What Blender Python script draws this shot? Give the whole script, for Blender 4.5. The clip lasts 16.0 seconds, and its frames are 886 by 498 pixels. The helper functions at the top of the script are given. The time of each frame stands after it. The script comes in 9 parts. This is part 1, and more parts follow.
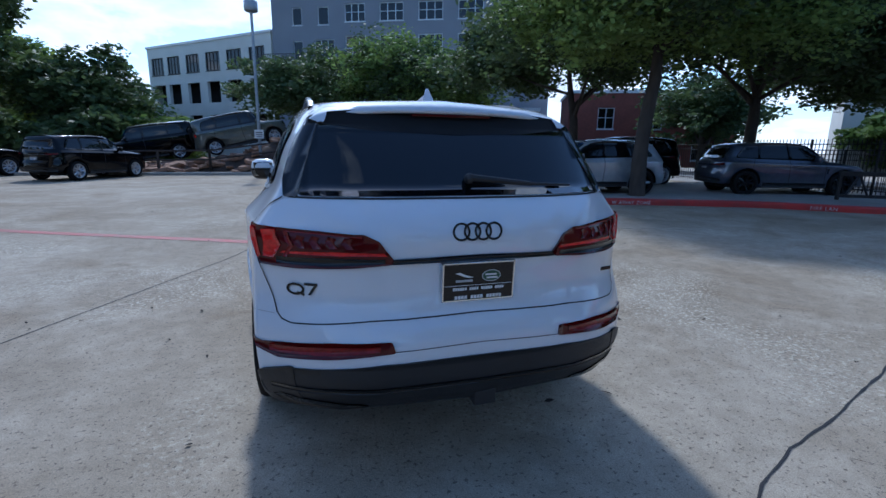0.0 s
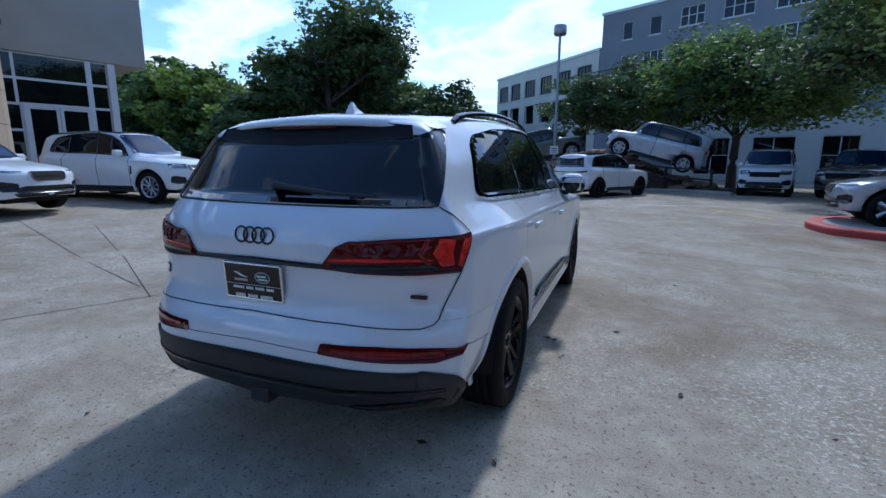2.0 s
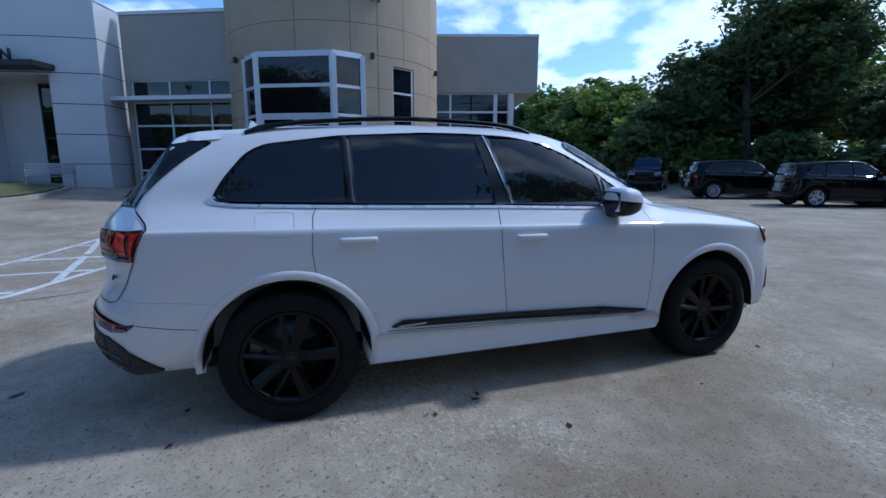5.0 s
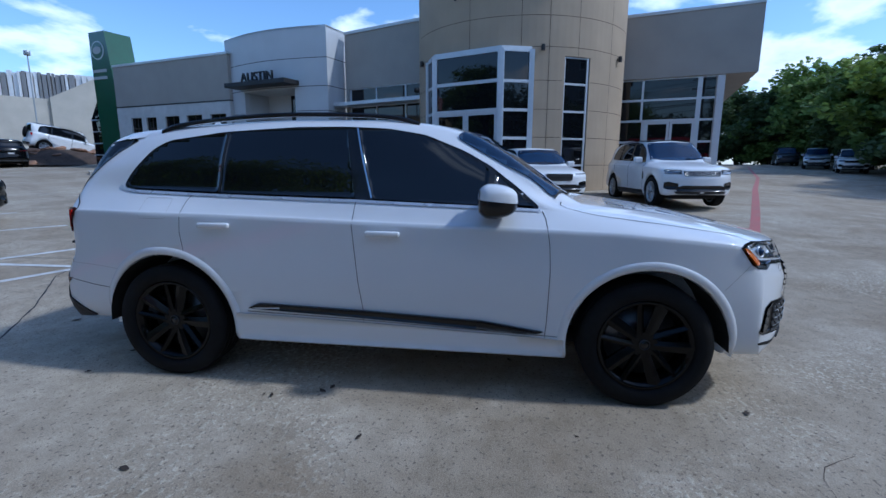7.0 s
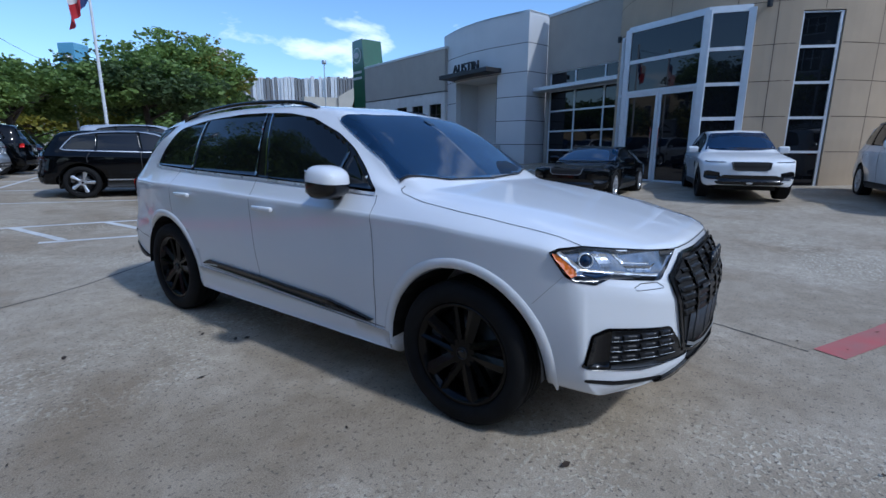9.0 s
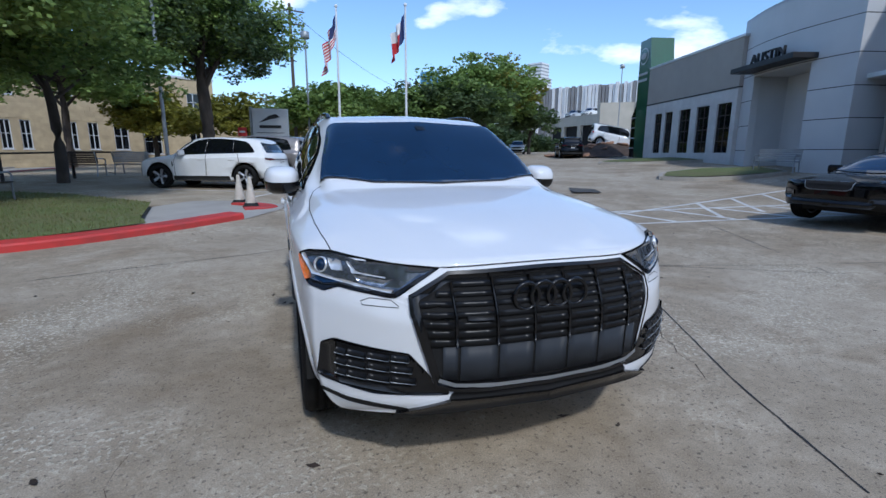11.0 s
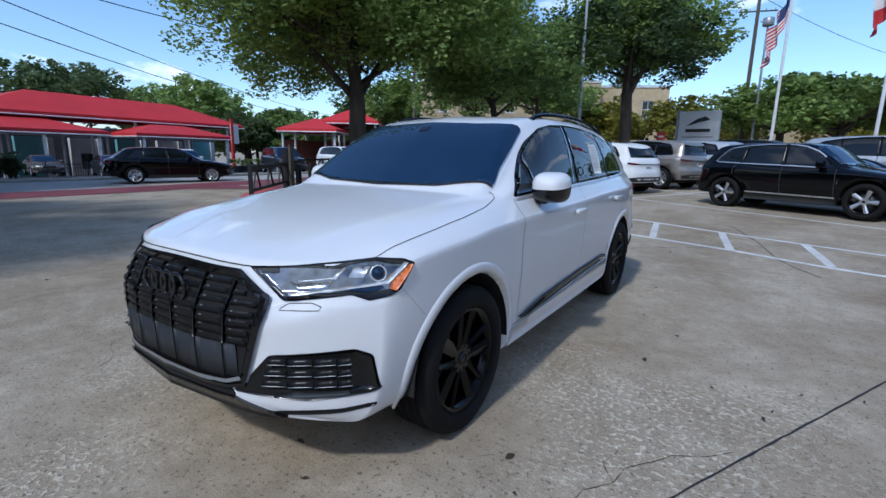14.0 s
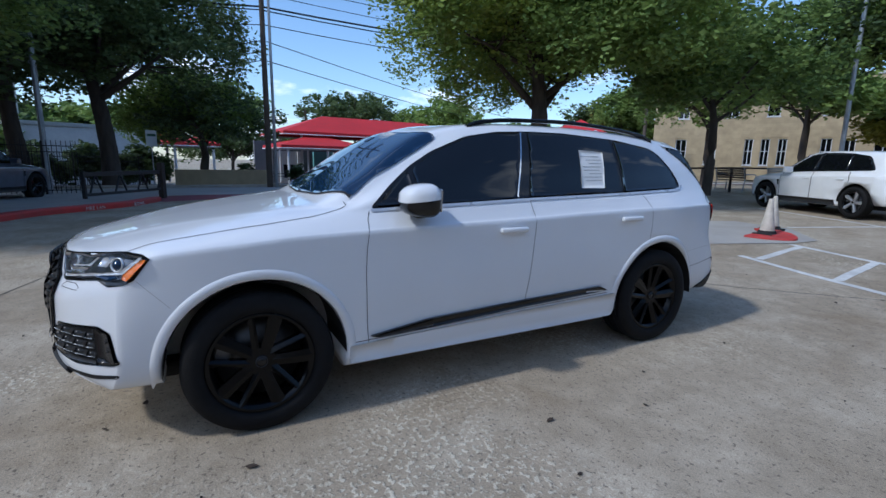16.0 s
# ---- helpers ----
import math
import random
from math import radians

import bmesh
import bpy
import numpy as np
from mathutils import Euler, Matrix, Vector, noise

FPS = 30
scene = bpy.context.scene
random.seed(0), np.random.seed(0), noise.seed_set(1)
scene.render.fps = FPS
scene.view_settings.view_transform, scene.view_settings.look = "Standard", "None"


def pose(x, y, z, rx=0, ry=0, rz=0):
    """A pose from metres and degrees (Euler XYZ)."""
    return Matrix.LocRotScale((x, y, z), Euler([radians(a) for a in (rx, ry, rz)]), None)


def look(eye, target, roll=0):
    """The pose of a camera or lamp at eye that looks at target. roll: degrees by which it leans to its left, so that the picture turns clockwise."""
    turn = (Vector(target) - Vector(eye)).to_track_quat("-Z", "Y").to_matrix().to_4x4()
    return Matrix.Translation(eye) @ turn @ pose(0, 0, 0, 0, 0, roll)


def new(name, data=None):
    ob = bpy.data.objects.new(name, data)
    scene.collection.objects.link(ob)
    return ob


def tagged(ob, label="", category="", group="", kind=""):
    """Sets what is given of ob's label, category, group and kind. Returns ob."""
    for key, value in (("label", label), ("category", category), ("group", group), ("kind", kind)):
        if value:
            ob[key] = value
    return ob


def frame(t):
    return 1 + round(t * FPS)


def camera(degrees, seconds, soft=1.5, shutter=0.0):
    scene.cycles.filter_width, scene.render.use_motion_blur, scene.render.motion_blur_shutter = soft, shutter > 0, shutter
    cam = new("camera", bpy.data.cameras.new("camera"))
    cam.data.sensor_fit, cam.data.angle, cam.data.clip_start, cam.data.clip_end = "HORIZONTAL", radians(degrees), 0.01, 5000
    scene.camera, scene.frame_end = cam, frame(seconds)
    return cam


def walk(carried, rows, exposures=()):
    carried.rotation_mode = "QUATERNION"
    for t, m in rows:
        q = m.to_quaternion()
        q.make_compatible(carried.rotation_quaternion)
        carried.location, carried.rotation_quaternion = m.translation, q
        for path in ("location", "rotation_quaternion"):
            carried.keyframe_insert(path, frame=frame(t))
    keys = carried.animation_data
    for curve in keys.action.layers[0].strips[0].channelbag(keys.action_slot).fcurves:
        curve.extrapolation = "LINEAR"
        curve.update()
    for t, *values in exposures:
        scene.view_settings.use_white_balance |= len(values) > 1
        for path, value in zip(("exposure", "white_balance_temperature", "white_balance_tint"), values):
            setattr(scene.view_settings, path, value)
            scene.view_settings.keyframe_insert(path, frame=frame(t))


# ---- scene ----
cam = camera(86.6, 16.0)
PATH = [
    (0, (-0.706, -4.275, 1.429), (-0.124, -2.409, 1.007), 0.8),
    (0.5, (-0.153, -4.368, 1.449), (0.079, -2.425, 1.033), 0.7),
    (1, (0.412, -4.404, 1.453), (0.307, -2.448, 1.046), 0.6),
    (1.5, (0.968, -4.266, 1.436), (0.546, -2.351, 1.041), 0.4),
    (2, (1.519, -4.08, 1.423), (0.796, -2.253, 1.049), 0.4),
    (2.5, (1.99, -3.784, 1.406), (0.979, -2.096, 1.046), 0.5),
    (3, (2.439, -3.43, 1.401), (1.176, -1.919, 1.05), 0.6),
    (3.5, (2.789, -3.005, 1.393), (1.314, -1.702, 1.04), 0.4),
    (4, (3.062, -2.533, 1.41), (1.414, -1.455, 1.06), 0.0),
    (4.2, (3.187, -2.325, 1.407), (1.48, -1.341, 1.063), 0.0),
    (6.3, (3.759, -0.068, 1.436), (1.789, -0.013, 1.092), 0.0),
    (6.5, (3.749, 0.159, 1.411), (1.779, 0.118, 1.067), 0.1),
    (7, (3.65, 0.691, 1.412), (1.701, 0.42, 1.053), 0.2),
    (7.5, (3.503, 1.21, 1.421), (1.604, 0.712, 1.039), 0.3),
    (8, (3.353, 1.755, 1.414), (1.531, 1.032, 1.017), 0.6),
    (8.2, (3.266, 1.946, 1.396), (1.482, 1.138, 0.991), 0.6),
    (10.3, (1.693, 3.778, 1.393), (0.646, 2.12, 0.999), 0.2),
    (10.5, (1.506, 3.877, 1.371), (0.569, 2.154, 0.98), 0.3),
    (11, (1.008, 4.053, 1.39), (0.37, 2.2, 0.992), 0.3),
    (11.5, (0.498, 4.171, 1.397), (0.162, 2.239, 1.004), 0.4),
    (12, (-0.048, 4.158, 1.402), (-0.085, 2.199, 1.001), 0.4),
    (12.5, (-0.601, 4.091, 1.394), (-0.334, 2.15, 0.991), 0.5),
    (13, (-1.102, 3.911, 1.379), (-0.535, 2.035, 0.977), 0.7),
    (13.5, (-1.616, 3.695, 1.385), (-0.771, 1.927, 0.985), 0.9),
    (14, (-2.067, 3.43, 1.398), (-0.983, 1.797, 1.001), 1.0),
    (14.5, (-2.462, 3.077, 1.415), (-1.174, 1.599, 1.024), 1.1),
    (15, (-2.834, 2.666, 1.414), (-1.37, 1.358, 1.03), 1.1),
    (15.5, (-3.127, 2.207, 1.414), (-1.516, 1.082, 1.039), 1.0),
    (16, (-3.4, 1.75, 1.421), (-1.663, 0.829, 1.056), 1.0),
]
walk(cam, [(t, look(e, a, r)) for t, e, a, r in PATH], exposures=((0, .27, 4950, 8), (4.2, .12, 4880, 8), (8.2, .10, 4850, 8), (10.3, .19, 5350, 8), (16, .21, 5350, 8)))


# ------------------------------------------------------------- world and sun
SUN_AZ, SUN_EL = 0.5, 47.0          # degrees left of +y, and above the horizon
sun_way = Vector((-math.sin(radians(SUN_AZ)) * math.cos(radians(SUN_EL)),
                  math.cos(radians(SUN_AZ)) * math.cos(radians(SUN_EL)), math.sin(radians(SUN_EL))))
sun = new("sun", bpy.data.lights.new("sun", "SUN"))
sun.data.energy, sun.data.angle, sun.data.color = 2.1, radians(3.0), (1.0, 0.90, 0.77)
sun.matrix_world = look(sun_way * 50, (0, 0, 0))

world = bpy.data.worlds.new("sky")
scene.world = world
world.use_nodes = True


def link(tree, a, b):
    tree.links.new(a, b)


def make_sky():
    t = world.node_tree
    t.nodes.clear()
    N = t.nodes.new
    sky = N("ShaderNodeTexSky")
    sky.sky_type, sky.sun_disc = "NISHITA", False
    sky.sun_elevation, sky.sun_rotation = radians(SUN_EL), radians(-SUN_AZ)
    sky.air_density, sky.dust_density, sky.ozone_density = 1.0, 0.6, 2.0
    co = N("ShaderNodeTexCoord")
    # flatten the dome so that clouds shrink towards the horizon
    sep = N("ShaderNodeSeparateXYZ")
    link(t, co.outputs["Generated"], sep.inputs[0])
    up = N("ShaderNodeMath"); up.operation = "MAXIMUM"; up.inputs[1].default_value = 0.03
    link(t, sep.outputs[2], up.inputs[0])
    add = N("ShaderNodeMath"); add.operation = "ADD"; add.inputs[1].default_value = 0.26
    link(t, up.outputs[0], add.inputs[0])
    cx = N("ShaderNodeMath"); cx.operation = "DIVIDE"
    cy = N("ShaderNodeMath"); cy.operation = "DIVIDE"
    link(t, sep.outputs[0], cx.inputs[0]); link(t, add.outputs[0], cx.inputs[1])
    link(t, sep.outputs[1], cy.inputs[0]); link(t, add.outputs[0], cy.inputs[1])
    com = N("ShaderNodeCombineXYZ")
    link(t, cx.outputs[0], com.inputs[0]); link(t, cy.outputs[0], com.inputs[1])
    n1 = N("ShaderNodeTexNoise")
    n1.inputs["Scale"].default_value, n1.inputs["Detail"].default_value = 2.1, 8.0
    n1.inputs["Roughness"].default_value, n1.inputs["Distortion"].default_value = 0.52, 0.15
    shift = N("ShaderNodeVectorMath"); shift.operation = "ADD"; shift.inputs[1].default_value = (3.1, 7.7, 0.0)
    link(t, com.outputs[0], shift.inputs[0]); link(t, shift.outputs[0], n1.inputs["Vector"])
    # thicker cloud on the sun's side of the sky
    dot = N("ShaderNodeVectorMath"); dot.operation = "DOT_PRODUCT"; dot.inputs[1].default_value = (-0.35, 0.94, -1.1)
    link(t, co.outputs["Generated"], dot.inputs[0])
    lean = N("ShaderNodeMath"); lean.operation = "MULTIPLY_ADD"
    lean.inputs[1].default_value, lean.inputs[2].default_value = 0.095, 0.0
    link(t, dot.outputs["Value"], lean.inputs[0])
    sm = N("ShaderNodeMath"); sm.operation = "ADD"
    link(t, n1.outputs[0], sm.inputs[0]); link(t, lean.outputs[0], sm.inputs[1])
    ramp = N("ShaderNodeValToRGB")
    ramp.color_ramp.elements[0].position, ramp.color_ramp.elements[1].position = 0.505, 0.60
    link(t, sm.outputs[0], ramp.inputs[0])
    body = N("ShaderNodeValToRGB")
    body.color_ramp.elements[0].position, body.color_ramp.elements[1].position = 0.55, 0.74
    body.color_ramp.elements[0].color, body.color_ramp.elements[1].color = (7.6, 7.6, 7.7, 1), (4.7, 5.0, 5.5, 1)
    link(t, sm.outputs[0], body.inputs[0])
    mix = N("ShaderNodeMix"); mix.data_type = "RGBA"
    link(t, ramp.outputs[0], mix.inputs["Factor"])
    link(t, sky.outputs[0], mix.inputs["A"]); link(t, body.outputs[0], mix.inputs["B"])
    bg = N("ShaderNodeBackground"); bg.inputs["Strength"].default_value = 0.15
    link(t, mix.outputs["Result"], bg.inputs["Color"])
    out = N("ShaderNodeOutputWorld")
    link(t, bg.outputs[0], out.inputs[0])


make_sky()
scene.view_settings.exposure = 0.0


# ------------------------------------------------------------- materials
def material(name, colour, rough=0.5, metal=0.0, vary=0.12, scale=6.0, bump=0.0, bump_scale=60.0,
             coat=0.0, spec=0.5, tint=None, detail=4.0, each=0.0, stretch=(1, 1, 1), trans=0.0):
    """A surface with mottling at two scales (and a shift from piece to piece), fine relief and uneven gloss."""
    m = bpy.data.materials.new(name)
    m.use_nodes = True
    t = m.node_tree
    b = t.nodes["Principled BSDF"]
    N = t.nodes.new
    co = N("ShaderNodeTexCoord")
    mp = N("ShaderNodeMapping"); mp.inputs["Scale"].default_value = stretch
    link(t, co.outputs["Object"], mp.inputs[0])
    big = N("ShaderNodeTexNoise"); big.inputs["Scale"].default_value = scale * 0.17
    small = N("ShaderNodeTexNoise"); small.inputs["Scale"].default_value = scale
    for n in (big, small):
        n.inputs["Detail"].default_value = detail
        link(t, mp.outputs[0], n.inputs["Vector"])
    s = N("ShaderNodeMath"); s.operation = "ADD"
    link(t, big.outputs[0], s.inputs[0]); link(t, small.outputs[0], s.inputs[1])
    if each:
        info = N("ShaderNodeObjectInfo"); geo = N("ShaderNodeNewGeometry")
        r = N("ShaderNodeMath"); r.operation = "ADD"
        link(t, info.outputs["Random"], r.inputs[0]); link(t, geo.outputs["Random Per Island"], r.inputs[1])
        r2 = N("ShaderNodeMath"); r2.operation = "MULTIPLY_ADD"
        r2.inputs[1].default_value, r2.inputs[2].default_value = each, -each
        link(t, r.outputs[0], r2.inputs[0])
        s2 = N("ShaderNodeMath"); s2.operation = "ADD"
        link(t, s.outputs[0], s2.inputs[0]); link(t, r2.outputs[0], s2.inputs[1])
        s = s2
    mr = N("ShaderNodeMapRange")
    mr.inputs["From Min"].default_value, mr.inputs["From Max"].default_value = 0.65, 1.35
    link(t, s.outputs[0], mr.inputs["Value"])
    mix = N("ShaderNodeMix"); mix.data_type = "RGBA"
    other = tint or tuple(c * (1 - 2 * vary) for c in colour)
    mix.inputs["A"].default_value = (*other, 1)
    mix.inputs["B"].default_value = (*[min(1, c * (1 + vary)) for c in colour], 1)
    link(t, mr.outputs[0], mix.inputs["Factor"])
    link(t, mix.outputs["Result"], b.inputs["Base Color"])
    rr = N("ShaderNodeMapRange")
    rr.inputs["To Min"].default_value, rr.inputs["To Max"].default_value = max(0.0, rough * 0.85), min(1.0, rough * 1.15)
    link(t, small.outputs[0], rr.inputs["Value"]); link(t, rr.outputs[0], b.inputs["Roughness"])
    b.inputs["Metallic"].default_value = metal
    b.inputs["Specular IOR Level"].default_value = spec
    b.inputs["Coat Weight"].default_value = coat
    b.inputs["Coat Roughness"].default_value = 0.02
    b.inputs["Coat IOR"].default_value = 1.62
    if bump:
        bn = N("ShaderNodeTexNoise"); bn.inputs["Scale"].default_value = bump_scale; bn.inputs["Detail"].default_value = 5.0
        link(t, mp.outputs[0], bn.inputs["Vector"])
        bp = N("ShaderNodeBump"); bp.inputs["Strength"].default_value = bump; bp.inputs["Distance"].default_value = 0.01
        link(t, bn.outputs[0], bp.inputs["Height"]); link(t, bp.outputs[0], b.inputs["Normal"])
    return m


def leaf_material(name, colour, tint):
    """Leaves: a little light comes through them, and clumps differ."""
    m = material(name, colour, rough=0.55, tint=tint, scale=1.2, each=0.35, spec=0.35)
    t = m.node_tree
    b = t.nodes["Principled BSDF"]
    tr = t.nodes.new("ShaderNodeBsdfTranslucent")
    mx = t.nodes.new("ShaderNodeMixShader"); mx.inputs[0].default_value = 0.4
    src = b.inputs["Base Color"].links[0].from_socket
    link(t, src, tr.inputs["Color"])
    out = t.nodes["Material Output"]
    link(t, b.outputs[0], mx.inputs[1]); link(t, tr.outputs[0], mx.inputs[2]); link(t, mx.outputs[0], out.inputs[0])
    return m


M = {
    "white_paint": material("white_paint", (0.72, 0.735, 0.76), 0.5, vary=0.02, spec=0.25, coat=1.0, scale=2.0),
    "car_white": material("car_white", (0.76, 0.77, 0.77), 0.5, vary=0.03, spec=0.25, coat=1.0),
    "belt_silver": material("belt_silver", (0.62, 0.63, 0.65), 0.28, metal=0.55, vary=0.04),
    "car_black": material("car_black", (0.002, 0.0023, 0.003), 0.09, vary=0.2, spec=0.16, coat=0.22),
    "car_grey": material("car_grey", (0.022, 0.026, 0.034), 0.30, metal=0.2, vary=0.15, coat=0.7),
    "car_blue_grey": material("car_blue_grey", (0.075, 0.085, 0.12), 0.30, metal=0.4, vary=0.15, coat=1.0),
    "car_silver": material("car_silver", (0.45, 0.475, 0.515), 0.30, metal=0.35, vary=0.1, coat=1.0),
    "car_bronze": material("car_bronze", (0.27, 0.245, 0.22), 0.32, metal=0.45, vary=0.1, coat=1.0),
    "car_green": material("car_green", (0.075, 0.085, 0.07), 0.35, metal=0.2, vary=0.15, coat=1.0),
    "car_navy": material("car_navy", (0.006, 0.010, 0.024), 0.22, metal=0.1, vary=0.2, spec=0.3, coat=0.6),
    "glass_dark": material("glass_dark", (0.005, 0.006, 0.008), 0.02, vary=0.1, spec=0.5),
    # base colour carries the blue of the reflected sky
    "glass_sky_blue": material("glass_sky_blue", (0.006, 0.022, 0.060), 0.015, vary=0.1, spec=0.5),
    "trim_black": material("trim_black", (0.007, 0.007, 0.008), 0.22, vary=0.2, spec=0.35, coat=0.15),
    "plastic_dark": material("plastic_dark", (0.020, 0.021, 0.023), 0.55, vary=0.2, bump=0.15, bump_scale=400),
    "grille_panel": material("grille_panel", (0.036, 0.041, 0.050), 0.5, spec=0.2, vary=0.2),
    "slat_black": material("slat_black", (0.012, 0.0125, 0.014), 0.32, vary=0.2, spec=0.25),
    "seam": material("seam", (0.02, 0.02, 0.022), 0.8, vary=0.1),
    "tyre": material("tyre", (0.010, 0.010, 0.0105), 0.8, spec=0.2, vary=0.25, scale=30, bump=0.3, bump_scale=150),
    "rim_black": material("rim_black", (0.003, 0.003, 0.0035), 0.18, vary=0.2, spec=0.22),
    "rim_silver": material("rim_silver", (0.55, 0.56, 0.58), 0.3, metal=0.8, vary=0.1),
    "brake": material("brake", (0.12, 0.12, 0.125), 0.45, metal=0.8, vary=0.2, scale=20),
    "chrome": material("chrome", (0.75, 0.76, 0.78), 0.10, metal=1.0, vary=0.05),
    "red_dark": material("red_dark", (0.085, 0.004, 0.005), 0.08, vary=0.25, spec=0.2, coat=0.22),
    "red_lens": material("red_lens", (0.74, 0.024, 0.018), 0.12, vary=0.25, spec=0.2, coat=0.22, scale=40),
    "red_deep": material("red_deep", (0.13, 0.006, 0.007), 0.15, vary=0.25, spec=0.2, coat=0.22, scale=40),
    "red_mid": material("red_mid", (0.22, 0.008, 0.009), 0.15, vary=0.25, spec=0.2, coat=0.22, scale=40),
    "amber": material("amber", (0.85, 0.20, 0.02), 0.15, vary=0.2, coat=1.0),
    "lamp_glass": material("lamp_glass", (0.15, 0.17, 0.205), 0.16, metal=0.6, vary=0.45, spec=0.9, coat=1.0, scale=26),
    "reflector_grey": material("reflector_grey", (0.42, 0.45, 0.50), 0.2, metal=0.7, vary=0.45, coat=1.0, scale=60),
    "lamp_clear": material("lamp_clear", (0.82, 0.84, 0.87), 0.15, metal=0.5, vary=0.2, scale=25),
    "paper": material("paper", (0.78, 0.78, 0.76), 0.7, vary=0.04),
    "ink": material("ink", (0.06, 0.06, 0.07), 0.7, vary=0.1),
    "grey_print": material("grey_print", (0.45, 0.45, 0.45), 0.6, vary=0.05),
    "stucco_tan": material("stucco_tan", (0.40, 0.315, 0.215), 0.85, vary=0.07, scale=1.2, bump=0.25, bump_scale=90),
    "stucco_grey": material("stucco_grey", (0.345, 0.32, 0.285), 0.85, vary=0.06, scale=1.2, bump=0.25, bump_scale=90),
    "panel_white": material("panel_white", (0.56, 0.565, 0.57), 0.45, vary=0.05, scale=0.8),
    "brick_white": material("brick_white", (0.55, 0.545, 0.53), 0.7, vary=0.08, scale=3, bump=0.3, bump_scale=40),
    "coping": material("coping", (0.55, 0.56, 0.56), 0.4, metal=0.3, vary=0.08),
    "alu_white": material("alu_white", (0.60, 0.62, 0.64), 0.35, metal=0.15, vary=0.05),
    "steel_dark": material("steel_dark", (0.03, 0.03, 0.032), 0.5, metal=0.4, vary=0.2),
    "green_tower": material("green_tower", (0.006, 0.075, 0.035), 0.35, vary=0.1, coat=0.4),
    "galv": material("galv", (0.33, 0.35, 0.37), 0.45, metal=0.6, vary=0.12),
    "concrete_wall": material("concrete_wall", (0.44, 0.41, 0.35), 0.85, vary=0.1, scale=1.0, bump=0.2),
    "fin_white": material("fin_white", (0.66, 0.67, 0.68), 0.5, vary=0.06),
    "fin_grey": material("fin_grey", (0.22, 0.22, 0.225), 0.6, vary=0.1),
    "apt_grey": material("apt_grey", (0.235, 0.245, 0.275), 0.8, vary=0.06, scale=0.6, bump=0.15),
    "apt_cream": material("apt_cream", (0.62, 0.61, 0.56), 0.8, vary=0.05, scale=0.6),
    "brick_red": material("brick_red", (0.20, 0.065, 0.045), 0.85, vary=0.15, scale=5, bump=0.3),
    "limestone": material("limestone", (0.44, 0.35, 0.215), 0.85, vary=0.12, scale=2, each=0.25, bump=0.4, bump_scale=25),
    "red_fabric": material("red_fabric", (0.50, 0.020, 0.022), 0.7, vary=0.10, scale=3),
    "teal_wall": material("teal_wall", (0.16, 0.40, 0.42), 0.8, vary=0.06),
    "kerb_red": material("kerb_red", (0.50, 0.035, 0.030), 0.6, vary=0.16, scale=5, tint=(0.32, 0.05, 0.045), bump=0.2, bump_scale=70),
    "line_white": material("line_white", (0.62, 0.62, 0.60), 0.7, vary=0.16, scale=9, tint=(0.42, 0.41, 0.39)),
    "line_yellow": material("line_yellow", (0.55, 0.42, 0.10), 0.7, vary=0.2, scale=9),
    "line_red": material("line_red", (0.36, 0.085, 0.08), 0.7, vary=0.2, scale=6, tint=(0.29, 0.15, 0.125)),
    "kerb": material("kerb", (0.38, 0.35, 0.30), 0.85, vary=0.14, scale=3, bump=0.3),
    "asphalt": material("asphalt", (0.085, 0.085, 0.088), 0.8, vary=0.15, scale=2.5, bump=0.4, bump_scale=120),
    "pavement": material("pavement", (0.36, 0.34, 0.31), 0.85, vary=0.1, scale=2, bump=0.2),
    "red_paver": material("red_paver", (0.20, 0.045, 0.055), 0.8, vary=0.15, scale=4, bump=0.3),
    "grass": material("grass", (0.085, 0.115, 0.03), 0.9, vary=0.3, scale=3, tint=(0.13, 0.12, 0.05), bump=0.8, bump_scale=60),
    "grass_blade": material("grass_blade", (0.075, 0.12, 0.028), 0.7, vary=0.25, scale=2, tint=(0.14, 0.13, 0.05), each=0.4),
    "mulch": material("mulch", (0.075, 0.05, 0.035), 0.95, vary=0.35, scale=12, bump=0.8, bump_scale=40),
    "rock": material("rock", (0.27, 0.155, 0.095), 0.9, vary=0.2, scale=4, each=0.5, tint=(0.13, 0.08, 0.055), bump=0.6, bump_scale=14),
    "bark": material("bark", (0.075, 0.06, 0.048), 0.95, vary=0.25, scale=8, bump=0.8, bump_scale=25, stretch=(1, 1, 0.3)),
    "wood_pole": material("wood_pole", (0.10, 0.08, 0.062), 0.9, vary=0.2, scale=10, bump=0.4, stretch=(1, 1, 0.1)),
    "wood_rail": material("wood_rail", (0.055, 0.042, 0.034), 0.85, vary=0.25, scale=8, bump=0.4),
    "leaf_dark": leaf_material("leaf_dark", (0.125, 0.170, 0.060), (0.052, 0.084, 0.033)),
    "leaf_mid": leaf_material("leaf_mid", (0.25, 0.34, 0.085), (0.10, 0.158, 0.042)),
    "leaf_light": leaf_material("leaf_light", (0.37, 0.45, 0.085), (0.17, 0.235, 0.046)),
    "leaf_yellow": leaf_material("leaf_yellow", (0.30, 0.27, 0.035), (0.15, 0.16, 0.03)),
    "dead_leaf": material("dead_leaf", (0.045, 0.03, 0.02), 0.8, vary=0.3, each=0.5),
    "rubber": material("rubber", (0.015, 0.015, 0.016), 0.8, vary=0.2),
    "cone": material("cone", (0.55, 0.52, 0.46), 0.6, vary=0.2, scale=8, tint=(0.38, 0.34, 0.28)),
    "sign_white": material("sign_white", (0.62, 0.63, 0.63), 0.4, vary=0.04),
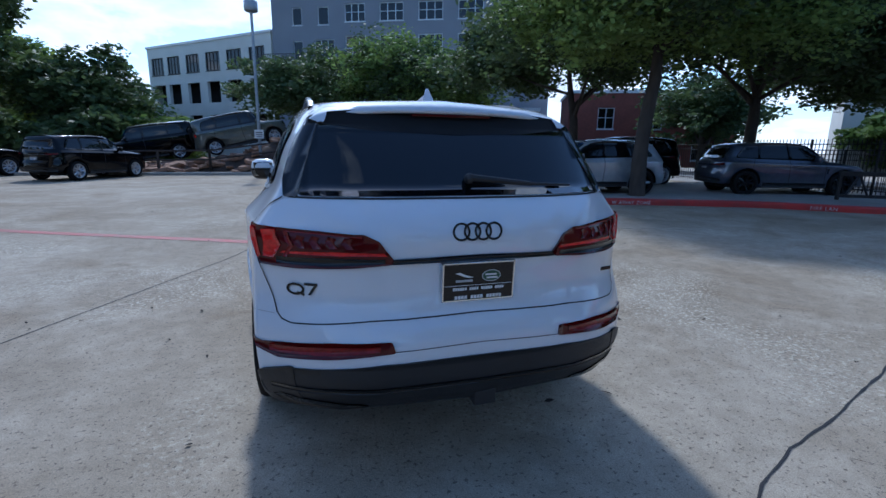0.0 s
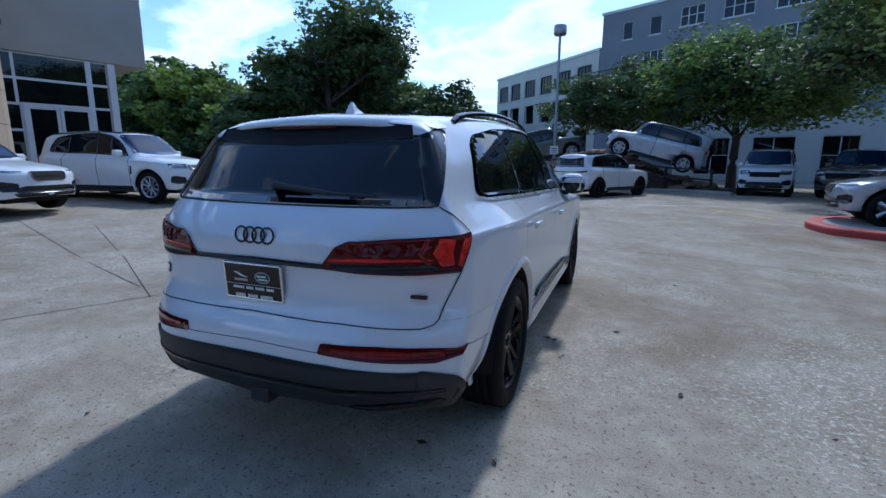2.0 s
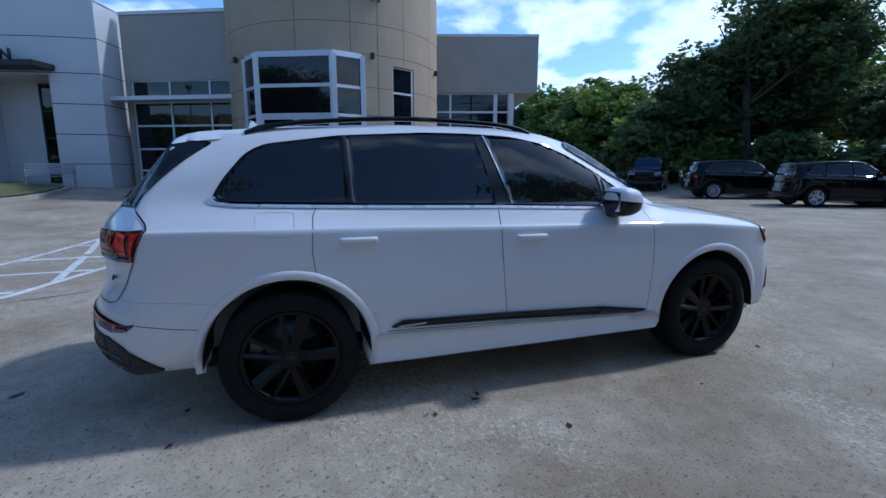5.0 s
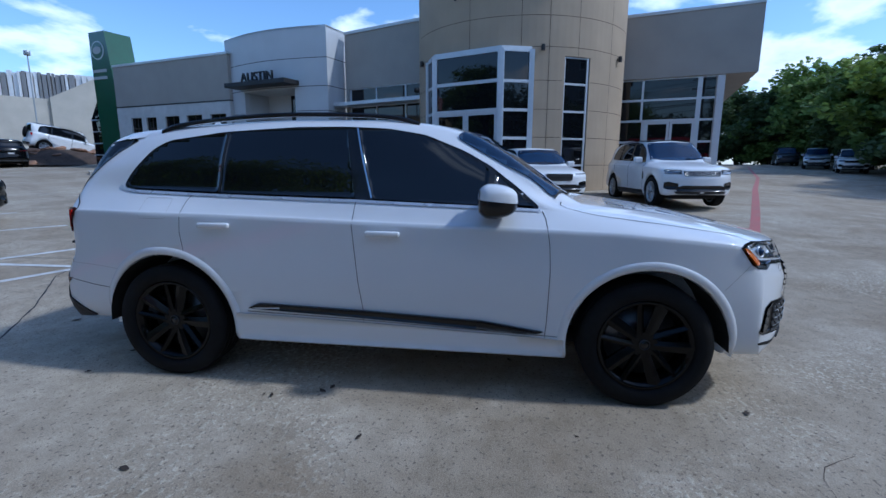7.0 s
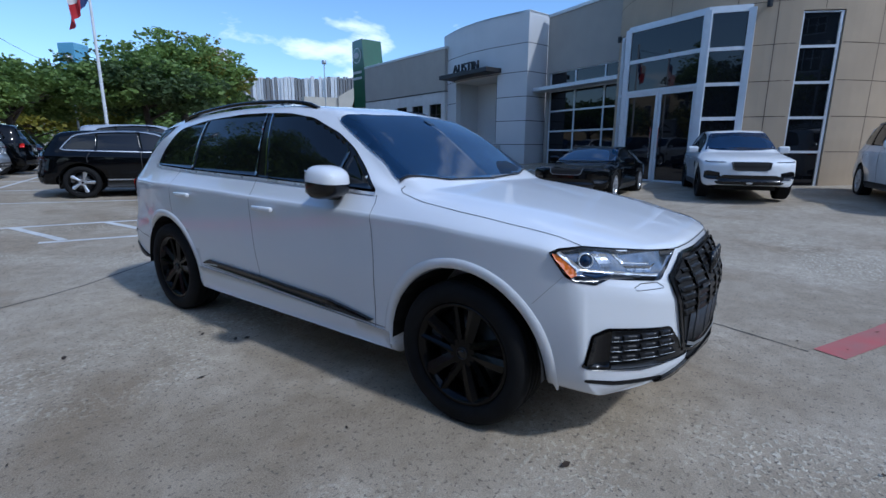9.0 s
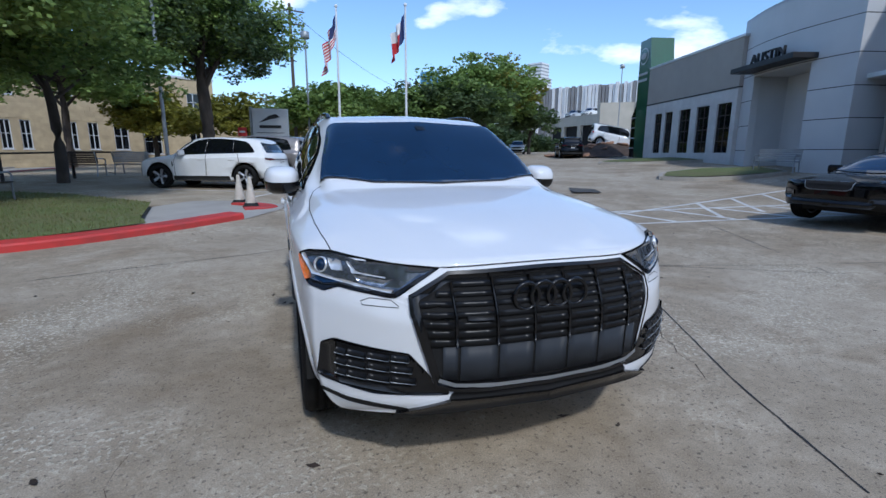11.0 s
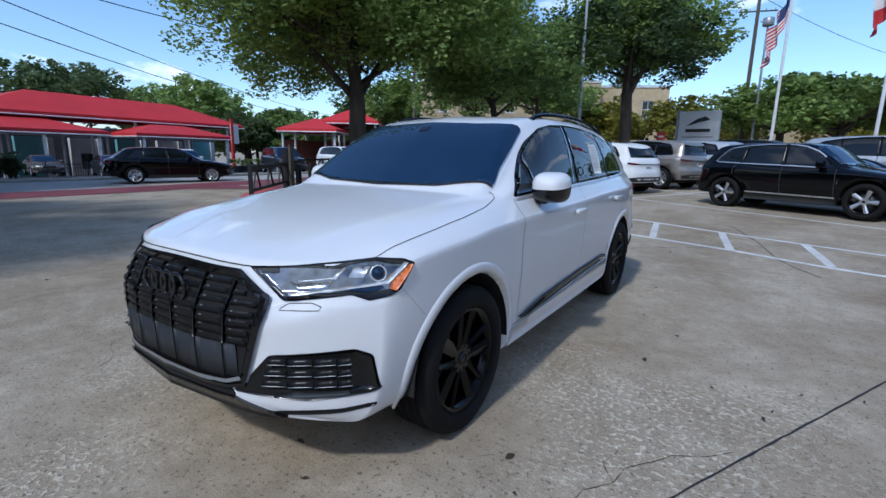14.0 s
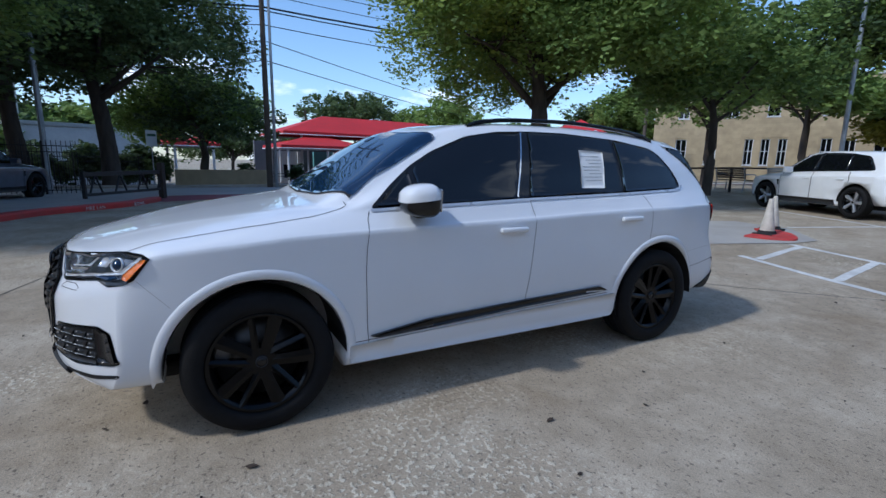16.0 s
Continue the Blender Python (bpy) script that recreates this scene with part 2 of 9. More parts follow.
    "sign_red": material("sign_red", (0.45, 0.03, 0.03), 0.5, vary=0.1),
    "flag_red": material("flag_red", (0.50, 0.03, 0.04), 0.7, vary=0.1),
    "flag_blue": material("flag_blue", (0.02, 0.035, 0.13), 0.7, vary=0.1),
    "flag_white": material("flag_white", (0.75, 0.75, 0.75), 0.7, vary=0.05),
    "roof_grey": material("roof_grey", (0.16, 0.16, 0.17), 0.8, vary=0.1),
    "tan_far": material("tan_far", (0.40, 0.36, 0.30), 0.8, vary=0.08),
    "tower_blue": material("tower_blue", (0.10, 0.28, 0.42), 0.15, vary=0.1, spec=0.8),
    # near-black for unlit openings: their shade is put into the colour
    "void_shade": material("void_shade", (0.003, 0.003, 0.0035), 0.9, vary=0.2),
    # dimness of the rooms behind glass is put into this colour
    "interior_dim": material("interior_dim", (0.10, 0.09, 0.08), 0.8, vary=0.2, scale=1.0),
    "yellow_paint": material("yellow_paint", (0.60, 0.40, 0.03), 0.6, vary=0.15),
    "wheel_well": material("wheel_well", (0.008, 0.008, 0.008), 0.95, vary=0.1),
}


def concrete_material():
    """Weathered light concrete: broad tan and grey stains, pale scuffs, speckled exposed aggregate."""
    m = bpy.data.materials.new("concrete")
    m.use_nodes = True
    t = m.node_tree
    b = t.nodes["Principled BSDF"]
    N = t.nodes.new
    co = N("ShaderNodeTexCoord")

    def noise_at(scale, detail, rough=0.5, dist=0.0):
        n = N("ShaderNodeTexNoise")
        n.inputs["Scale"].default_value, n.inputs["Detail"].default_value = scale, detail
        n.inputs["Roughness"].default_value, n.inputs["Distortion"].default_value = rough, dist
        link(t, co.outputs["Object"], n.inputs["Vector"])
        return n.outputs[0]

    def ramp(src, lo, hi, c0, c1):
        r = N("ShaderNodeValToRGB")
        r.color_ramp.elements[0].position, r.color_ramp.elements[1].position = lo, hi
        r.color_ramp.elements[0].color, r.color_ramp.elements[1].color = (*c0, 1), (*c1, 1)
        link(t, src, r.inputs[0])
        return r.outputs[0]

    def blend(f, a, bb, how="MIX"):
        x = N("ShaderNodeMix"); x.data_type, x.blend_type = "RGBA", how
        if isinstance(f, float):
            x.inputs["Factor"].default_value = f
        else:
            link(t, f, x.inputs["Factor"])
        for sock, v in (("A", a), ("B", bb)):
            if isinstance(v, tuple):
                x.inputs[sock].default_value = (*v, 1)
            else:
                link(t, v, x.inputs[sock])
        return x.outputs["Result"]

    base = ramp(noise_at(0.22, 5, 0.55, 0.3), 0.32, 0.68, (0.275, 0.222, 0.155), (0.430, 0.372, 0.288))
    base = blend(ramp(noise_at(1.1, 6, 0.6, 0.2), 0.45, 0.75, (0, 0, 0), (0.75, 0.75, 0.75)), base, (0.52, 0.455, 0.36))
    base = blend(ramp(noise_at(0.75, 4, 0.55, 0.6), 0.53, 0.70, (0, 0, 0), (0.7, 0.7, 0.7)), base, (0.255, 0.198, 0.132))
    mask = ramp(noise_at(0.5, 4, 0.5), 0.50, 0.64, (0, 0, 0), (1, 1, 1))
    speck = ramp(noise_at(30.0, 3, 0.6), 0.52, 0.60, (0, 0, 0), (0.9, 0.9, 0.9))
    both = N("ShaderNodeMath"); both.operation = "MULTIPLY"
    link(t, mask, both.inputs[0]); link(t, speck, both.inputs[1])
    base = blend(both.outputs[0], base, (0.64, 0.585, 0.47))
    dark = ramp(noise_at(42.0, 2, 0.5), 0.31, 0.41, (0.8, 0.8, 0.8), (0, 0, 0))
    base = blend(dark, base, (0.13, 0.11, 0.09))
    base = blend(1.0, base, ramp(noise_at(7.0, 8, 0.65), 0.32, 0.68, (0.84, 0.835, 0.82), (1.13, 1.13, 1.13)), "MULTIPLY")
    fine = ramp(noise_at(140.0, 2, 0.7), 0.3, 0.7, (0.68, 0.68, 0.68), (1.2, 1.2, 1.2))
    base = blend(1.0, base, fine, "MULTIPLY")
    link(t, base, b.inputs["Base Color"])
    rr = N("ShaderNodeMapRange")
    rr.inputs["To Min"].default_value, rr.inputs["To Max"].default_value = 0.70, 0.92
    b.inputs["Specular IOR Level"].default_value = 0.14
    link(t, noise_at(0.9, 5), rr.inputs["Value"]); link(t, rr.outputs[0], b.inputs["Roughness"])
    h = N("ShaderNodeMath"); h.operation = "ADD"
    link(t, noise_at(45.0, 6, 0.7), h.inputs[0]); link(t, both.outputs[0], h.inputs[1])
    bp = N("ShaderNodeBump"); bp.inputs["Strength"].default_value = 0.7; bp.inputs["Distance"].default_value = 0.008
    link(t, h.outputs[0], bp.inputs["Height"]); link(t, bp.outputs[0], b.inputs["Normal"])
    return m


M["concrete"] = concrete_material()


# ------------------------------------------------------------- mesh helpers
def mesh_of(name, verts, faces, mat, smooth=False):
    me = bpy.data.meshes.new(name)
    me.from_pydata([tuple(v) for v in verts], [], [tuple(f) for f in faces])
    me.materials.append(M[mat])
    if smooth:
        me.polygons.foreach_set("use_smooth", [True] * len(me.polygons))
    me.update()
    return me


def finish(name, bm, mat, smooth=False):
    me = bpy.data.meshes.new(name)
    bmesh.ops.recalc_face_normals(bm, faces=bm.faces)
    bm.to_mesh(me)
    bm.free()
    me.materials.append(M[mat])
    if smooth:
        me.polygons.foreach_set("use_smooth", [True] * len(me.polygons))
    return me


def part(name, bm, mat, parent, label="", smooth=False):
    """Links a bmesh or mesh as one mesh object under a thing or a part."""
    me = finish(name, bm, mat, smooth) if isinstance(bm, bmesh.types.BMesh) else bm
    ob = new(name, me)
    ob.parent = parent
    if label:
        tagged(ob, label)
    return ob


def thing(name, label, category, m=None, group="", kind=""):
    ob = new(name)
    ob.empty_display_size = 0.2
    if m is not None:
        ob.matrix_world = m
    return tagged(ob, label, category, group, kind)


def solid(name, bm, mat, label, category, m=None, group="", kind="", smooth=False):
    me = finish(name, bm, mat, smooth) if isinstance(bm, bmesh.types.BMesh) else bm
    ob = new(name, me)
    if m is not None:
        ob.matrix_world = m
    return tagged(ob, label, category, group, kind)


def add_box(bm, x0, x1, y0, y1, z0, z1, bevel=0.0, m=None):
    r = bmesh.ops.create_cube(bm, size=1.0)["verts"]
    bmesh.ops.scale(bm, vec=(x1 - x0, y1 - y0, z1 - z0), verts=r)
    bmesh.ops.translate(bm, vec=((x0 + x1) / 2, (y0 + y1) / 2, (z0 + z1) / 2), verts=r)
    if bevel:
        es = list({e for v in r for e in v.link_edges})
        r = list({v for f in bmesh.ops.bevel(bm, geom=es, offset=bevel, segments=2, affect="EDGES", profile=0.5)["faces"] for v in f.verts} | {v for v in r if v.is_valid})
    if m is not None:
        bmesh.ops.transform(bm, matrix=m, verts=[v for v in r if v.is_valid])
    return bm


def box(*a, **k):
    return add_box(bmesh.new(), *a, **k)


def add_tube(bm, a, b, r0, r1=None, n=10):
    """A tapered round bar from a to b."""
    a, b = Vector(a), Vector(b)
    r1 = r0 if r1 is None else r1
    d = b - a
    q = d.to_track_quat("Z", "Y").to_matrix()
    rings = []
    for p, r in ((a, r0), (b, r1)):
        rings.append([bm.verts.new(p + q @ Vector((r * math.cos(2 * math.pi * i / n), r * math.sin(2 * math.pi * i / n), 0))) for i in range(n)])
    for i in range(n):
        bm.faces.new((rings[0][i], rings[0][(i + 1) % n], rings[1][(i + 1) % n], rings[1][i]))
    bm.faces.new(rings[0][::-1]); bm.faces.new(rings[1])
    return bm


def tube(*a, **k):
    return add_tube(bmesh.new(), *a, **k)


def add_prism(bm, outline, z0, z1, m=None):
    """An upright prism over a plan outline."""
    lo = [bm.verts.new((x, y, z0)) for x, y in outline]
    hi = [bm.verts.new((x, y, z1)) for x, y in outline]
    n = len(outline)
    bm.faces.new(lo[::-1]); bm.faces.new(hi)
    for i in range(n):
        bm.faces.new((lo[i], lo[(i + 1) % n], hi[(i + 1) % n], hi[i]))
    if m is not None:
        bmesh.ops.transform(bm, matrix=m, verts=lo + hi)
    return bm


def lathe(profile, n=32, axis="X"):
    """A turned form: profile rows are (along the axis, radius)."""
    bm = bmesh.new()
    rings = []
    for a, r in profile:
        ring = []
        for i in range(n):
            c, s = r * math.cos(2 * math.pi * i / n), r * math.sin(2 * math.pi * i / n)
            ring.append(bm.verts.new((a, c, s) if axis == "X" else (c, s, a)))
        rings.append(ring)
    for p, q in zip(rings, rings[1:]):
        for i in range(n):
            bm.faces.new((p[i], p[(i + 1) % n], q[(i + 1) % n], q[i]))
    return bm


def smooth_step(a, b, x):
    x = min(1.0, max(0.0, (x - a) / (b - a)))
    return x * x * (3 - 2 * x)


def soft_ramp(x, k=1.5):
    return 0.0 if x <= 0 else (x * x / (2 * k) if x < k else x - k / 2)


def ground_z(x, y):
    """The lot's gentle fall: it rises towards the showroom and towards the far row of cars."""
    late = 12.0 * smooth_step(8.0, 16.0, y)
    rise = 0.042 * min(soft_ramp(-x - 4.6 - late), 32.0)
    fall = 0.045 * min(soft_ramp(x - 22.5, 3.0), 34.0)
    return rise + 0.026 * min(soft_ramp(-y - 3.5), 14.0) * (1 - smooth_step(12.0, 22.0, x)) - fall


def text_part(words, size, mat, parent, m, name="lettering", depth=0.004, label="", spacing=1.0):
    cu = bpy.data.curves.new(name, "FONT")
    cu.body, cu.size, cu.extrude, cu.align_x, cu.align_y = words, size, depth, "CENTER", "CENTER"
    cu.space_character = spacing
    tmp = bpy.data.objects.new(name, cu)
    scene.collection.objects.link(tmp)
    bpy.context.view_layer.update()
    me = bpy.data.meshes.new_from_object(tmp.evaluated_get(bpy.context.evaluated_depsgraph_get()))
    bpy.data.objects.remove(tmp)
    me.materials.clear(); me.materials.append(M[mat])
    ob = new(name, me)
    ob.parent = parent
    ob.matrix_local = m
    if label:
        tagged(ob, label)
    return ob


# ------------------------------------------------------------- ground
def make_ground():
    near = np.concatenate([np.linspace(-60, -24, 13)[:-1], np.linspace(-24, 24, 49), np.linspace(24, 60, 13)[1:]])
    xs = np.concatenate([[-900, -400, -180, -100], near, [100, 180, 400, 900]])
    verts = [(x, y, ground_z(x, y)) for x in xs for y in xs]
    n = len(xs)
    faces = [(i * n + j, (i + 1) * n + j, (i + 1) * n + j + 1, i * n + j + 1) for i in range(n - 1) for j in range(n - 1)]
    ob = new("ground", mesh_of("ground", verts, faces, "concrete", True))
    return tagged(ob, "weathered pale concrete parking lot with stains and scuffs", "ground", kind="structure")


make_ground()


# ------------------------------------------------------------- car bodies
from mathutils.bvhtree import BVHTree


def pchip(xs, ys, q):
    """Smooth interpolation that never overshoots its rows."""
    xs, ys, q = np.asarray(xs, float), np.asarray(ys, float), np.asarray(q, float)
    h, d = np.diff(xs), None
    shape = (-1,) + (1,) * (ys.ndim - 1)
    d = np.diff(ys, axis=0) / h.reshape(shape)
    m = np.zeros_like(ys)
    w1, w2 = (2 * h[1:] + h[:-1]).reshape(shape), (h[1:] + 2 * h[:-1]).reshape(shape)
    ok = d[1:] * d[:-1] > 0
    with np.errstate(divide="ignore", invalid="ignore"):
        hm = (w1 + w2) / (w1 / d[:-1] + w2 / d[1:])
    m[1:-1] = np.where(ok, hm, 0)
    m[0], m[-1] = d[0], d[-1]
    i = np.clip(np.searchsorted(xs, q, side="right") - 1, 0, len(xs) - 2)
    hs = h[i].reshape((-1,) + (1,) * (ys.ndim - 1))
    s = ((q - xs[i]) / h[i]).reshape((-1,) + (1,) * (ys.ndim - 1))
    return ((1 + 2 * s) * (1 - s) ** 2 * ys[i] + s * (1 - s) ** 2 * hs * m[i]
            + s * s * (3 - 2 * s) * ys[i + 1] + s * s * (s - 1) * hs * m[i + 1])


def front_y(x, z):
    return 2.478 - 0.49 * abs(x) ** 2.9 - 0.5 * max(0.0, z - 0.76) - 0.55 * max(0.0, 0.40 - z)


REAR_LINE = ([0.2, 0.3, 0.42, 0.5, 0.62, 0.70, 0.77, 0.9, 1.02, 1.10, 1.16, 1.215, 1.24, 1.40, 1.58, 1.64],
             [2.36, 2.46, 2.56, 2.585, 2.58, 2.56, 2.52, 2.495, 2.50, 2.488, 2.445, 2.39, 2.368, 2.235, 2.085, 2.04])


def rear_y(x, z):
    b = float(pchip(*REAR_LINE, [z])[0])
    return -(b - 0.45 * abs(x) ** 3.5 * (1.0 if z < 1.2 else 1.0 - 0.3 * min(1, (z - 1.2) / 0.4)))


# stations along the car: y, sill width, door width, belt height and half width, top edge height and half width, centre height
STATIONS = [
    (-1.92, 0.86, 0.925, 1.235, 0.815, 1.555, 0.630, 1.655),
    (-1.72, 0.90, 0.955, 1.235, 0.835, 1.580, 0.648, 1.672),
    (-1.50, 0.92, 0.972, 1.230, 0.850, 1.603, 0.660, 1.688),
    (-1.20, 0.93, 0.968, 1.222, 0.868, 1.625, 0.668, 1.700),
    (-0.70, 0.94, 0.965, 1.212, 0.880, 1.648, 0.676, 1.712),
    (-0.20, 0.94, 0.965, 1.200, 0.884, 1.645, 0.676, 1.708),
    (0.15, 0.94, 0.965, 1.185, 0.884, 1.606, 0.672, 1.690),
    (0.40, 0.94, 0.965, 1.175, 0.882, 1.525, 0.676, 1.645),
    (0.62, 0.94, 0.965, 1.162, 0.878, 1.405, 0.715, 1.540),
    (0.86, 0.94, 0.965, 1.145, 0.872, 1.235, 0.785, 1.375),
    (1.00, 0.94, 0.966, 1.130, 0.868, 1.172, 0.782, 1.278),
    (1.115, 0.93, 0.967, 1.120, 0.866, 1.152, 0.762, 1.196),
    (1.135, 0.93, 0.967, 1.118, 0.866, 1.150, 0.756, 1.184),
    (1.30, 0.93, 0.972, 1.104, 0.863, 1.138, 0.715, 1.158),
    (1.50, 0.92, 0.976, 1.085, 0.860, 1.118, 0.690, 1.130),
    (1.75, 0.91, 0.965, 1.052, 0.848, 1.085, 0.620, 1.094),
    (1.95, 0.90, 0.942, 1.018, 0.832, 1.048, 0.570, 1.060),
]


CREASE = ([-1.92, -1.38, -.78, -.23, .39, .93, 1.34, 1.75, 1.95], [1.104, 1.102, 1.089, 1.072, 1.058, 1.047, 1.034, 1.0, .974])


def body_rings():
    rings = []

    def rear_ring(k):
        prof = [(0, .355), (.60, .35), (.80, .34), (.87, .385), (.895, .50), (.905, .66), (.898, .85), (.884, 1.094), (.868, 1.112), (.785, 1.235), (.715, 1.39), (.640, 1.548), (.56, 1.580), (.30, 1.604), (0, 1.612)]
        out = []
        for x, z in prof:
            zz = 0.85 + (z - 0.85) * k
            out.append((x * k, rear_y(x * k, zz), zz))
        return out

    rings += [rear_ring(k) for k in (0.02, .15, .28, .40, .50, .59, .67, .75, .82, .88, .93, .97, 1.0)]
    for y, ws, wd, zb, wb, zt, wt, zc in STATIONS:
        hood = smooth_step(0.95, 1.2, y)
        zs = float(np.interp(y, CREASE[0], CREASE[1]))
        mid = (wb + (wt - wb) * 0.48 + 0.018 * (1 - hood), y, zb + (zt - zb) * 0.5 + 0.004 * hood)
        fl = .24 + .08 * smooth_step(-1.6, -1.95, y) + .07 * smooth_step(1.6, 1.95, y)
        rings.append([(0, y, fl), (.70, y, fl), (ws - .055, y, fl + .012), (ws, y, fl + .075), (wd - .012, y, .52), (wd + .004, y, .76), (wd + .004, y, zs - .035),
                      (wd - .001, y, zs - .006), (wd - .014, y, zs + .008), (wb, y, zb), mid, (wt, y, zt), (wt - .075, y, zt + .62 * (zc - zt)), (wt * .5, y, zc - .16 * (zc - zt)), (0, y, zc)])

    def front_ring(k):
        prof = [(0, .375), (.55, .355), (.80, .315), (.875, .375), (.905, .50), (.915, .66), (.908, .80), (.906, .918), (.895, .932), (.865, .965), (.72, .968), (.52, .962), (.42, .960), (.22, .962), (0, .965)]
        return [(x * k, front_y(x * k, .62 + (z - .62) * k), .62 + (z - .62) * k) for x, z in prof]

    rings += [front_ring(k) for k in (1.0, .98, .95, .90, .84, .76, .67, .57, .46, .34, .20, .02)]
    return np.array(rings)


def body_surface(along, around):
    """The car's skin: rings blended smoothly both ways, mirrored, closed at nose and tail."""
    r = body_rings()
    n, k = r.shape[:2]
    qi = np.concatenate([np.linspace(i, i + 1, along, endpoint=False) for i in range(n - 1)] + [[n - 1]])
    qj = np.concatenate([np.linspace(j, j + 1, around, endpoint=False) for j in range(k - 1)] + [[k - 1]])
    g = pchip(np.arange(n), r, qi)
    g = pchip(np.arange(k), g.transpose(1, 0, 2), qj).transpose(1, 0, 2)
    a, c = g.shape[:2]
    left = g[:, 1:-1][:, ::-1] * (-1, 1, 1)
    full = np.concatenate([g, left], 1)
    w = full.shape[1]
    verts = full.reshape(-1, 3).tolist()
    faces = []
    for i in range(a - 1):
        for j in range(w):
            faces.append((i * w + j, i * w + (j + 1) % w, (i + 1) * w + (j + 1) % w, (i + 1) * w + j))
    faces.append(tuple(range(w))[::-1])
    faces.append(tuple((a - 1) * w + j for j in range(w)))
    return verts, [f[::-1] for f in faces]


HUB_Y, HUB_Z, ARCH = 1.497, 0.375, 0.452


def cut_arches(me):
    """Cuts the wheel openings through the skin."""
    ob = new("skin", me)
    bm = bmesh.new()
    for sy in (-1, 1):
        for sx in (-1, 1):
            add_tube(bm, (sx * 0.52, sy * HUB_Y, HUB_Z + 0.005), (sx * 1.3, sy * HUB_Y, HUB_Z + 0.005), ARCH, n=48)
            add_box(bm, min(sx * .52, sx * 1.3), max(sx * .52, sx * 1.3), sy * HUB_Y - ARCH * .985, sy * HUB_Y + ARCH * .985, -0.2, HUB_Z)
    bm2 = finish("cut", bm, "seam")
    cutter = new("cutter", bm2)
    mod = ob.modifiers.new("arches", "BOOLEAN")
    mod.operation, mod.object, mod.solver, mod.use_self = "DIFFERENCE", cutter, "EXACT", True
    bpy.context.view_layer.update()
    res = bpy.data.meshes.new_from_object(ob.evaluated_get(bpy.context.evaluated_depsgraph_get()))
    for o in (ob, cutter):
        bpy.data.objects.remove(o)
    return res


def arrays(me):
    v = np.empty(len(me.vertices) * 3)
    me.vertices.foreach_get("co", v)
    return v.reshape(-1, 3), [tuple(p.vertices) for p in me.polygons]


_v, _f = body_surface(4, 5)
SKIN = BVHTree.FromPolygons([Vector(p) for p in _v], _f)
BODY_FINE = arrays(cut_arches(mesh_of("skin", _v, _f, "white_paint")))
_v2, _f2 = body_surface(1, 2)
BODY_PLAIN = arrays(cut_arches(mesh_of("skin", _v2, _f2, "white_paint")))


def on_skin(axis, u, v):
    if axis == "x+":
        o, d = (3, u, v), (-1, 0, 0)
    elif axis == "x-":
        o, d = (-3, u, v), (1, 0, 0)
    elif axis == "y+":
        o, d = (u, 5, v), (0, -1, 0)
    elif axis == "y-":
        o, d = (u, -5, v), (0, 1, 0)
    elif axis[0] == "c":                      # slantwise at a corner: u runs from the nose or tail round to the flank
        sx, sy, k = (1 if axis[1] == "+" else -1), (1 if axis[2] == "+" else -1), .70710678
        o, d = (sx * k * (u + 4), sy * k * (4 - u), v), (-sx * k, -sy * k, 0)
    else:
        o, d = (u, v, 4), (0, 0, -1)
    hit, nrm, _, _ = SKIN.ray_cast(Vector(o), Vector(d))
    if hit is None:
        guess = Vector(o) + Vector(d) * (2.1 if axis[0] == "x" else 2.0 if axis[0] == "c" else 2.9)
        hit, nrm, _, _ = SKIN.find_nearest(guess)
    if nrm.dot(Vector(d)) > 0:
        nrm = -nrm
    return hit, nrm


def rounded(poly, r, n=4):
    """A polygon with its corners rounded."""
    out = []
    for i, p in enumerate(poly):
        a, p, b = Vector(poly[i - 1]), Vector(p), Vector(poly[(i + 1) % len(poly)])
        ra, rb = min(r, (a - p).length * .45), min(r, (b - p).length * .45)
        s, e = p + (a - p).normalized() * ra, p + (b - p).normalized() * rb
        for k in range(n + 1):
            t = k / n
            q = s * (1 - t) ** 2 + p * 2 * t * (1 - t) + e * t * t
            out.append((q.x, q.y))
    return out


def corner(points, sy):
    """Places at a corner of the car, (x, z) on its end or (x, y, z), as the slantwise u, v."""
    out = []
    for q in points:
        x, y, z = q if len(q) == 3 else (q[0], abs(on_skin("y+" if sy > 0 else "y-", q[0], q[1])[0].y), q[1])
        out.append(((x - abs(y)) * .70710678, z))
    return out


def skin_wedge(left, right, axis, off0, off1, depth=.01, n=12):
    """A slat between two edges (u, v0, v1) that stands off by off0 below and off1 above."""
    verts, faces = [], []
    for i in range(n + 1):
        t = i / n
        u, v0, v1 = (a + (b - a) * t for a, b in zip(left, right))
        h0, n0 = on_skin(axis, u, v0)
        h1, n1 = on_skin(axis, u, v1)
        verts += [h0 - n0 * depth, h0 + n0 * off0, h1 + n1 * off1, h1 - n1 * depth]
        if i:
            k = 4 * i
            faces += [(k - 4 + j, k - 4 + (j + 1) % 4, k + (j + 1) % 4, k + j) for j in range(4)]
    faces += [(0, 1, 2, 3), (4 * n + 3, 4 * n + 2, 4 * n + 1, 4 * n)]
    return np.array([tuple(v) for v in verts]), faces


def flip(poly):
    return [(-u, v) for u, v in poly][::-1]


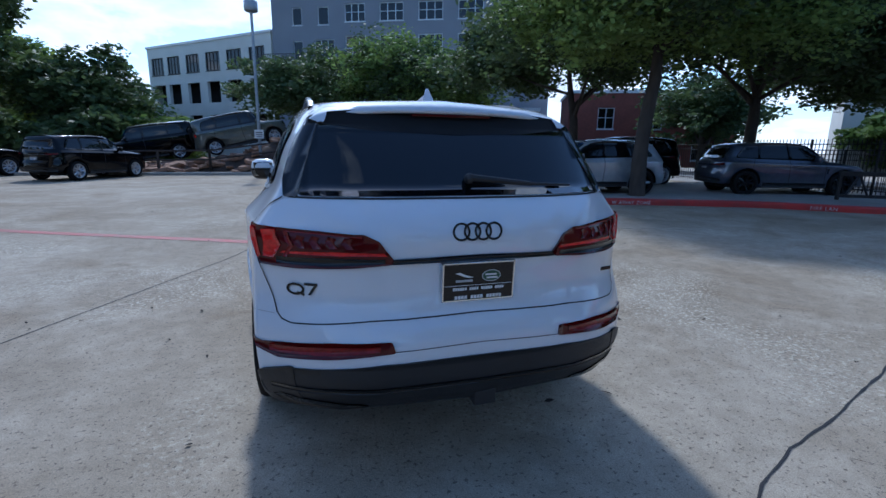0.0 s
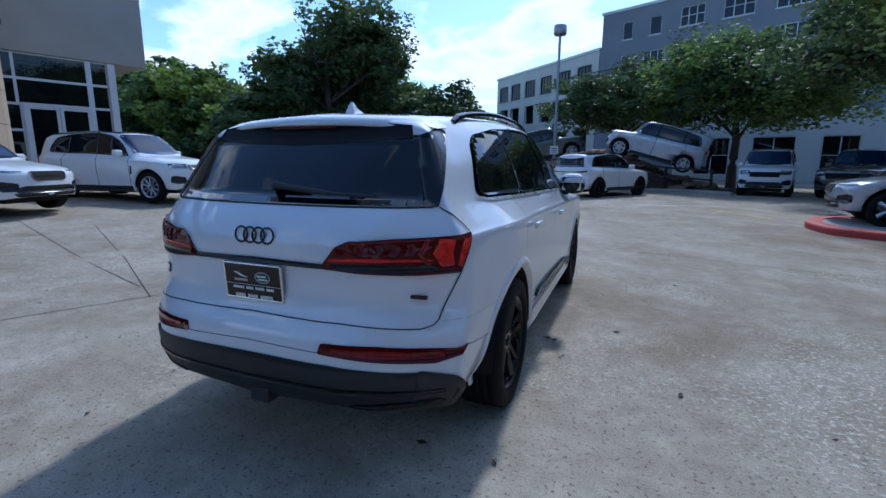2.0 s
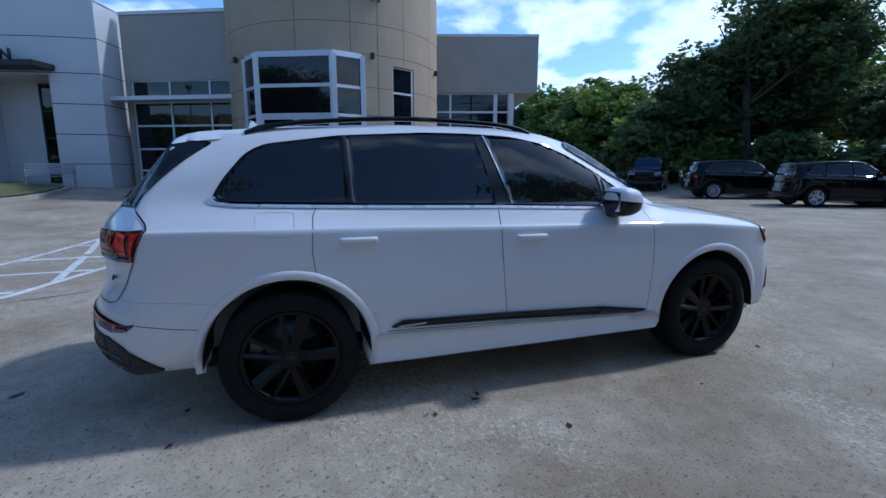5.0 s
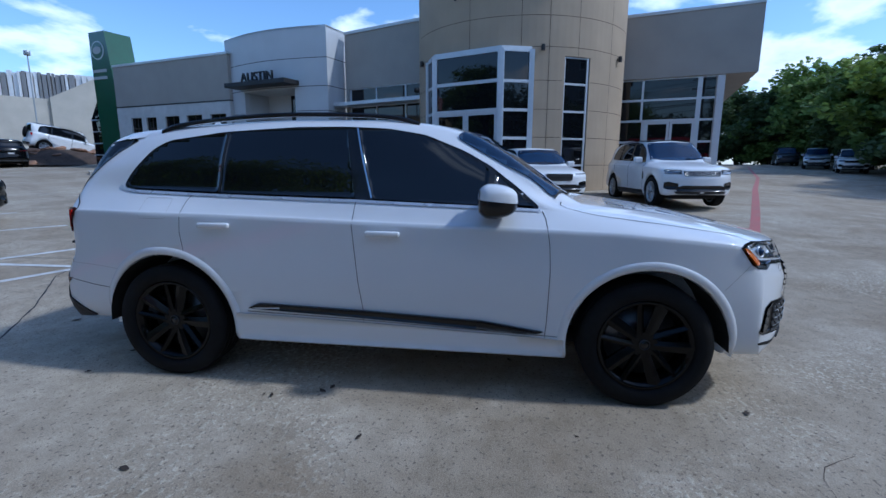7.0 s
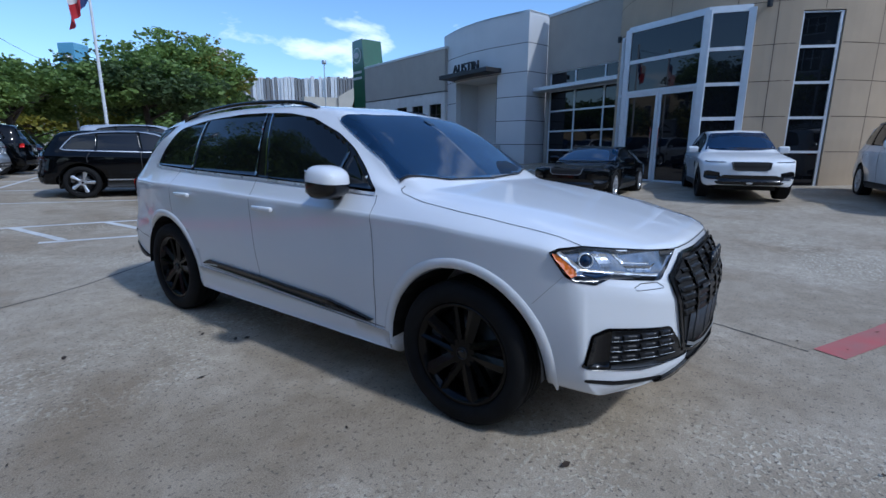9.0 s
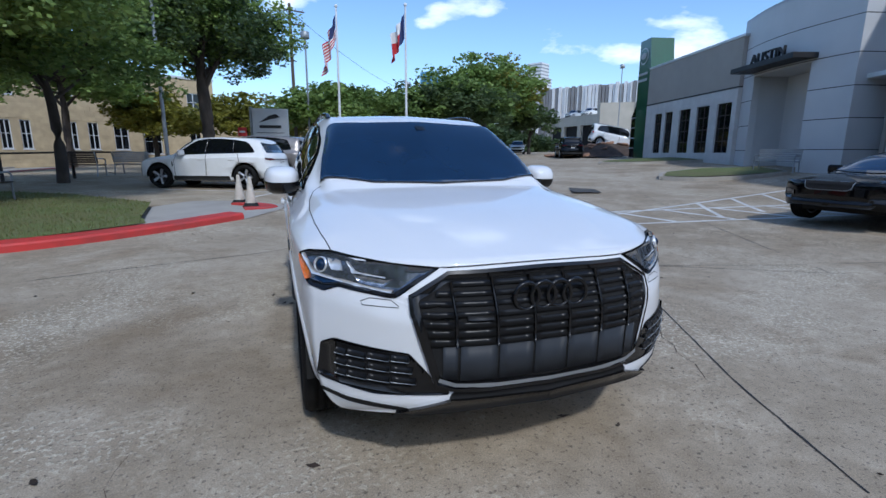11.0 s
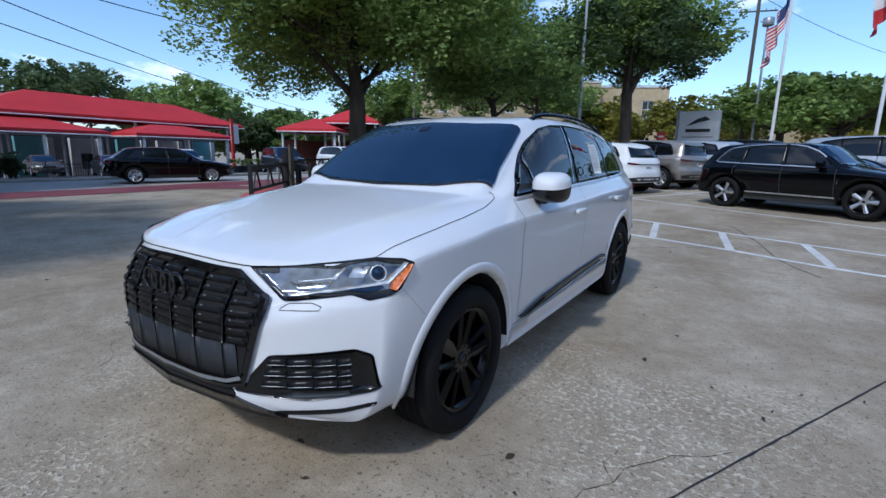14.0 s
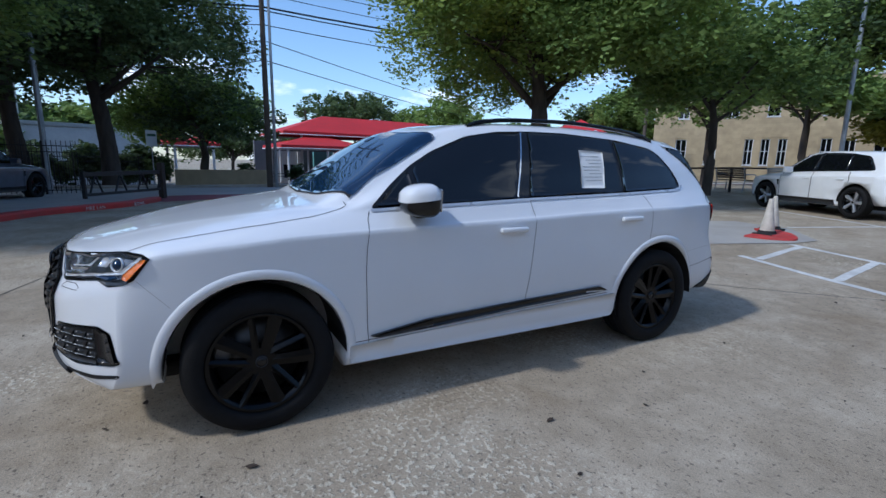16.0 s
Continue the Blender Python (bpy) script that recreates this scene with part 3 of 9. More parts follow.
def skin_patch(poly, axis, off=0.004, step=0.04, depth=0.012):
    """A panel that follows the skin inside an outline, standing off a little, with returned edges."""
    bm = bmesh.new()
    bm.faces.new([bm.verts.new((u, v, 0)) for u, v in poly])
    for k in (0, 1):
        lo, hi = min(p[k] for p in poly), max(p[k] for p in poly)
        n = max(1, int((hi - lo) / step))
        for i in range(1, n):
            c = [0, 0, 0]; c[k] = lo + (hi - lo) * i / n
            nn = [0, 0, 0]; nn[k] = 1
            bmesh.ops.bisect_plane(bm, geom=bm.verts[:] + bm.edges[:] + bm.faces[:], plane_co=c, plane_no=nn)
    bm.verts.ensure_lookup_table()
    top, low = [], []
    for v in bm.verts:
        h, nr = on_skin(axis, v.co.x, v.co.y)
        top.append(h + nr * off)
        low.append(h - nr * depth)
    faces = [tuple(v.index for v in f.verts) for f in bm.faces]
    n = len(top)
    verts = [tuple(p) for p in top + low]
    for e in bm.edges:
        if len(e.link_faces) == 1:
            a, b = e.verts[0].index, e.verts[1].index
            faces.append((a, b, b + n, a + n))
    bm.free()
    return np.array(verts), faces


def skin_line(points, axis, width=0.006, off=0.0015, step=0.03):
    """A thin seam along a polyline on the skin."""
    pts = []
    for a, b in zip(points, points[1:]):
        a, b = Vector(a), Vector(b)
        n = max(1, int((b - a).length / step))
        pts += [a + (b - a) * i / n for i in range(n)]
    pts.append(Vector(points[-1]))
    verts, faces = [], []
    for i, p in enumerate(pts):
        d = (pts[min(i + 1, len(pts) - 1)] - pts[max(i - 1, 0)]).normalized()
        s = Vector((-d.y, d.x)) * width / 2
        for q in (p + s, p - s):
            h, nr = on_skin(axis, q.x, q.y)
            verts.append(tuple(h + nr * off))
        if i:
            faces.append((2 * i - 2, 2 * i - 1, 2 * i + 1, 2 * i))
    return np.array(verts), faces


SIDE_GLASS = rounded([(0.885, 1.150), (0.72, 1.158), (-0.23, 1.192), (-1.17, 1.214), (-1.76, 1.232), (-1.86, 1.252), (-1.80, 1.36), (-1.68, 1.505), (-1.58, 1.555),
                      (-1.17, 1.610), (-0.64, 1.638), (-0.31, 1.636), (-0.07, 1.624), (0.17, 1.585), (0.42, 1.485), (0.58, 1.395), (0.74, 1.275)], 0.045)
PANE_FRONT = rounded([(0.55, 1.170), (-0.118, 1.196), (-0.250, 1.622), (-0.02, 1.612), (0.16, 1.578), (0.38, 1.486), (0.54, 1.396), (0.575, 1.36)], 0.02)
PANE_CORNER = rounded([(0.845, 1.166), (0.60, 1.176), (0.605, 1.355), (0.72, 1.265)], 0.02)
PANE_REAR = rounded([(-0.235, 1.202), (-1.120, 1.222), (-1.128, 1.602), (-0.64, 1.632), (-0.330, 1.632)], 0.02)
PANE_QUARTER = rounded([(-1.138, 1.224), (-1.74, 1.242), (-1.825, 1.260), (-1.775, 1.365), (-1.662, 1.502), (-1.57, 1.546), (-1.146, 1.600)], 0.03)
WINDSCREEN = rounded([(-.764, .955), (-.70, 1.002), (-.45, 1.076), (0, 1.108), (.45, 1.076), (.70, 1.002), (.764, .955), (.652, .36), (.58, .415), (.37, .455), (0, .472), (-.37, .455), (-.58, .415), (-.652, .36)], 0.03)
REAR_GLASS = rounded([(-.705, 1.228), (0, 1.228), (.712, 1.228), (.606, 1.535), (.36, 1.505), (0, 1.488), (-.36, 1.505), (-.606, 1.535)], 0.02)


def both_sides(poly, **k):
    return [skin_patch(poly, "x+", **k), skin_patch(poly, "x-", **k)]


def warp_of(spec):
    """Carries the base car's places over to another car's proportions."""
    ym, zm, w = spec["ymap"], spec["zmap"], spec.get("wide", 1.0)
    tuck, back = spec.get("tuck", 0.0), spec.get("back", 0.0)

    def go(v):
        v = np.asarray(v, float)
        y = np.interp(v[:, 1], ym[0], ym[1])
        z = np.interp(v[:, 2], zm[0], zm[1])
        up = np.clip((v[:, 2] - 1.15) / 0.5, 0, 1)
        x = v[:, 0] * w * (1 + tuck * up)
        rear = np.clip((-v[:, 1] - 0.9) / 1.2, 0, 1)
        y = y - back * up * rear
        return np.stack([x, y, z], 1)
    return go


def kit_mesh(name, vf, mat, warp=None, smooth=True):
    v, f = vf
    if warp is not None:
        v = warp(v)
    return mesh_of(name, v, f, mat, smooth)


# ------------------------------------------------------------- wheels
def wheel_parts(parent, m, radius, width, rim_mat, style, label=""):
    """A wheel that faces +x of the pose m: tyre with grooved tread, rim, twin spokes, cap, brake disc."""
    w = new("wheel")
    w.parent, w.matrix_local = parent, m
    rr = radius * (0.715 if style != "big" else 0.70)
    key = ("wheel", radius, width, rim_mat, style)
    if key not in WHEELS:
        h = width / 2
        prof = [(-h * .80, rr), (-h * .97, rr + .012), (-h, rr + (radius - rr) * .45), (-h * .93, radius * .955), (-h * .80, radius * .985), (-h * .72, radius)]
        for g in (-.5, -.17, .17, .5):
            prof += [(h * (g - .05), radius), (h * (g - .04), radius - .009), (h * (g + .04), radius - .009), (h * (g + .05), radius)]
        prof += [(h * .72, radius), (h * .80, radius * .985), (h * .93, radius * .955), (h, rr + (radius - rr) * .45), (h * .985, rr + (radius - rr) * .30), (h * .97, rr + .012), (h * .80, rr)]
        bm = lathe(prof, 56 if style == "twin" and rim_mat == "rim_black" else 28)
        tyre = finish("tyre", bm, "tyre", True)
        rim = finish("rim", lathe([(-h * .8, rr - .002), (-h * .8, rr - .03), (h * .55, rr - .045), (h * .80, rr - .022), (h * .88, rr - .004), (h * .80, rr + .002)], 48), rim_mat if style != "blade" else "rim_black", True)
        bm = bmesh.new()
        arms = 5 if style != "ten" else 10
        for i in range(arms):
            a = 2 * math.pi * i / arms + math.pi / 2
            for s in ((0,) if arms == 10 else (1,) if style == "blade" else (-1, 1)):
                # each arm is a tapered, dished bar; the pair is uneven and leans round the hub
                half0, half1 = ((.030, .040) if s > 0 else (.020, .016)) if arms == 5 else (.022, .016)
                if style == "blade":
                    half0, half1 = .024, .050
                c0, c1 = s * .024, (s * radius * .17 + radius * .06 if arms == 5 else 0.0)
                pts = []
                for t in (0.0, 0.33, 0.66, 1.0):
                    r_ = .055 + (rr - .062) * t
                    c = c0 + (c1 - c0) * t ** .9
                    hw = half0 + (half1 - half0) * t
                    xo = h * (.60 + .16 * t)
                    pts.append([(xo, c - hw, r_), (xo + .012, c - hw * .2 * s, r_), (xo, c + hw, r_), (xo - .050, c + hw * .7, r_), (xo - .050, c - hw * .7, r_)])
                vs = [[bm.verts.new(pose(0, 0, 0, math.degrees(a) - 90) @ Vector(p)) for p in ring] for ring in pts]
                for p, q in zip(vs, vs[1:]):
                    for j in range(5):
                        bm.faces.new((p[j], p[(j + 1) % 5], q[(j + 1) % 5], q[j]))
        add_tube(bm, (h * .30, 0, 0), (h * .66, 0, 0), .085, .075, 24)
        spokes = finish("spokes", bm, rim_mat)
        cap = finish("cap", lathe([(h * .64, .034), (h * .71, .032), (h * .72, .0)], 20), "trim_black", True)
        ring = finish("cap_ring", lathe([(h * .70, .033), (h * .722, .030), (h * .722, .026), (h * .70, .026)], 20), "rim_silver" if rim_mat != "rim_black" else "steel_dark", True)
        disc = finish("brake_disc", lathe([(0.0, .06), (0.0, rr * .80), (-.03, rr * .80), (-.03, .06)], 32), "brake", True)
        bm = bmesh.new()
        add_box(bm, -.06, .055, -.07, .07, rr * .55, rr * .88, bevel=.012, m=pose(0, 0, 0, 70))
        cal = finish("caliper", bm, "brake")
        back = finish("hub_back", lathe([(-h * .7, rr - .02), (-h * .72, 0.0)], 24), "wheel_well")
        WHEELS[key] = [("tyre", tyre), ("rim", rim), ("spokes", spokes), ("cap", cap), ("cap_ring", ring), ("brake_disc", disc), ("caliper", cal), ("hub_back", back)]
    for nm, me in WHEELS[key]:
        o = new(nm, me)
        o.parent = w
    return w


WHEELS = {}


def arch_liner(parent, y, sx, x_in, x_out, r, hz):
    """The dark lining inside a wheel opening."""
    bm = bmesh.new()
    a = [bm.verts.new((sx * x_out, y + r * math.cos(math.pi * (i / 16) * 1.02 - .03), hz + r * math.sin(math.pi * (i / 16) * 1.02 - .03))) for i in range(17)]
    b = [bm.verts.new((sx * x_in, v.co.y, v.co.z)) for v in a]
    for i in range(16):
        bm.faces.new((a[i], a[i + 1], b[i + 1], b[i]))
    bm.faces.new(b)
    return part("arch_liner", bm, "wheel_well", parent)


def arch_lip(y, sx, r0, r1, hz, warp=None, out=0.006, a0=-8, a1=188):
    """The raised band round a wheel opening."""
    verts, faces = [], []
    n = 40
    for i in range(n + 1):
        a = radians(a0 + (a1 - a0) * i / n)
        for r, o in ((r0, -.03), (r0, out), ((r0 + r1) / 2, out + .003), (r1 - .006, out * .8), (r1, -.004)):
            py, pz = y + r * math.cos(a), hz + r * math.sin(a)
            h, nr = on_skin("x+", py, max(pz, .30))
            verts.append((sx * (h.x + o), py, pz))
    for i in range(n):
        for j in range(4):
            q = (i * 5 + j, i * 5 + j + 1, i * 5 + j + 6, i * 5 + j + 5)
            faces.append(q if sx > 0 else q[::-1])
    return np.array(verts), faces


# ------------------------------------------------------------- the white seven-seat car in the middle of the lot
def main_car():
    car = thing("white_suv", "glossy white family SUV with black wheels and dark tinted windows", "car")
    P = lambda name, vf, mat, parent=car, label="", smooth=True: part(name, kit_mesh(name, vf, mat, None, smooth), mat, parent, label)
    body = P("body", BODY_FINE, "white_paint", car, "glossy white painted body shell")
    for ax in ("x+", "x-"):
        P("window_surround", skin_patch(SIDE_GLASS, ax, .002, .03), "trim_black", car, "gloss black window surround")
        for nm, poly in (("front_window", PANE_FRONT), ("corner_window", PANE_CORNER), ("rear_window", PANE_REAR), ("quarter_window", PANE_QUARTER)):
            P(nm, skin_patch(poly, ax, .009, .03), "glass_dark", car, "dark tinted side glass")
        # bright line under the glass and the pillar strip
        P("pillar_trim", skin_line([(-.130, 1.200), (-.262, 1.622)], ax, .009, .0115), "chrome", car)
        P("quarter_divider", skin_line([(-1.129, 1.226), (-1.137, 1.598)], ax, .010, .0115), "seam", car)
        P("belt_trim", skin_line([(.875, 1.142), (.72, 1.149), (-.23, 1.183), (-1.17, 1.205), (-1.74, 1.222), (-1.85, 1.238), (-1.872, 1.262)], ax, .016, .006), "belt_silver", car, "bright metal strip under the side windows")
        blade = rounded([(-.935, .502), (-.86, .536), (-.2, .518), (.55, .487), (.915, .436), (.87, .424), (.5, .437), (-.2, .472), (-.8, .494)], .01)
        P("sill_panel", skin_patch(rounded([(-1.03, .462), (-.2, .440), (.5, .412), (1.035, .392), (1.03, .285), (-1.03, .285)], .012), ax, .010, .05), "white_paint", car, "white sill panel below the blade")
        P("door_blade", skin_patch(blade, ax, .020, .06), "trim_black", car, "gloss black blade along the doors")
        P("door_blade_tip", skin_patch([(.52, .462), (.86, .432), (.80, .424), (.52, .444)], ax, .023, .05), "plastic_dark", car)
        for pts in ([(.885, 1.140), (.905, 1.10), (.930, .95), (.938, .80), (.930, .50), (.913, .285)], [(-.228, 1.180), (-.236, 1.05), (-.205, .70), (-.178, .5), (-.190, .29)],
                    [(-1.322, 1.205), (-1.345, 1.16), (-1.36, .98), (-1.345, .86)], [(-1.06, .46), (-1.02, .42), (-1.0, .33)]):
            P("door_seam", skin_line(pts, ax, .0036), "seam")
        P("bumper_seam", skin_line([(-1.905, .577), (-2.08, .600), (-2.235, .632)], ax, .004), "seam")
        P("bumper_seam", skin_line([(-1.867, .719), (-2.1, .742), (-2.31, .752)], ax, .003), "grey_print")
        P("bumper_seam", skin_line([(1.885, .728), (1.95, .80), (2.01, .866)], ax, .003), "grey_print")
        P("sill_seam", skin_line([(-.95, .475), (-.2, .455), (.5, .425), (1.05, .405)], ax, .004), "seam")
        s = 1 if ax == "x+" else -1
        for y, z in ((-.04, .995), (-1.11, 1.024)):
            h, nr = on_skin(ax, y, z)
            bm = box(-.014, .016, -.105, .105, -.017, .017, bevel=.011)
            hd = part("door_handle", bm, "white_paint", car, "body-coloured door handle", smooth=True)
            hd.matrix_local = pose(h.x + s * .028, y, z + .006, 0, 0, 0)
        for sy in (-1, 1):
            P("wheel_arch_trim", arch_lip(sy * HUB_Y, s, ARCH, ARCH + .052, HUB_Z + .005), "white_paint", car, "white wheel arch moulding")
            arch_liner(car, sy * HUB_Y, s, .50, .945, ARCH - .004, HUB_Z)
            wheel_parts(car, pose(s * .825, sy * HUB_Y, HUB_Z, 0, 0, 0 if s > 0 else 180), 0.379, 0.275, "rim_black", "twin")
        # rear lamps, reflectors
        m = (lambda p: p) if s > 0 else flip
        cr, cf = "c%s-" % ax[1], "c%s+" % ax[1]
        lamp = rounded(corner([(.351, .992), (.406, 1.064), (.462, 1.090), (.62, 1.098), (.80, 1.102), (.865, 2.141, 1.110), (.869, 2.175, 1.05), (.868, 2.232, .950), (.717, .950), (.50, .960), (.362, .972)], -1), .008)
        tl = P("tail_lamp", skin_patch(lamp, cr, .012, .025, .02), "red_dark", car, "smoked red tail lamp")
        P("lamp_strip", skin_patch(corner([(.375, 1.008), (.39, 1.020), (.60, 1.024), (.76, 1.018), (.775, 1.008), (.60, 1.010)], -1), cr, .0145, .03), "red_lens", tl, "bright red light bar")
        P("lamp_line", skin_patch(corner([(.47, 1.078), (.47, 1.082), (.62, 1.090), (.76, 1.092), (.76, 1.088), (.62, 1.085)], -1), cr, .0142, .03), "red_mid", tl)
        for x0 in (.50, .56, .62, .675):
            P("lamp_segment", skin_patch(corner([(x0, 1.034), (x0 + .014, 1.058), (x0 + .004, 1.074), (x0 + .034, 1.078), (x0 + .046, 1.058), (x0 + .030, 1.034)], -1), cr, .0140, .02), "red_deep", tl)
        P("lamp_arrow", skin_patch(corner([(.770, 1.040), (.792, 1.092), (.845, 1.094), (.836, 1.040), (.842, .985), (.80, .985)], -1), cr, .0155, .02), "red_lens", tl, "bright red arrow block")
        P("lamp_end", skin_patch(corner([(.848, 2.212, 1.040), (.855, 2.196, 1.094), (.865, 2.158, 1.096), (.868, 2.190, 1.04), (.868, 2.222, .975), (.850, 2.236, .985)], -1), cr, .0150, .02), "red_lens", tl, "bright red lamp end wrapped round the corner")
        P("lamp_arrow", skin_patch(corner([(.722, 1.040), (.742, 1.086), (.760, 1.088), (.740, 1.040), (.765, .995), (.748, .995)], -1), cr, .0148, .02), "red_mid", tl, "dim red arrow")
        P("lamp_base", skin_patch(corner([(.385, .978), (.385, .996), (.60, 1.000), (.79, .992), (.79, .966), (.60, .966)], -1), cr, .0145, .03), "trim_black", tl)
        refl = rounded(corner([(.360, .628), (.372, .672), (.60, .668), (.80, .648), (.877, 2.295, .633), (.909, 2.233, .641), (.893, 2.275, .600), (.81, .583), (.60, .604)], -1), .010)
        rf = P("rear_reflector", skin_patch(refl, cr, .006, .03), "red_dark", car, "dark red bumper reflector")
        P("reflector_strip", skin_patch(corner([(.42, .636), (.42, .656), (.60, .652), (.84, .630), (.84, .604), (.60, .620)], -1), cr, .008, .04), "red_mid", rf)
        P("rear_valance_side", skin_patch(rounded([(-2.42, .560), (-2.30, .512), (-2.13, .362), (-2.20, .358), (-2.42, .362)], .02), ax, .011, .03), "plastic_dark", car)
        P("parking_sensor", skin_patch(rounded([(-2.215 - .012, .505 - .012), (-2.215 + .012, .505 - .012), (-2.215 + .012, .505 + .012), (-2.215 - .012, .505 + .012)], .01), ax, .003, .05), "plastic_dark")
        P("parking_sensor", skin_patch(rounded([(1.985 - .011, .505 - .011), (1.985 + .011, .505 - .011), (1.985 + .011, .505 + .011), (1.985 - .011, .505 + .011)], .01), ax, .003, .05), "plastic_dark")
        # headlamps
        hl = rounded(corner([(.428, 2.343, .949), (.64, 2.225, .966), (.825, 2.046, .984), (.872, 1.935, .980), (.893, 1.893, .966), (.910, 1.945, .925), (.927, 2.013, .868), (.914, 2.058, .846), (.863, 2.127, .833), (.807, 2.167, .856), (.70, 2.255, .842), (.612, 2.322, .832), (.592, 2.330, .842)], 1), .008)
        lampf = P("headlamp", skin_patch(hl, cf, .004, .025), "trim_black", car, "LED headlamp in a black housing")
        P("lens", skin_patch(rounded(corner([(.450, 2.332, .942), (.64, 2.225, .958), (.825, 2.046, .975), (.880, 1.925, .968), (.913, 2.02, .880), (.895, 2.07, .868), (.855, 2.12, .858), (.80, 2.167, .868), (.70, 2.255, .854), (.618, 2.316, .848)], 1), .006), cf, .008, .025), "lamp_glass", lampf, "clear lens over dark reflector")
        P("daytime_strip", skin_patch(corner([(.622, 2.310, .851), (.615, 2.315, .860), (.816, 2.146, .890), (.880, 2.072, .900), (.876, 1.938, .966), (.884, 1.926, .962), (.897, 2.055, .890), (.816, 2.146, .878)], 1), cf, .011, .02), "lamp_clear", lampf, "bright light strip")
        P("daytime_strip", skin_patch(corner([(.634, 2.274, .902), (.634, 2.274, .908), (.738, 2.20, .917), (.757, 2.158, .955), (.767, 2.148, .955), (.750, 2.188, .911)], 1), cf, .011, .02), "lamp_clear", lampf)
        P("reflector", skin_patch(corner([(.775, 2.15, .918), (.785, 2.13, .955), (.805, 2.10, .962), (.83, 2.08, .958), (.815, 2.11, .918)], 1), cf, .010, .02), "lamp_clear", lampf, "chrome headlamp reflector")
        P("reflector", skin_patch(corner([(.60, 2.29, .905), (.63, 2.28, .895), (.70, 2.23, .900), (.74, 2.19, .906), (.72, 2.21, .880), (.64, 2.28, .868)], 1), cf, .0095, .02), "reflector_grey", lampf)
        P("lamp_shroud", skin_patch(corner([(.775, 2.155, .884), (.82, 2.12, .883), (.875, 2.07, .888), (.890, 2.07, .876), (.855, 2.12, .862), (.80, 2.165, .872)], 1), cf, .0105, .02), "glass_sky_blue", lampf)
        P("turn_lamp", skin_patch(rounded(corner([(.884, 1.930, .958), (.893, 1.910, .960), (.900, 1.935, .940), (.918, 2.035, .866), (.906, 2.060, .872), (.896, 2.045, .890)], 1), .004), cf, .013, .015), "amber", lampf, "amber side marker")
        hh, nr = on_skin(cf, *corner([(.862, 2.074, .932)], 1)[0])
        bm = bmesh.new()
        bmesh.ops.create_uvsphere(bm, u_segments=20, v_segments=12, radius=.026)
        o = part("projector", bm, "glass_sky_blue", lampf, "", True)
        o.location = hh + nr * .002
        bm = lathe([(-.004, .026), (.006, .028), (.008, .033), (-.004, .034)], 24)
        o = part("projector_ring", bm, "lamp_clear", lampf, "", True)
        o.matrix_local = Matrix.Translation(hh + nr * .008) @ nr.to_track_quat("X", "Z").to_matrix().to_4x4()
        # front intakes
        it = rounded([(.492, .530), (.570, .622), (.70, .634), (.838, .648), (.886, .620), (.905, .470), (.88, .458), (.70, .436), (.569, .446), (.42, .452), (.43, .486), (.480, .494)], .012)
        intake = P("side_intake", skin_patch(m(it), "y+", .004, .03), "trim_black", car, "black side air intake")
        # flat patch coloured black for the shade inside the intake
        P("intake_void", skin_patch(m([(.560, .485), (.590, .612), (.70, .624), (.825, .634), (.835, .470), (.70, .455)]), "y+", .006, .03), "void_shade", intake)
        for k in range(3):
            z = .500 + .045 * k
            for a, b in ((.545 + .012 * k, .632), (.638, .715), (.721, .785), (.790, .828)):
                P("intake_slat", skin_wedge((s * a, z, z + .020), (s * b, z + .003, z + .024), "y+", .020, .006, .01, 3), "slat_black", intake)
                P("slat_edge", skin_wedge((s * a, z - .001, z + .001), (s * b, z + .002, z + .004), "y+", .0215, .0215, .001, 3), "galv", intake)
        P("intake_blade", skin_patch(m([(.828, .475), (.826, .634), (.838, .642), (.880, .617), (.897, .480)]), "y+", .012, .03), "trim_black", intake, "gloss black outer blade")
        P("intake_shelf", skin_patch(m([(.58, .452), (.66, .478), (.82, .480), (.82, .462)]), "y+", .010, .04), "grille_panel", intake)
        # shade in the slot painted as a flat black strip
        P("lip_slot", skin_patch(m(rounded([(.56, .378), (.62, .388), (.80, .398), (.89, .412), (.885, .396), (.80, .378), (.62, .366)], .006)), "y+", .003, .03), "void_shade", car)
        P("washer_cover", skin_line([(s * .60, .805), (s * .625, .826), (s * .70, .829), (s * .735, .815), (s * .73, .802), (s * .60, .800)], "y+", .003), "seam")
        # mirror
        mir = part("door_mirror", box(-.01, .01, -.01, .01, -.01, .01), "trim_black", car, "white door mirror with black base")
        mir.matrix_local = pose(s * .955, .60, 1.125) @ Matrix.Diagonal((.92, 1.25, 1.06, 1))
        bm = bmesh.new()
        bmesh.ops.create_uvsphere(bm, u_segments=24, v_segments=14, radius=1)
        for v in bm.verts:
            x, y, z = v.co
            v.co = (x * .125, (y * .125 if y > 0 else y * .055), z * .092)
            v.co.x = math.copysign(abs(v.co.x / .125) ** .62 * .125, v.co.x)
            v.co.z = math.copysign(abs(v.co.z / .088) ** .66 * .088, v.co.z)
        low = bm.copy()
        bmesh.ops.bisect_plane(bm, geom=bm.verts[:] + bm.edges[:] + bm.faces[:], plane_co=(0, 0, .006), plane_no=(0, .12, 1), clear_inner=True)
        bmesh.ops.bisect_plane(low, geom=low.verts[:] + low.edges[:] + low.faces[:], plane_co=(0, 0, .006), plane_no=(0, .12, 1), clear_outer=True)
        for nm, b_, mt in (("mirror_cap", bm, "white_paint"), ("mirror_base", low, "trim_black")):
            o = part(nm, b_, mt, mir, "", True)
            o.location = (s * .045, -.01, .075)
        bm = bmesh.new()
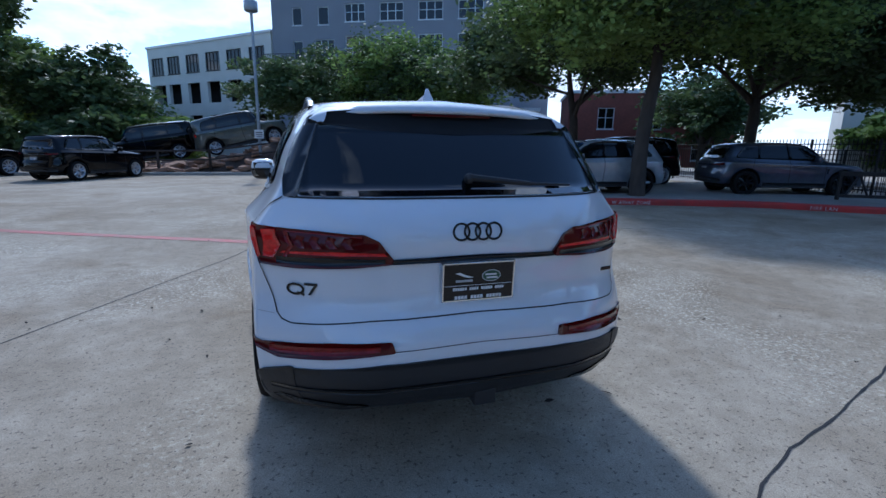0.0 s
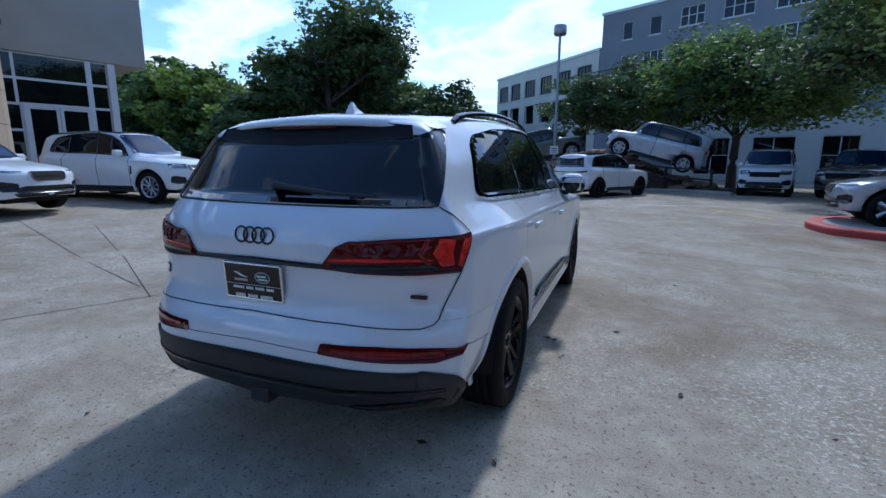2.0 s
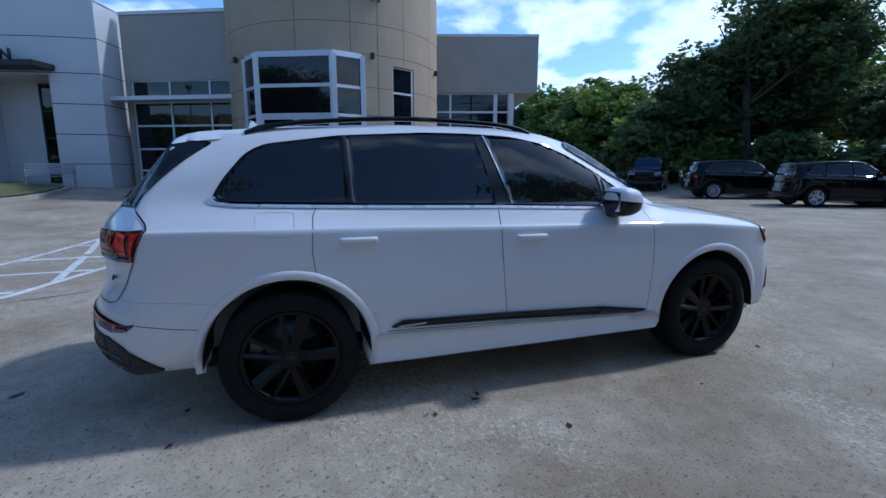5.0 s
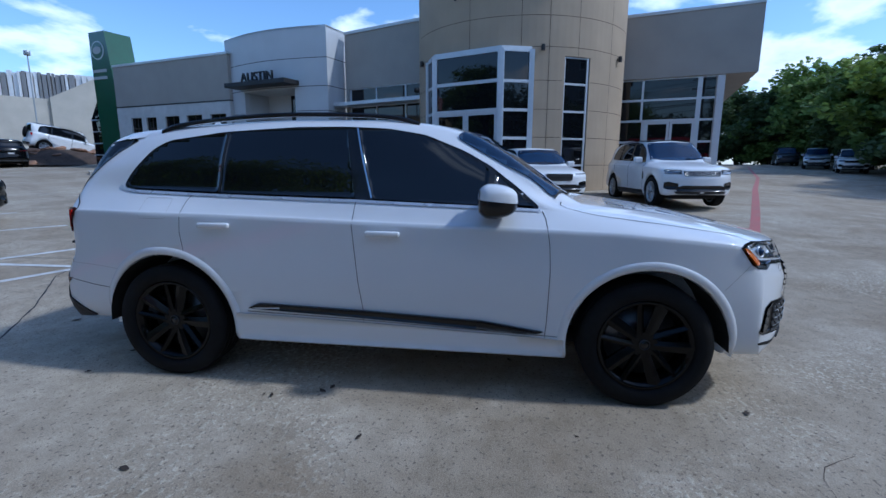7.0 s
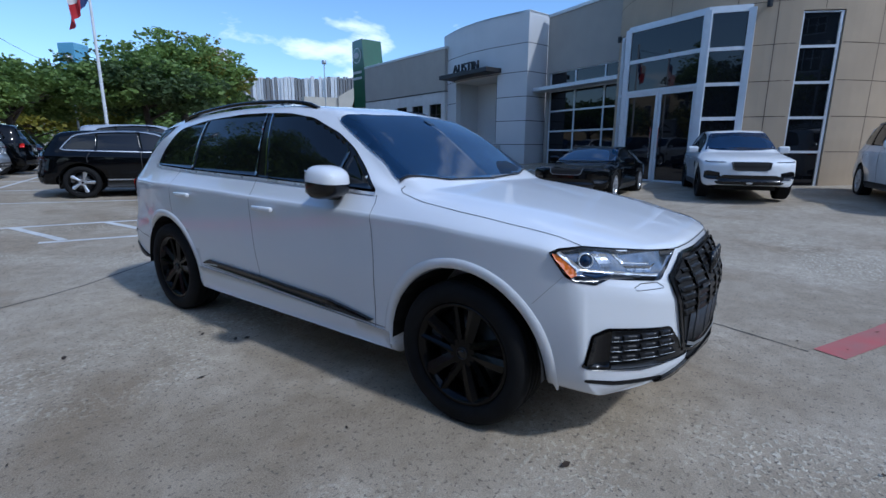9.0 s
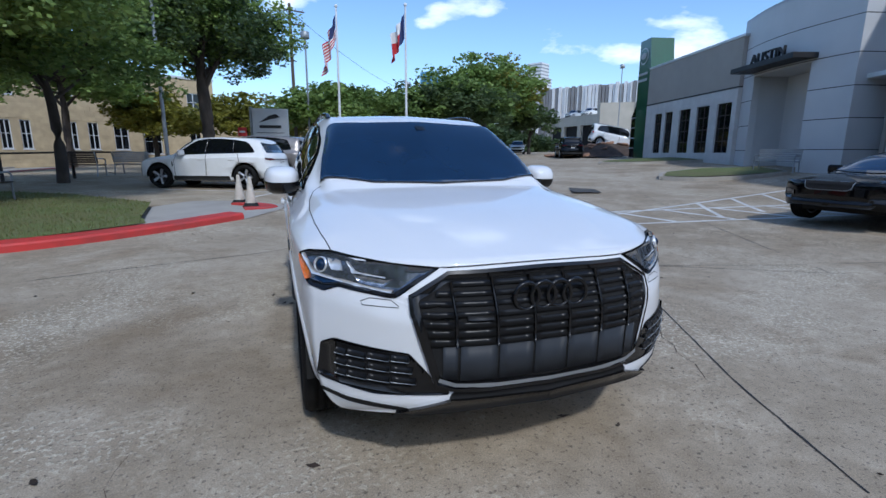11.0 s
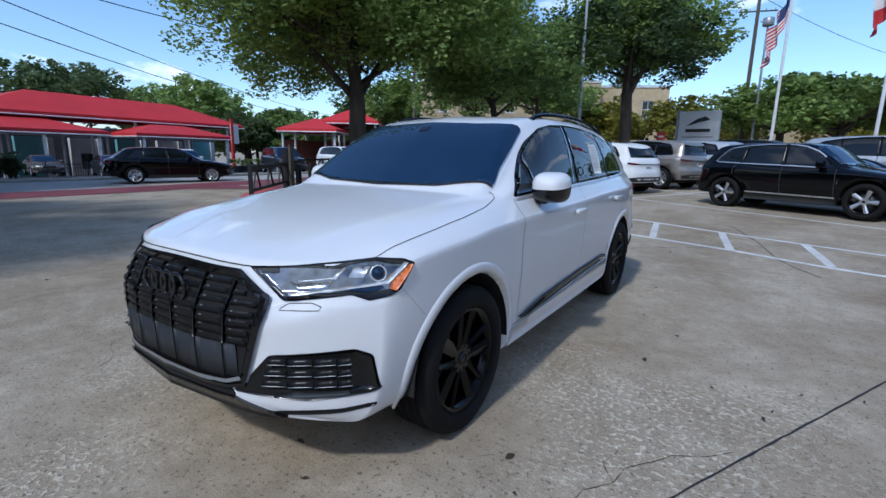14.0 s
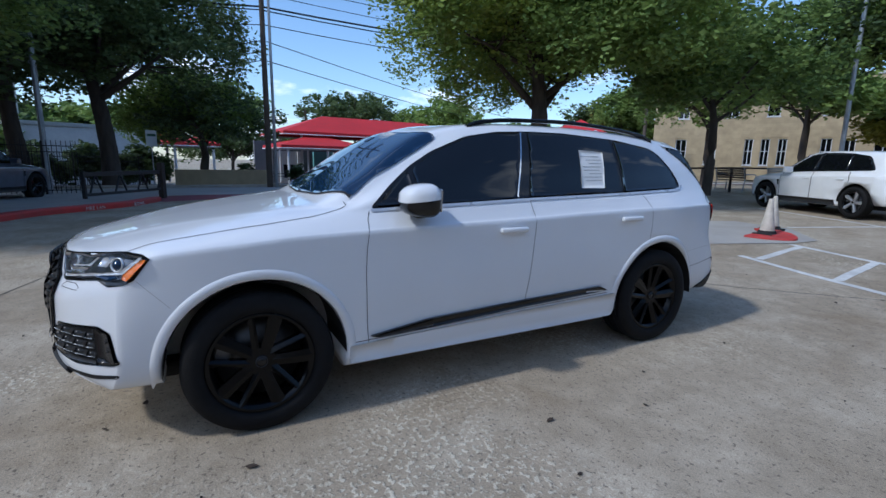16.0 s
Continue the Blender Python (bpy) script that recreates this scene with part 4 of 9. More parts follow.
        add_box(bm, -.06, .05, -.03, .03, -.035, .01, bevel=.012)
        o = part("mirror_arm", bm, "trim_black", mir)
        o.location = (s * -.04, 0, .01)
        bm = box(-.095, .095, -.004, .004, -.06, .06, bevel=.003)
        o = part("mirror_glass", bm, "chrome", mir)
        o.location = (s * .045, -.053, .078)
        # roof rail
        bm = bmesh.new()
        prev = None
        for i in range(25):
            t = i / 24
            y = .12 - 1.80 * t
            h, nr = on_skin("z+", s * .615, y)
            lift = .045 * math.sin(math.pi * min(1, max(0, t))) ** .35 if 0 < t < 1 else 0.0
            ring = [bm.verts.new((s * .615 + dx, y, h.z + max(lift, .002) + dz)) for dx, dz in ((-.016, -.02), (-.016, .0), (-.008, .008), (.008, .008), (.016, 0), (.016, -.02))]
            if prev:
                for j in range(6):
                    bm.faces.new((prev[j], prev[(j + 1) % 6], ring[(j + 1) % 6], ring[j]))
            prev = ring
        part("roof_rail", bm, "trim_black", car, "gloss black roof rail")
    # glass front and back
    P("windscreen", skin_patch(WINDSCREEN, "z+", .009, .025), "glass_sky_blue", car, "windscreen glass coloured blue for the reflected sky")
    hh, nr = on_skin("z+", 0, .575)
    o = part("sensor_pod", box(-.035, .035, -.03, .03, -.003, .003, bevel=.002), "trim_black", car)
    o.location = hh + nr * .010
    o.rotation_euler = nr.to_track_quat("Z", "Y").to_euler()
    P("rear_glass", skin_patch(REAR_GLASS, "y-", .003, .05), "glass_dark", car, "dark tinted rear window")
    for s, cr in ((1, "c+-"), (-1, "c--")):
        fin = corner([(.640, 1.848, 1.556), (.668, 1.912, 1.514), (.738, 2.092, 1.368), (.760, 2.214, 1.222), (.705, 1.222), (.603, 1.530), (.615, 1.575)], -1)
        P("rear_fin", skin_patch(rounded(fin, .008), cr, .006, .03), "trim_black", car, "gloss black fin beside the rear window")
    # spoiler shadow on the upper glass is painted as a black band
    P("glass_header", skin_patch([(-.58, 1.520), (-.36, 1.494), (0, 1.482), (.36, 1.494), (.58, 1.520), (.56, 1.575), (.30, 1.600), (0, 1.606), (-.30, 1.600), (-.56, 1.575)], "y-", .005, .04), "void_shade", car, "black band painted for the underside and shadow of the spoiler")
    P("scuttle", skin_line([(-.762, .958), (-.70, 1.004), (-.45, 1.078), (0, 1.110), (.45, 1.078), (.70, 1.004), (.762, .958)], "z+", .014, .008), "seam", car, "black seal at the foot of the windscreen")
    half = [(.822, 2.044), (.846, 1.90), (.862, 1.70), (.868, 1.445), (.852, 1.20), (.820, 1.03), (.792, .995), (.765, 1.0)]
    for s in (-1, 1):
        P("bonnet_seam", skin_line([(s * x, y) for x, y in half], "z+", .0045, .0015), "seam")
        P("bonnet_seam", skin_line([(0, .956), (s * .22, .954), (s * .406, .948), (s * .43, .949)], "y+", .005, .0015), "seam")
    for s in (-1, 1):
        bm = bmesh.new()
        a, na = on_skin("z+", .05 * s - .30, 1.085)
        b, nb = on_skin("z+", .05 * s - .30 + .60, 1.070)
        add_tube(bm, a + na * .004, b + nb * .004, .004, .003, 8)
        part("front_wiper", bm, "trim_black", car)
    # tailgate spoiler
    bm = bmesh.new()
    rows = []
    for i in range(21):
        x = -.640 + 1.28 * i / 20
        e = abs(x) / .640
        y1 = -2.128 + .10 * e ** 2.4 + .05 * e ** 8
        z1 = 1.594 - .030 * e ** 2.5
        h, _ = on_skin("z+", x * .985, -1.80)
        g, _ = on_skin("z+", x * .985, -1.93)
        rows.append([bm.verts.new(p) for p in ((x * .99, -1.80, h.z + .003), (x * .995, -1.93, max(g.z, z1) + .004), (x * .985, (y1 - 1.93) / 2, (g.z + z1) / 2 + .012), (x * .97, y1, z1), (x * .968, y1 + .006, z1 - .012), (x * .96, y1 + .05, z1 - .020), (x * .95, -1.96, z1 - .02))])
    for p, q in zip(rows, rows[1:]):
        for j in range(6):
            bm.faces.new((p[j], p[j + 1], q[j + 1], q[j]))
    part("roof_spoiler", bm, "white_paint", car, "white roof spoiler", True)
    bm = bmesh.new()
    rows = []
    for i in range(21):
        x = -.615 + 1.23 * i / 20
        e = abs(x) / .640
        y1 = -2.118 + .10 * e ** 2.4 + .05 * e ** 8
        z1 = 1.580 - .030 * e ** 2.5
        rows.append([bm.verts.new(p) for p in ((x * .97, y1, z1), (x * .97, y1 + .004, z1 - .004), (x * .96, y1 + .03, z1 - .022), (x * .95, -1.99, z1 - .02))])
    for p, q in zip(rows, rows[1:]):
        for j in range(3):
            bm.faces.new((p[j], p[j + 1], q[j + 1], q[j]))
    part("spoiler_underside", bm, "trim_black", car, "", True)
    o = part("brake_light", box(-.19, .19, -.004, .004, -.006, .006, bevel=.003), "red_dark", car)
    o.location = (0, -2.119, 1.572)
    # aerial fin
    bm = bmesh.new()
    base = on_skin("z+", 0, -1.62)[0]
    pts = [(-.125, 0), (.085, 0), (.02, .012), (-.05, .034), (-.085, .062), (-.102, .066)]
    lo = [[bm.verts.new((sx * (.032 if z < .005 else .006 + .10 * max(0, .03 - z)), -1.575 + y, base.z - .004 + z)) for y, z in pts] for sx in (-1, 1)]
    bm.faces.new(lo[0]); bm.faces.new(lo[1][::-1])
    for i in range(6):
        bm.faces.new((lo[0][i], lo[0][(i + 1) % 6], lo[1][(i + 1) % 6], lo[1][i]))
    part("aerial_fin", bm, "white_paint", car, "white shark-fin aerial")
    # rear wiper
    bm = bmesh.new()
    a, na = on_skin("y-", .01, 1.285)
    b, nb = on_skin("y-", .30, 1.262)
    c, nc = on_skin("y-", .52, 1.258)
    add_tube(bm, a + na * .03, b + nb * .022, .017, .010, 8)
    add_tube(bm, b + nb * .022, c + nc * .012, .008, .005, 8)
    bmesh.ops.create_uvsphere(bm, u_segments=10, v_segments=8, radius=.024, matrix=Matrix.Translation(a + na * .022))
    part("rear_wiper", bm, "plastic_dark", car, "black rear wiper arm")
    # tailgate lines and strip
    P("tailgate_strip", skin_patch(rounded([(-.36, .972), (-.36, .992), (0, .998), (.36, .992), (.36, .972), (0, .974)], .004), "y-", .009, .04), "trim_black", car, "black strip joining the tail lamps")
    for s, cr in ((1, "c+-"), (-1, "c--")):
        P("tailgate_seam", skin_line(corner([(.762, 2.212, 1.220), (.80, 2.185, 1.190), (.845, 2.150, 1.143), (.866, 2.135, 1.110), (.873, 2.165, 1.06), (.872, 2.226, .950), (.84, 2.285, .84), (.806, 2.322, .757)], -1), cr, .006, .0045, .015), "seam")
        P("tailgate_seam", skin_line([(s * .806, .757), (s * .79, .738), (s * .752, .728), (s * .44, .748), (0, .757)], "y-", .005), "seam")
        P("bumper_seam", skin_line([(s * .362, .632), (0, .643)], "y-", .003), "seam")
    P("tailgate_seam", skin_line([(-.74, 1.222), (0, 1.220), (.74, 1.222)], "y-", .008), "seam")
    P("rear_valance", skin_patch(rounded([(-.80, .545), (-.4, .583), (0, .590), (.4, .583), (.80, .545), (.868, .515), (.888, .44), (.862, .395), (.80, .362), (0, .37), (-.80, .362), (-.862, .395), (-.888, .44), (-.868, .515)], .02), "y-", .008, .03), "plastic_dark", car, "dark grey lower rear bumper")
    P("valance_strip", skin_patch(rounded([(-.84, .465), (-.6, .482), (0, .488), (.6, .482), (.84, .465), (.84, .445), (.6, .464), (0, .470), (-.6, .464), (-.84, .445)], .005), "y-", .013, .05), "trim_black", car)
    for s in (-1, 1):
        pol = rounded([(s * .46, .388), (s * .50, .405), (s * .80, .425), (s * .84, .402), (s * .76, .378), (s * .55, .376)][::s], .012)
        P("exhaust_trim", skin_patch(pol, "y-", .014, .04), "trim_black", car, "gloss black exhaust trim")
    o = part("tow_hitch", box(-.05, .05, -.07, .07, -.035, .035, bevel=.006), "plastic_dark", car, "black tow hitch receiver")
    o.location = (.03, -2.49, .375)
    # rings, badges
    for k in range(4):
        for y, z, mt, R, r in ((-1, 1.093, "trim_black", .034, .0050), (1, .838, "trim_black", .054, .0095)):
            x = (k - 1.5) * (.0475 if y < 0 else .0735)
            h, nr = on_skin("y-" if y < 0 else "y+", x, z)
            bm = bmesh.new()
            prev = first = None
            for i in range(32):
                a = 2 * math.pi * i / 32
                ring = [bm.verts.new(((R + r * math.cos(b)) * math.cos(a), (R + r * math.cos(b)) * math.sin(a), r * .8 * math.sin(b))) for b in (0, 1.05, 2.09, 3.14, 4.19, 5.24)]
                if prev:
                    for j in range(6):
                        bm.faces.new((prev[j], prev[(j + 1) % 6], ring[(j + 1) % 6], ring[j]))
                first = first or ring
                prev = ring
            for j in range(6):
                bm.faces.new((prev[j], prev[(j + 1) % 6], first[(j + 1) % 6], first[j]))
            o = part("emblem_ring", bm, mt, car, "gloss black emblem ring", True)
            o.matrix_local = Matrix.Translation(h + Vector((0, y * (.006 if y < 0 else .034), 0))) @ pose(0, 0, 0, 90 if y > 0 else 82, 0, 0)
    h, nr = on_skin("y-", -.70, .862)
    loop = [(-.728 + .030 * math.cos(6.2832 * i / 20), .862 + .021 * math.sin(6.2832 * i / 20)) for i in range(22)]
    badge = P("model_badge", skin_line(loop, "y-", .010, .006, .01), "trim_black", car, "small black model badge shapes")
    P("badge_tail", skin_line([(-.722, .850), (-.694, .840)], "y-", .009, .006, .01), "trim_black", badge)
    P("badge_bar", skin_patch([(-.694, .880), (-.694, .890), (-.646, .890), (-.646, .880)], "y-", .006, .02), "trim_black", badge)
    P("badge_stroke", skin_patch([(-.682, .840), (-.656, .882), (-.645, .882), (-.671, .840)], "y-", .006, .02), "trim_black", badge)
    h, nr = on_skin("y-", .715, .857)
    o = part("script_badge", box(-.052, .052, -.004, .004, -.009, .009, bevel=.003), "trim_black", car, "small black badge")
    o.matrix_local = Matrix.Translation(h + nr * .003) @ pose(0, 0, 0, 0, 0, 14)
    for s, r in ((1, 0), (-1, 0)):
        P("cap_badge", skin_patch(rounded([(-.90, .508), (-.72, .516), (-.72, .506), (-.88, .500)], .003), "x+" if s > 0 else "x-", .0215, .05), "grey_print", car)
    # dealer plate with its frame
    plate = part("dealer_plate", box(-.157, .157, -.006, .006, -.080, .080, bevel=.004), "trim_black", car, "black dealer plate in a silver frame")
    plate.matrix_local = pose(0, -2.512, .888, 3.5)
    bm = bmesh.new()
    for a in ((-.160, .160, .076, .084), (-.160, .160, -.084, -.076), (-.160, -.153, -.084, .084), (.153, .160, -.084, .084)):
        add_box(bm, a[0], a[1], -.010, .004, a[2], a[3], bevel=.002)
    part("plate_frame", bm, "chrome", plate)
    for z, n_, w_, hh_, gap in ((-.030, 22, .0085, .012, (6, 11, 17)), (-.067, 15, .0115, .015, (4, 9))):
        for k in range(n_):
            if k in gap:
                continue
            u_ = (k - (n_ - 1) / 2) * w_ * 1.22
            part("print_bar", box(u_ - w_ / 2, u_ + w_ / 2, -.0095, -.0085, z - hh_ / 2, z + hh_ / 2), "paper", plate)
    bm = bmesh.new()
    bm.faces.new([bm.verts.new((.055 + .043 * math.cos(a), -.0075, .022 + .026 * math.sin(a))) for a in [2 * math.pi * i / 24 for i in range(24)]])
    part("plate_oval", bm, "grey_print", plate)
    bm = bmesh.new()
    bm.faces.new([bm.verts.new((.055 + .038 * math.cos(a), -.0085, .022 + .022 * math.sin(a))) for a in [2 * math.pi * i / 24 for i in range(24)]])
    part("plate_oval", bm, "green_tower", plate)
    for k in range(2):
        part("plate_oval_bar", box(.055 - .028 + .006 * k, .055 + .022 + .006 * k, -.0095, -.0085, .024 - .014 * k, .031 - .014 * k), "paper", plate)
    bm = bmesh.new()
    bm.faces.new([bm.verts.new((x, -.0085, z)) for x, z in ((-.105, .038), (-.085, .042), (-.06, .030), (-.035, .022), (-.022, .018), (-.045, .018), (-.066, .022), (-.088, .032))])
    part("plate_mark", bm, "paper", plate)
    part("plate_mark_bar", box(-.102, -.028, -.009, -.008, .000, .010), "grey_print", plate)
    part("plate_rule", box(-.148, .148, -.009, -.008, -.016, -.014), "paper", plate)
    # grille
    gr = [(-.556, .838), (-.404, .926), (0, .934), (.404, .926), (.556, .838), (.553, .78), (.470, .492), (.40, .474), (0, .466), (-.40, .474), (-.470, .492), (-.553, .78)]
    grille = P("grille", skin_patch(rounded(gr, .012), "y+", .006, .04), "trim_black", car, "black single-frame grille")
    P("grille_rim", skin_line([*gr, gr[0], gr[1]], "y+", .014, .016), "trim_black", grille, "gloss black grille rim")
    # shade behind the slats painted as a flat black patch
    P("grille_void", skin_patch(rounded([(-.528, .826), (-.395, .902), (0, .910), (.395, .902), (.528, .826), (.522, .77), (.455, .525), (0, .505), (-.455, .525), (-.522, .77)], .012), "y+", .008, .04), "void_shade", grille)

    def half_at(z):
        return float(np.interp(z, [.50, .525, .77, .826, .905], [.44, .450, .518, .525, .392]))
    xs = [-.55, -.40, -.24, -.08, .08, .24, .40, .55]
    for i in range(7):
        a, b = max(xs[i], -half_at(.59)) * .965 + .005, min(xs[i + 1], half_at(.59)) * .965 - .005
        lo = .520 if i in (0, 6) else .512
        P("grille_panel", skin_wedge((a, lo, .656), (b, lo, .656), "y+", .012, .016, .006, 4), "grille_panel", grille, "dark grey lower grille panel")
        for k in range(7):
            z = .662 + .0360 * k
            w = half_at(z + .02) - .004
            a, b = max(xs[i] + .005, -w), min(xs[i + 1] - .005, w)
            if b - a > .03:
                P("grille_slat", skin_wedge((a, z, z + .026), (b, z, z + .026), "y+", .020, .004, .004, 4), "slat_black", grille)
    for k in range(6):
        x = (k - 2.5) * .160
        top = .905 if abs(x) < .36 else .890
        P("grille_bar", skin_wedge((x * .965 - .005, .515, .655), (x * .965 + .005, .515, .655), "y+", .010, .010, .004, 1), "void_shade", grille)
        P("grille_bar", skin_patch([(x * .985 - .0045, .655), (x * .985 + .0045, .655), (x + .0045, top), (x - .0045, top)], "y+", .022, .05, .012), "trim_black", grille)
        P("bar_tip", skin_patch([(x - .0045, .868), (x + .0045, .868), (x + .0045, top), (x - .0045, top)], "y+", .0245, .05, .002), "rim_silver" if k in (0, 1, 4, 5) else "galv", grille)
        P("bar_tip", skin_patch([(x * .99 - .004, .748), (x * .99 + .004, .748), (x * .99 + .004, .772), (x * .99 - .004, .772)], "y+", .0245, .05, .002), "rim_silver", grille)
    P("grille_sill", skin_line([(-.462, .522), (-.40, .500), (-.30, .494), (0, .488), (.30, .494), (.40, .500), (.462, .522)], "y+", .016, .022), "galv", grille, "dark chrome strip under the grille")
    P("camera", skin_patch(rounded([(-.018, .752), (.018, .752), (.018, .784), (-.018, .784)], .014), "y+", .030, .02, .02), "trim_black", grille)
    P("front_badge", skin_patch([(.255, .757), (.355, .757), (.355, .774), (.255, .774)], "y+", .024, .04, .006), "plastic_dark", grille)
    # opening drawn flat on the skin, its shade painted black
    P("lower_intake", skin_patch(rounded([(-.415, .452), (-.40, .464), (0, .464), (.40, .464), (.415, .452), (.425, .430), (0, .420), (-.425, .430)], .02), "y+", .005, .04), "void_shade", car, "black lower front intake")
    P("front_lip", skin_patch(rounded([(-.62, .364), (-.50, .405), (-.41, .434), (0, .424), (.41, .434), (.50, .405), (.62, .364), (.50, .368), (0, .388), (-.50, .368)], .01), "y+", .018, .04), "trim_black", car, "gloss black front lip")
    # fuel flap, window sticker
    P("fuel_flap", skin_line([(-1.445, 1.075), (-1.445, 1.175), (-1.46, 1.185), (-1.625, 1.185), (-1.64, 1.17), (-1.645, 1.08), (-1.63, 1.062), (-1.46, 1.062), (-1.445, 1.075)], "x+", .0025), "grey_print")
    st = P("window_sticker", skin_patch([(-.928, 1.246), (-.703, 1.250), (-.746, 1.517), (-.982, 1.505)], "x-", .0115, .03, .001), "paper", car, "white price sheet behind the glass")
    for k in range(8):
        z = 1.468 - .024 * k
        a = -.955 + (1.51 - z) * .20 + (.02 if k % 4 == 0 else 0)
        b = a + .185 - .03 * (k % 3)
        P("print_line", skin_patch([(a, z), (b, z), (b, z + .005), (a, z + .005)], "x-", .0130, .03, .0005), "grey_print", st)
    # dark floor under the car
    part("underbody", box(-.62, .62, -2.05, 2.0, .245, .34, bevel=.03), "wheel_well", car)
    return car


main_car()


# ------------------------------------------------------------- showroom
DRUM = Vector((-18.21, 0.96))
DRUM_R = 4.33
FACE_N = Vector((0.963, -0.272))       # outward normal of the long front
FACE_U = Vector((-0.272, -0.963))      # along it, away from the far trees


def wall_piece(bm, p, q, z0, z1, thick, openings=()):
    """A straight wall from p to q (plan), with openings (a, b, z0, z1) along it cut right through. Its outside lies to the left of p to q."""
    p, q = Vector(p), Vector(q)
    d = (q - p).normalized()
    n = Vector((-d.y, d.x))
    length = (q - p).length
    us = sorted({0, length, *[o[0] for o in openings], *[o[1] for o in openings]})
    zs = sorted({z0, z1, *[o[2] for o in openings], *[o[3] for o in openings]})
    m = Matrix(((d.x, n.x, 0, p.x), (d.y, n.y, 0, p.y), (0, 0, 1, 0), (0, 0, 0, 1)))
    for a, b in zip(us, us[1:]):
        run = None
        for c, e in zip(zs, zs[1:]):
            hole = any(o[0] <= (a + b) / 2 <= o[1] and o[2] <= (c + e) / 2 <= o[3] for o in openings)
            if hole:
                if run:
                    add_box(bm, a, b, -thick, 0, run[0], run[1], m=m)
                run = None
            else:
                run = (run[0], e) if run else (c, e)
        if run:
            add_box(bm, a, b, -thick, 0, run[0], run[1], m=m)
    return m


def glazing(name, label, m, a, b, z0, z1, cols, rows, inset=0.12, bar=0.06, frame_mat="alu_white", glass="glass_dark", parent=None, category="window"):
    """A window in a wall frame m: frame, bars and a pane for each field. cols and rows: inner division places."""
    w = new(name) if parent is None else new("window")
    if parent is None:
        tagged(w, label, category, kind="structure")
        w.matrix_world = m
    else:
        w.parent = parent
        w.matrix_local = m
    bm = bmesh.new()
    for z in (z0, z1):
        add_box(bm, a, b, -inset - .05, -inset + .05, z - bar / 2 if z == z1 else z, z if z == z1 else z + bar / 2)
    add_box(bm, a, a + bar, -inset - .048, -inset + .048, z0, z1)
    add_box(bm, b - bar, b, -inset - .048, -inset + .048, z0, z1)
    part("window_frame", bm, frame_mat, w)
    for c in cols:
        part("mullion", box(c - bar / 2, c + bar / 2, -inset - .045, -inset + .045, z0 + bar / 2, z1 - bar / 2), frame_mat, w)
    for r in rows:
        part("transom", box(a + bar, b - bar, -inset - .040, -inset + .040, r - bar / 2, r + bar / 2), frame_mat, w)
    cs, rs = [a, *cols, b], [z0, *rows, z1]
    for c0, c1 in zip(cs, cs[1:]):
        for r0, r1 in zip(rs, rs[1:]):
            part("pane", box(c0 + .01, c1 - .01, -inset - .012, -inset + .012, r0 + .01, r1 - .01), glass, w)
    return w


def frame_between(p, q):
    p, q = Vector(p), Vector(q)
    d = (q - p).normalized()
    n = Vector((-d.y, d.x))
    return Matrix(((d.x, n.x, 0, p.x), (d.y, n.y, 0, p.y), (0, 0, 1, 0), (0, 0, 0, 1))), (q - p).length


def at_angle(deg, r=DRUM_R):
    return DRUM + Vector((math.cos(radians(deg)), math.sin(radians(deg)))) * r


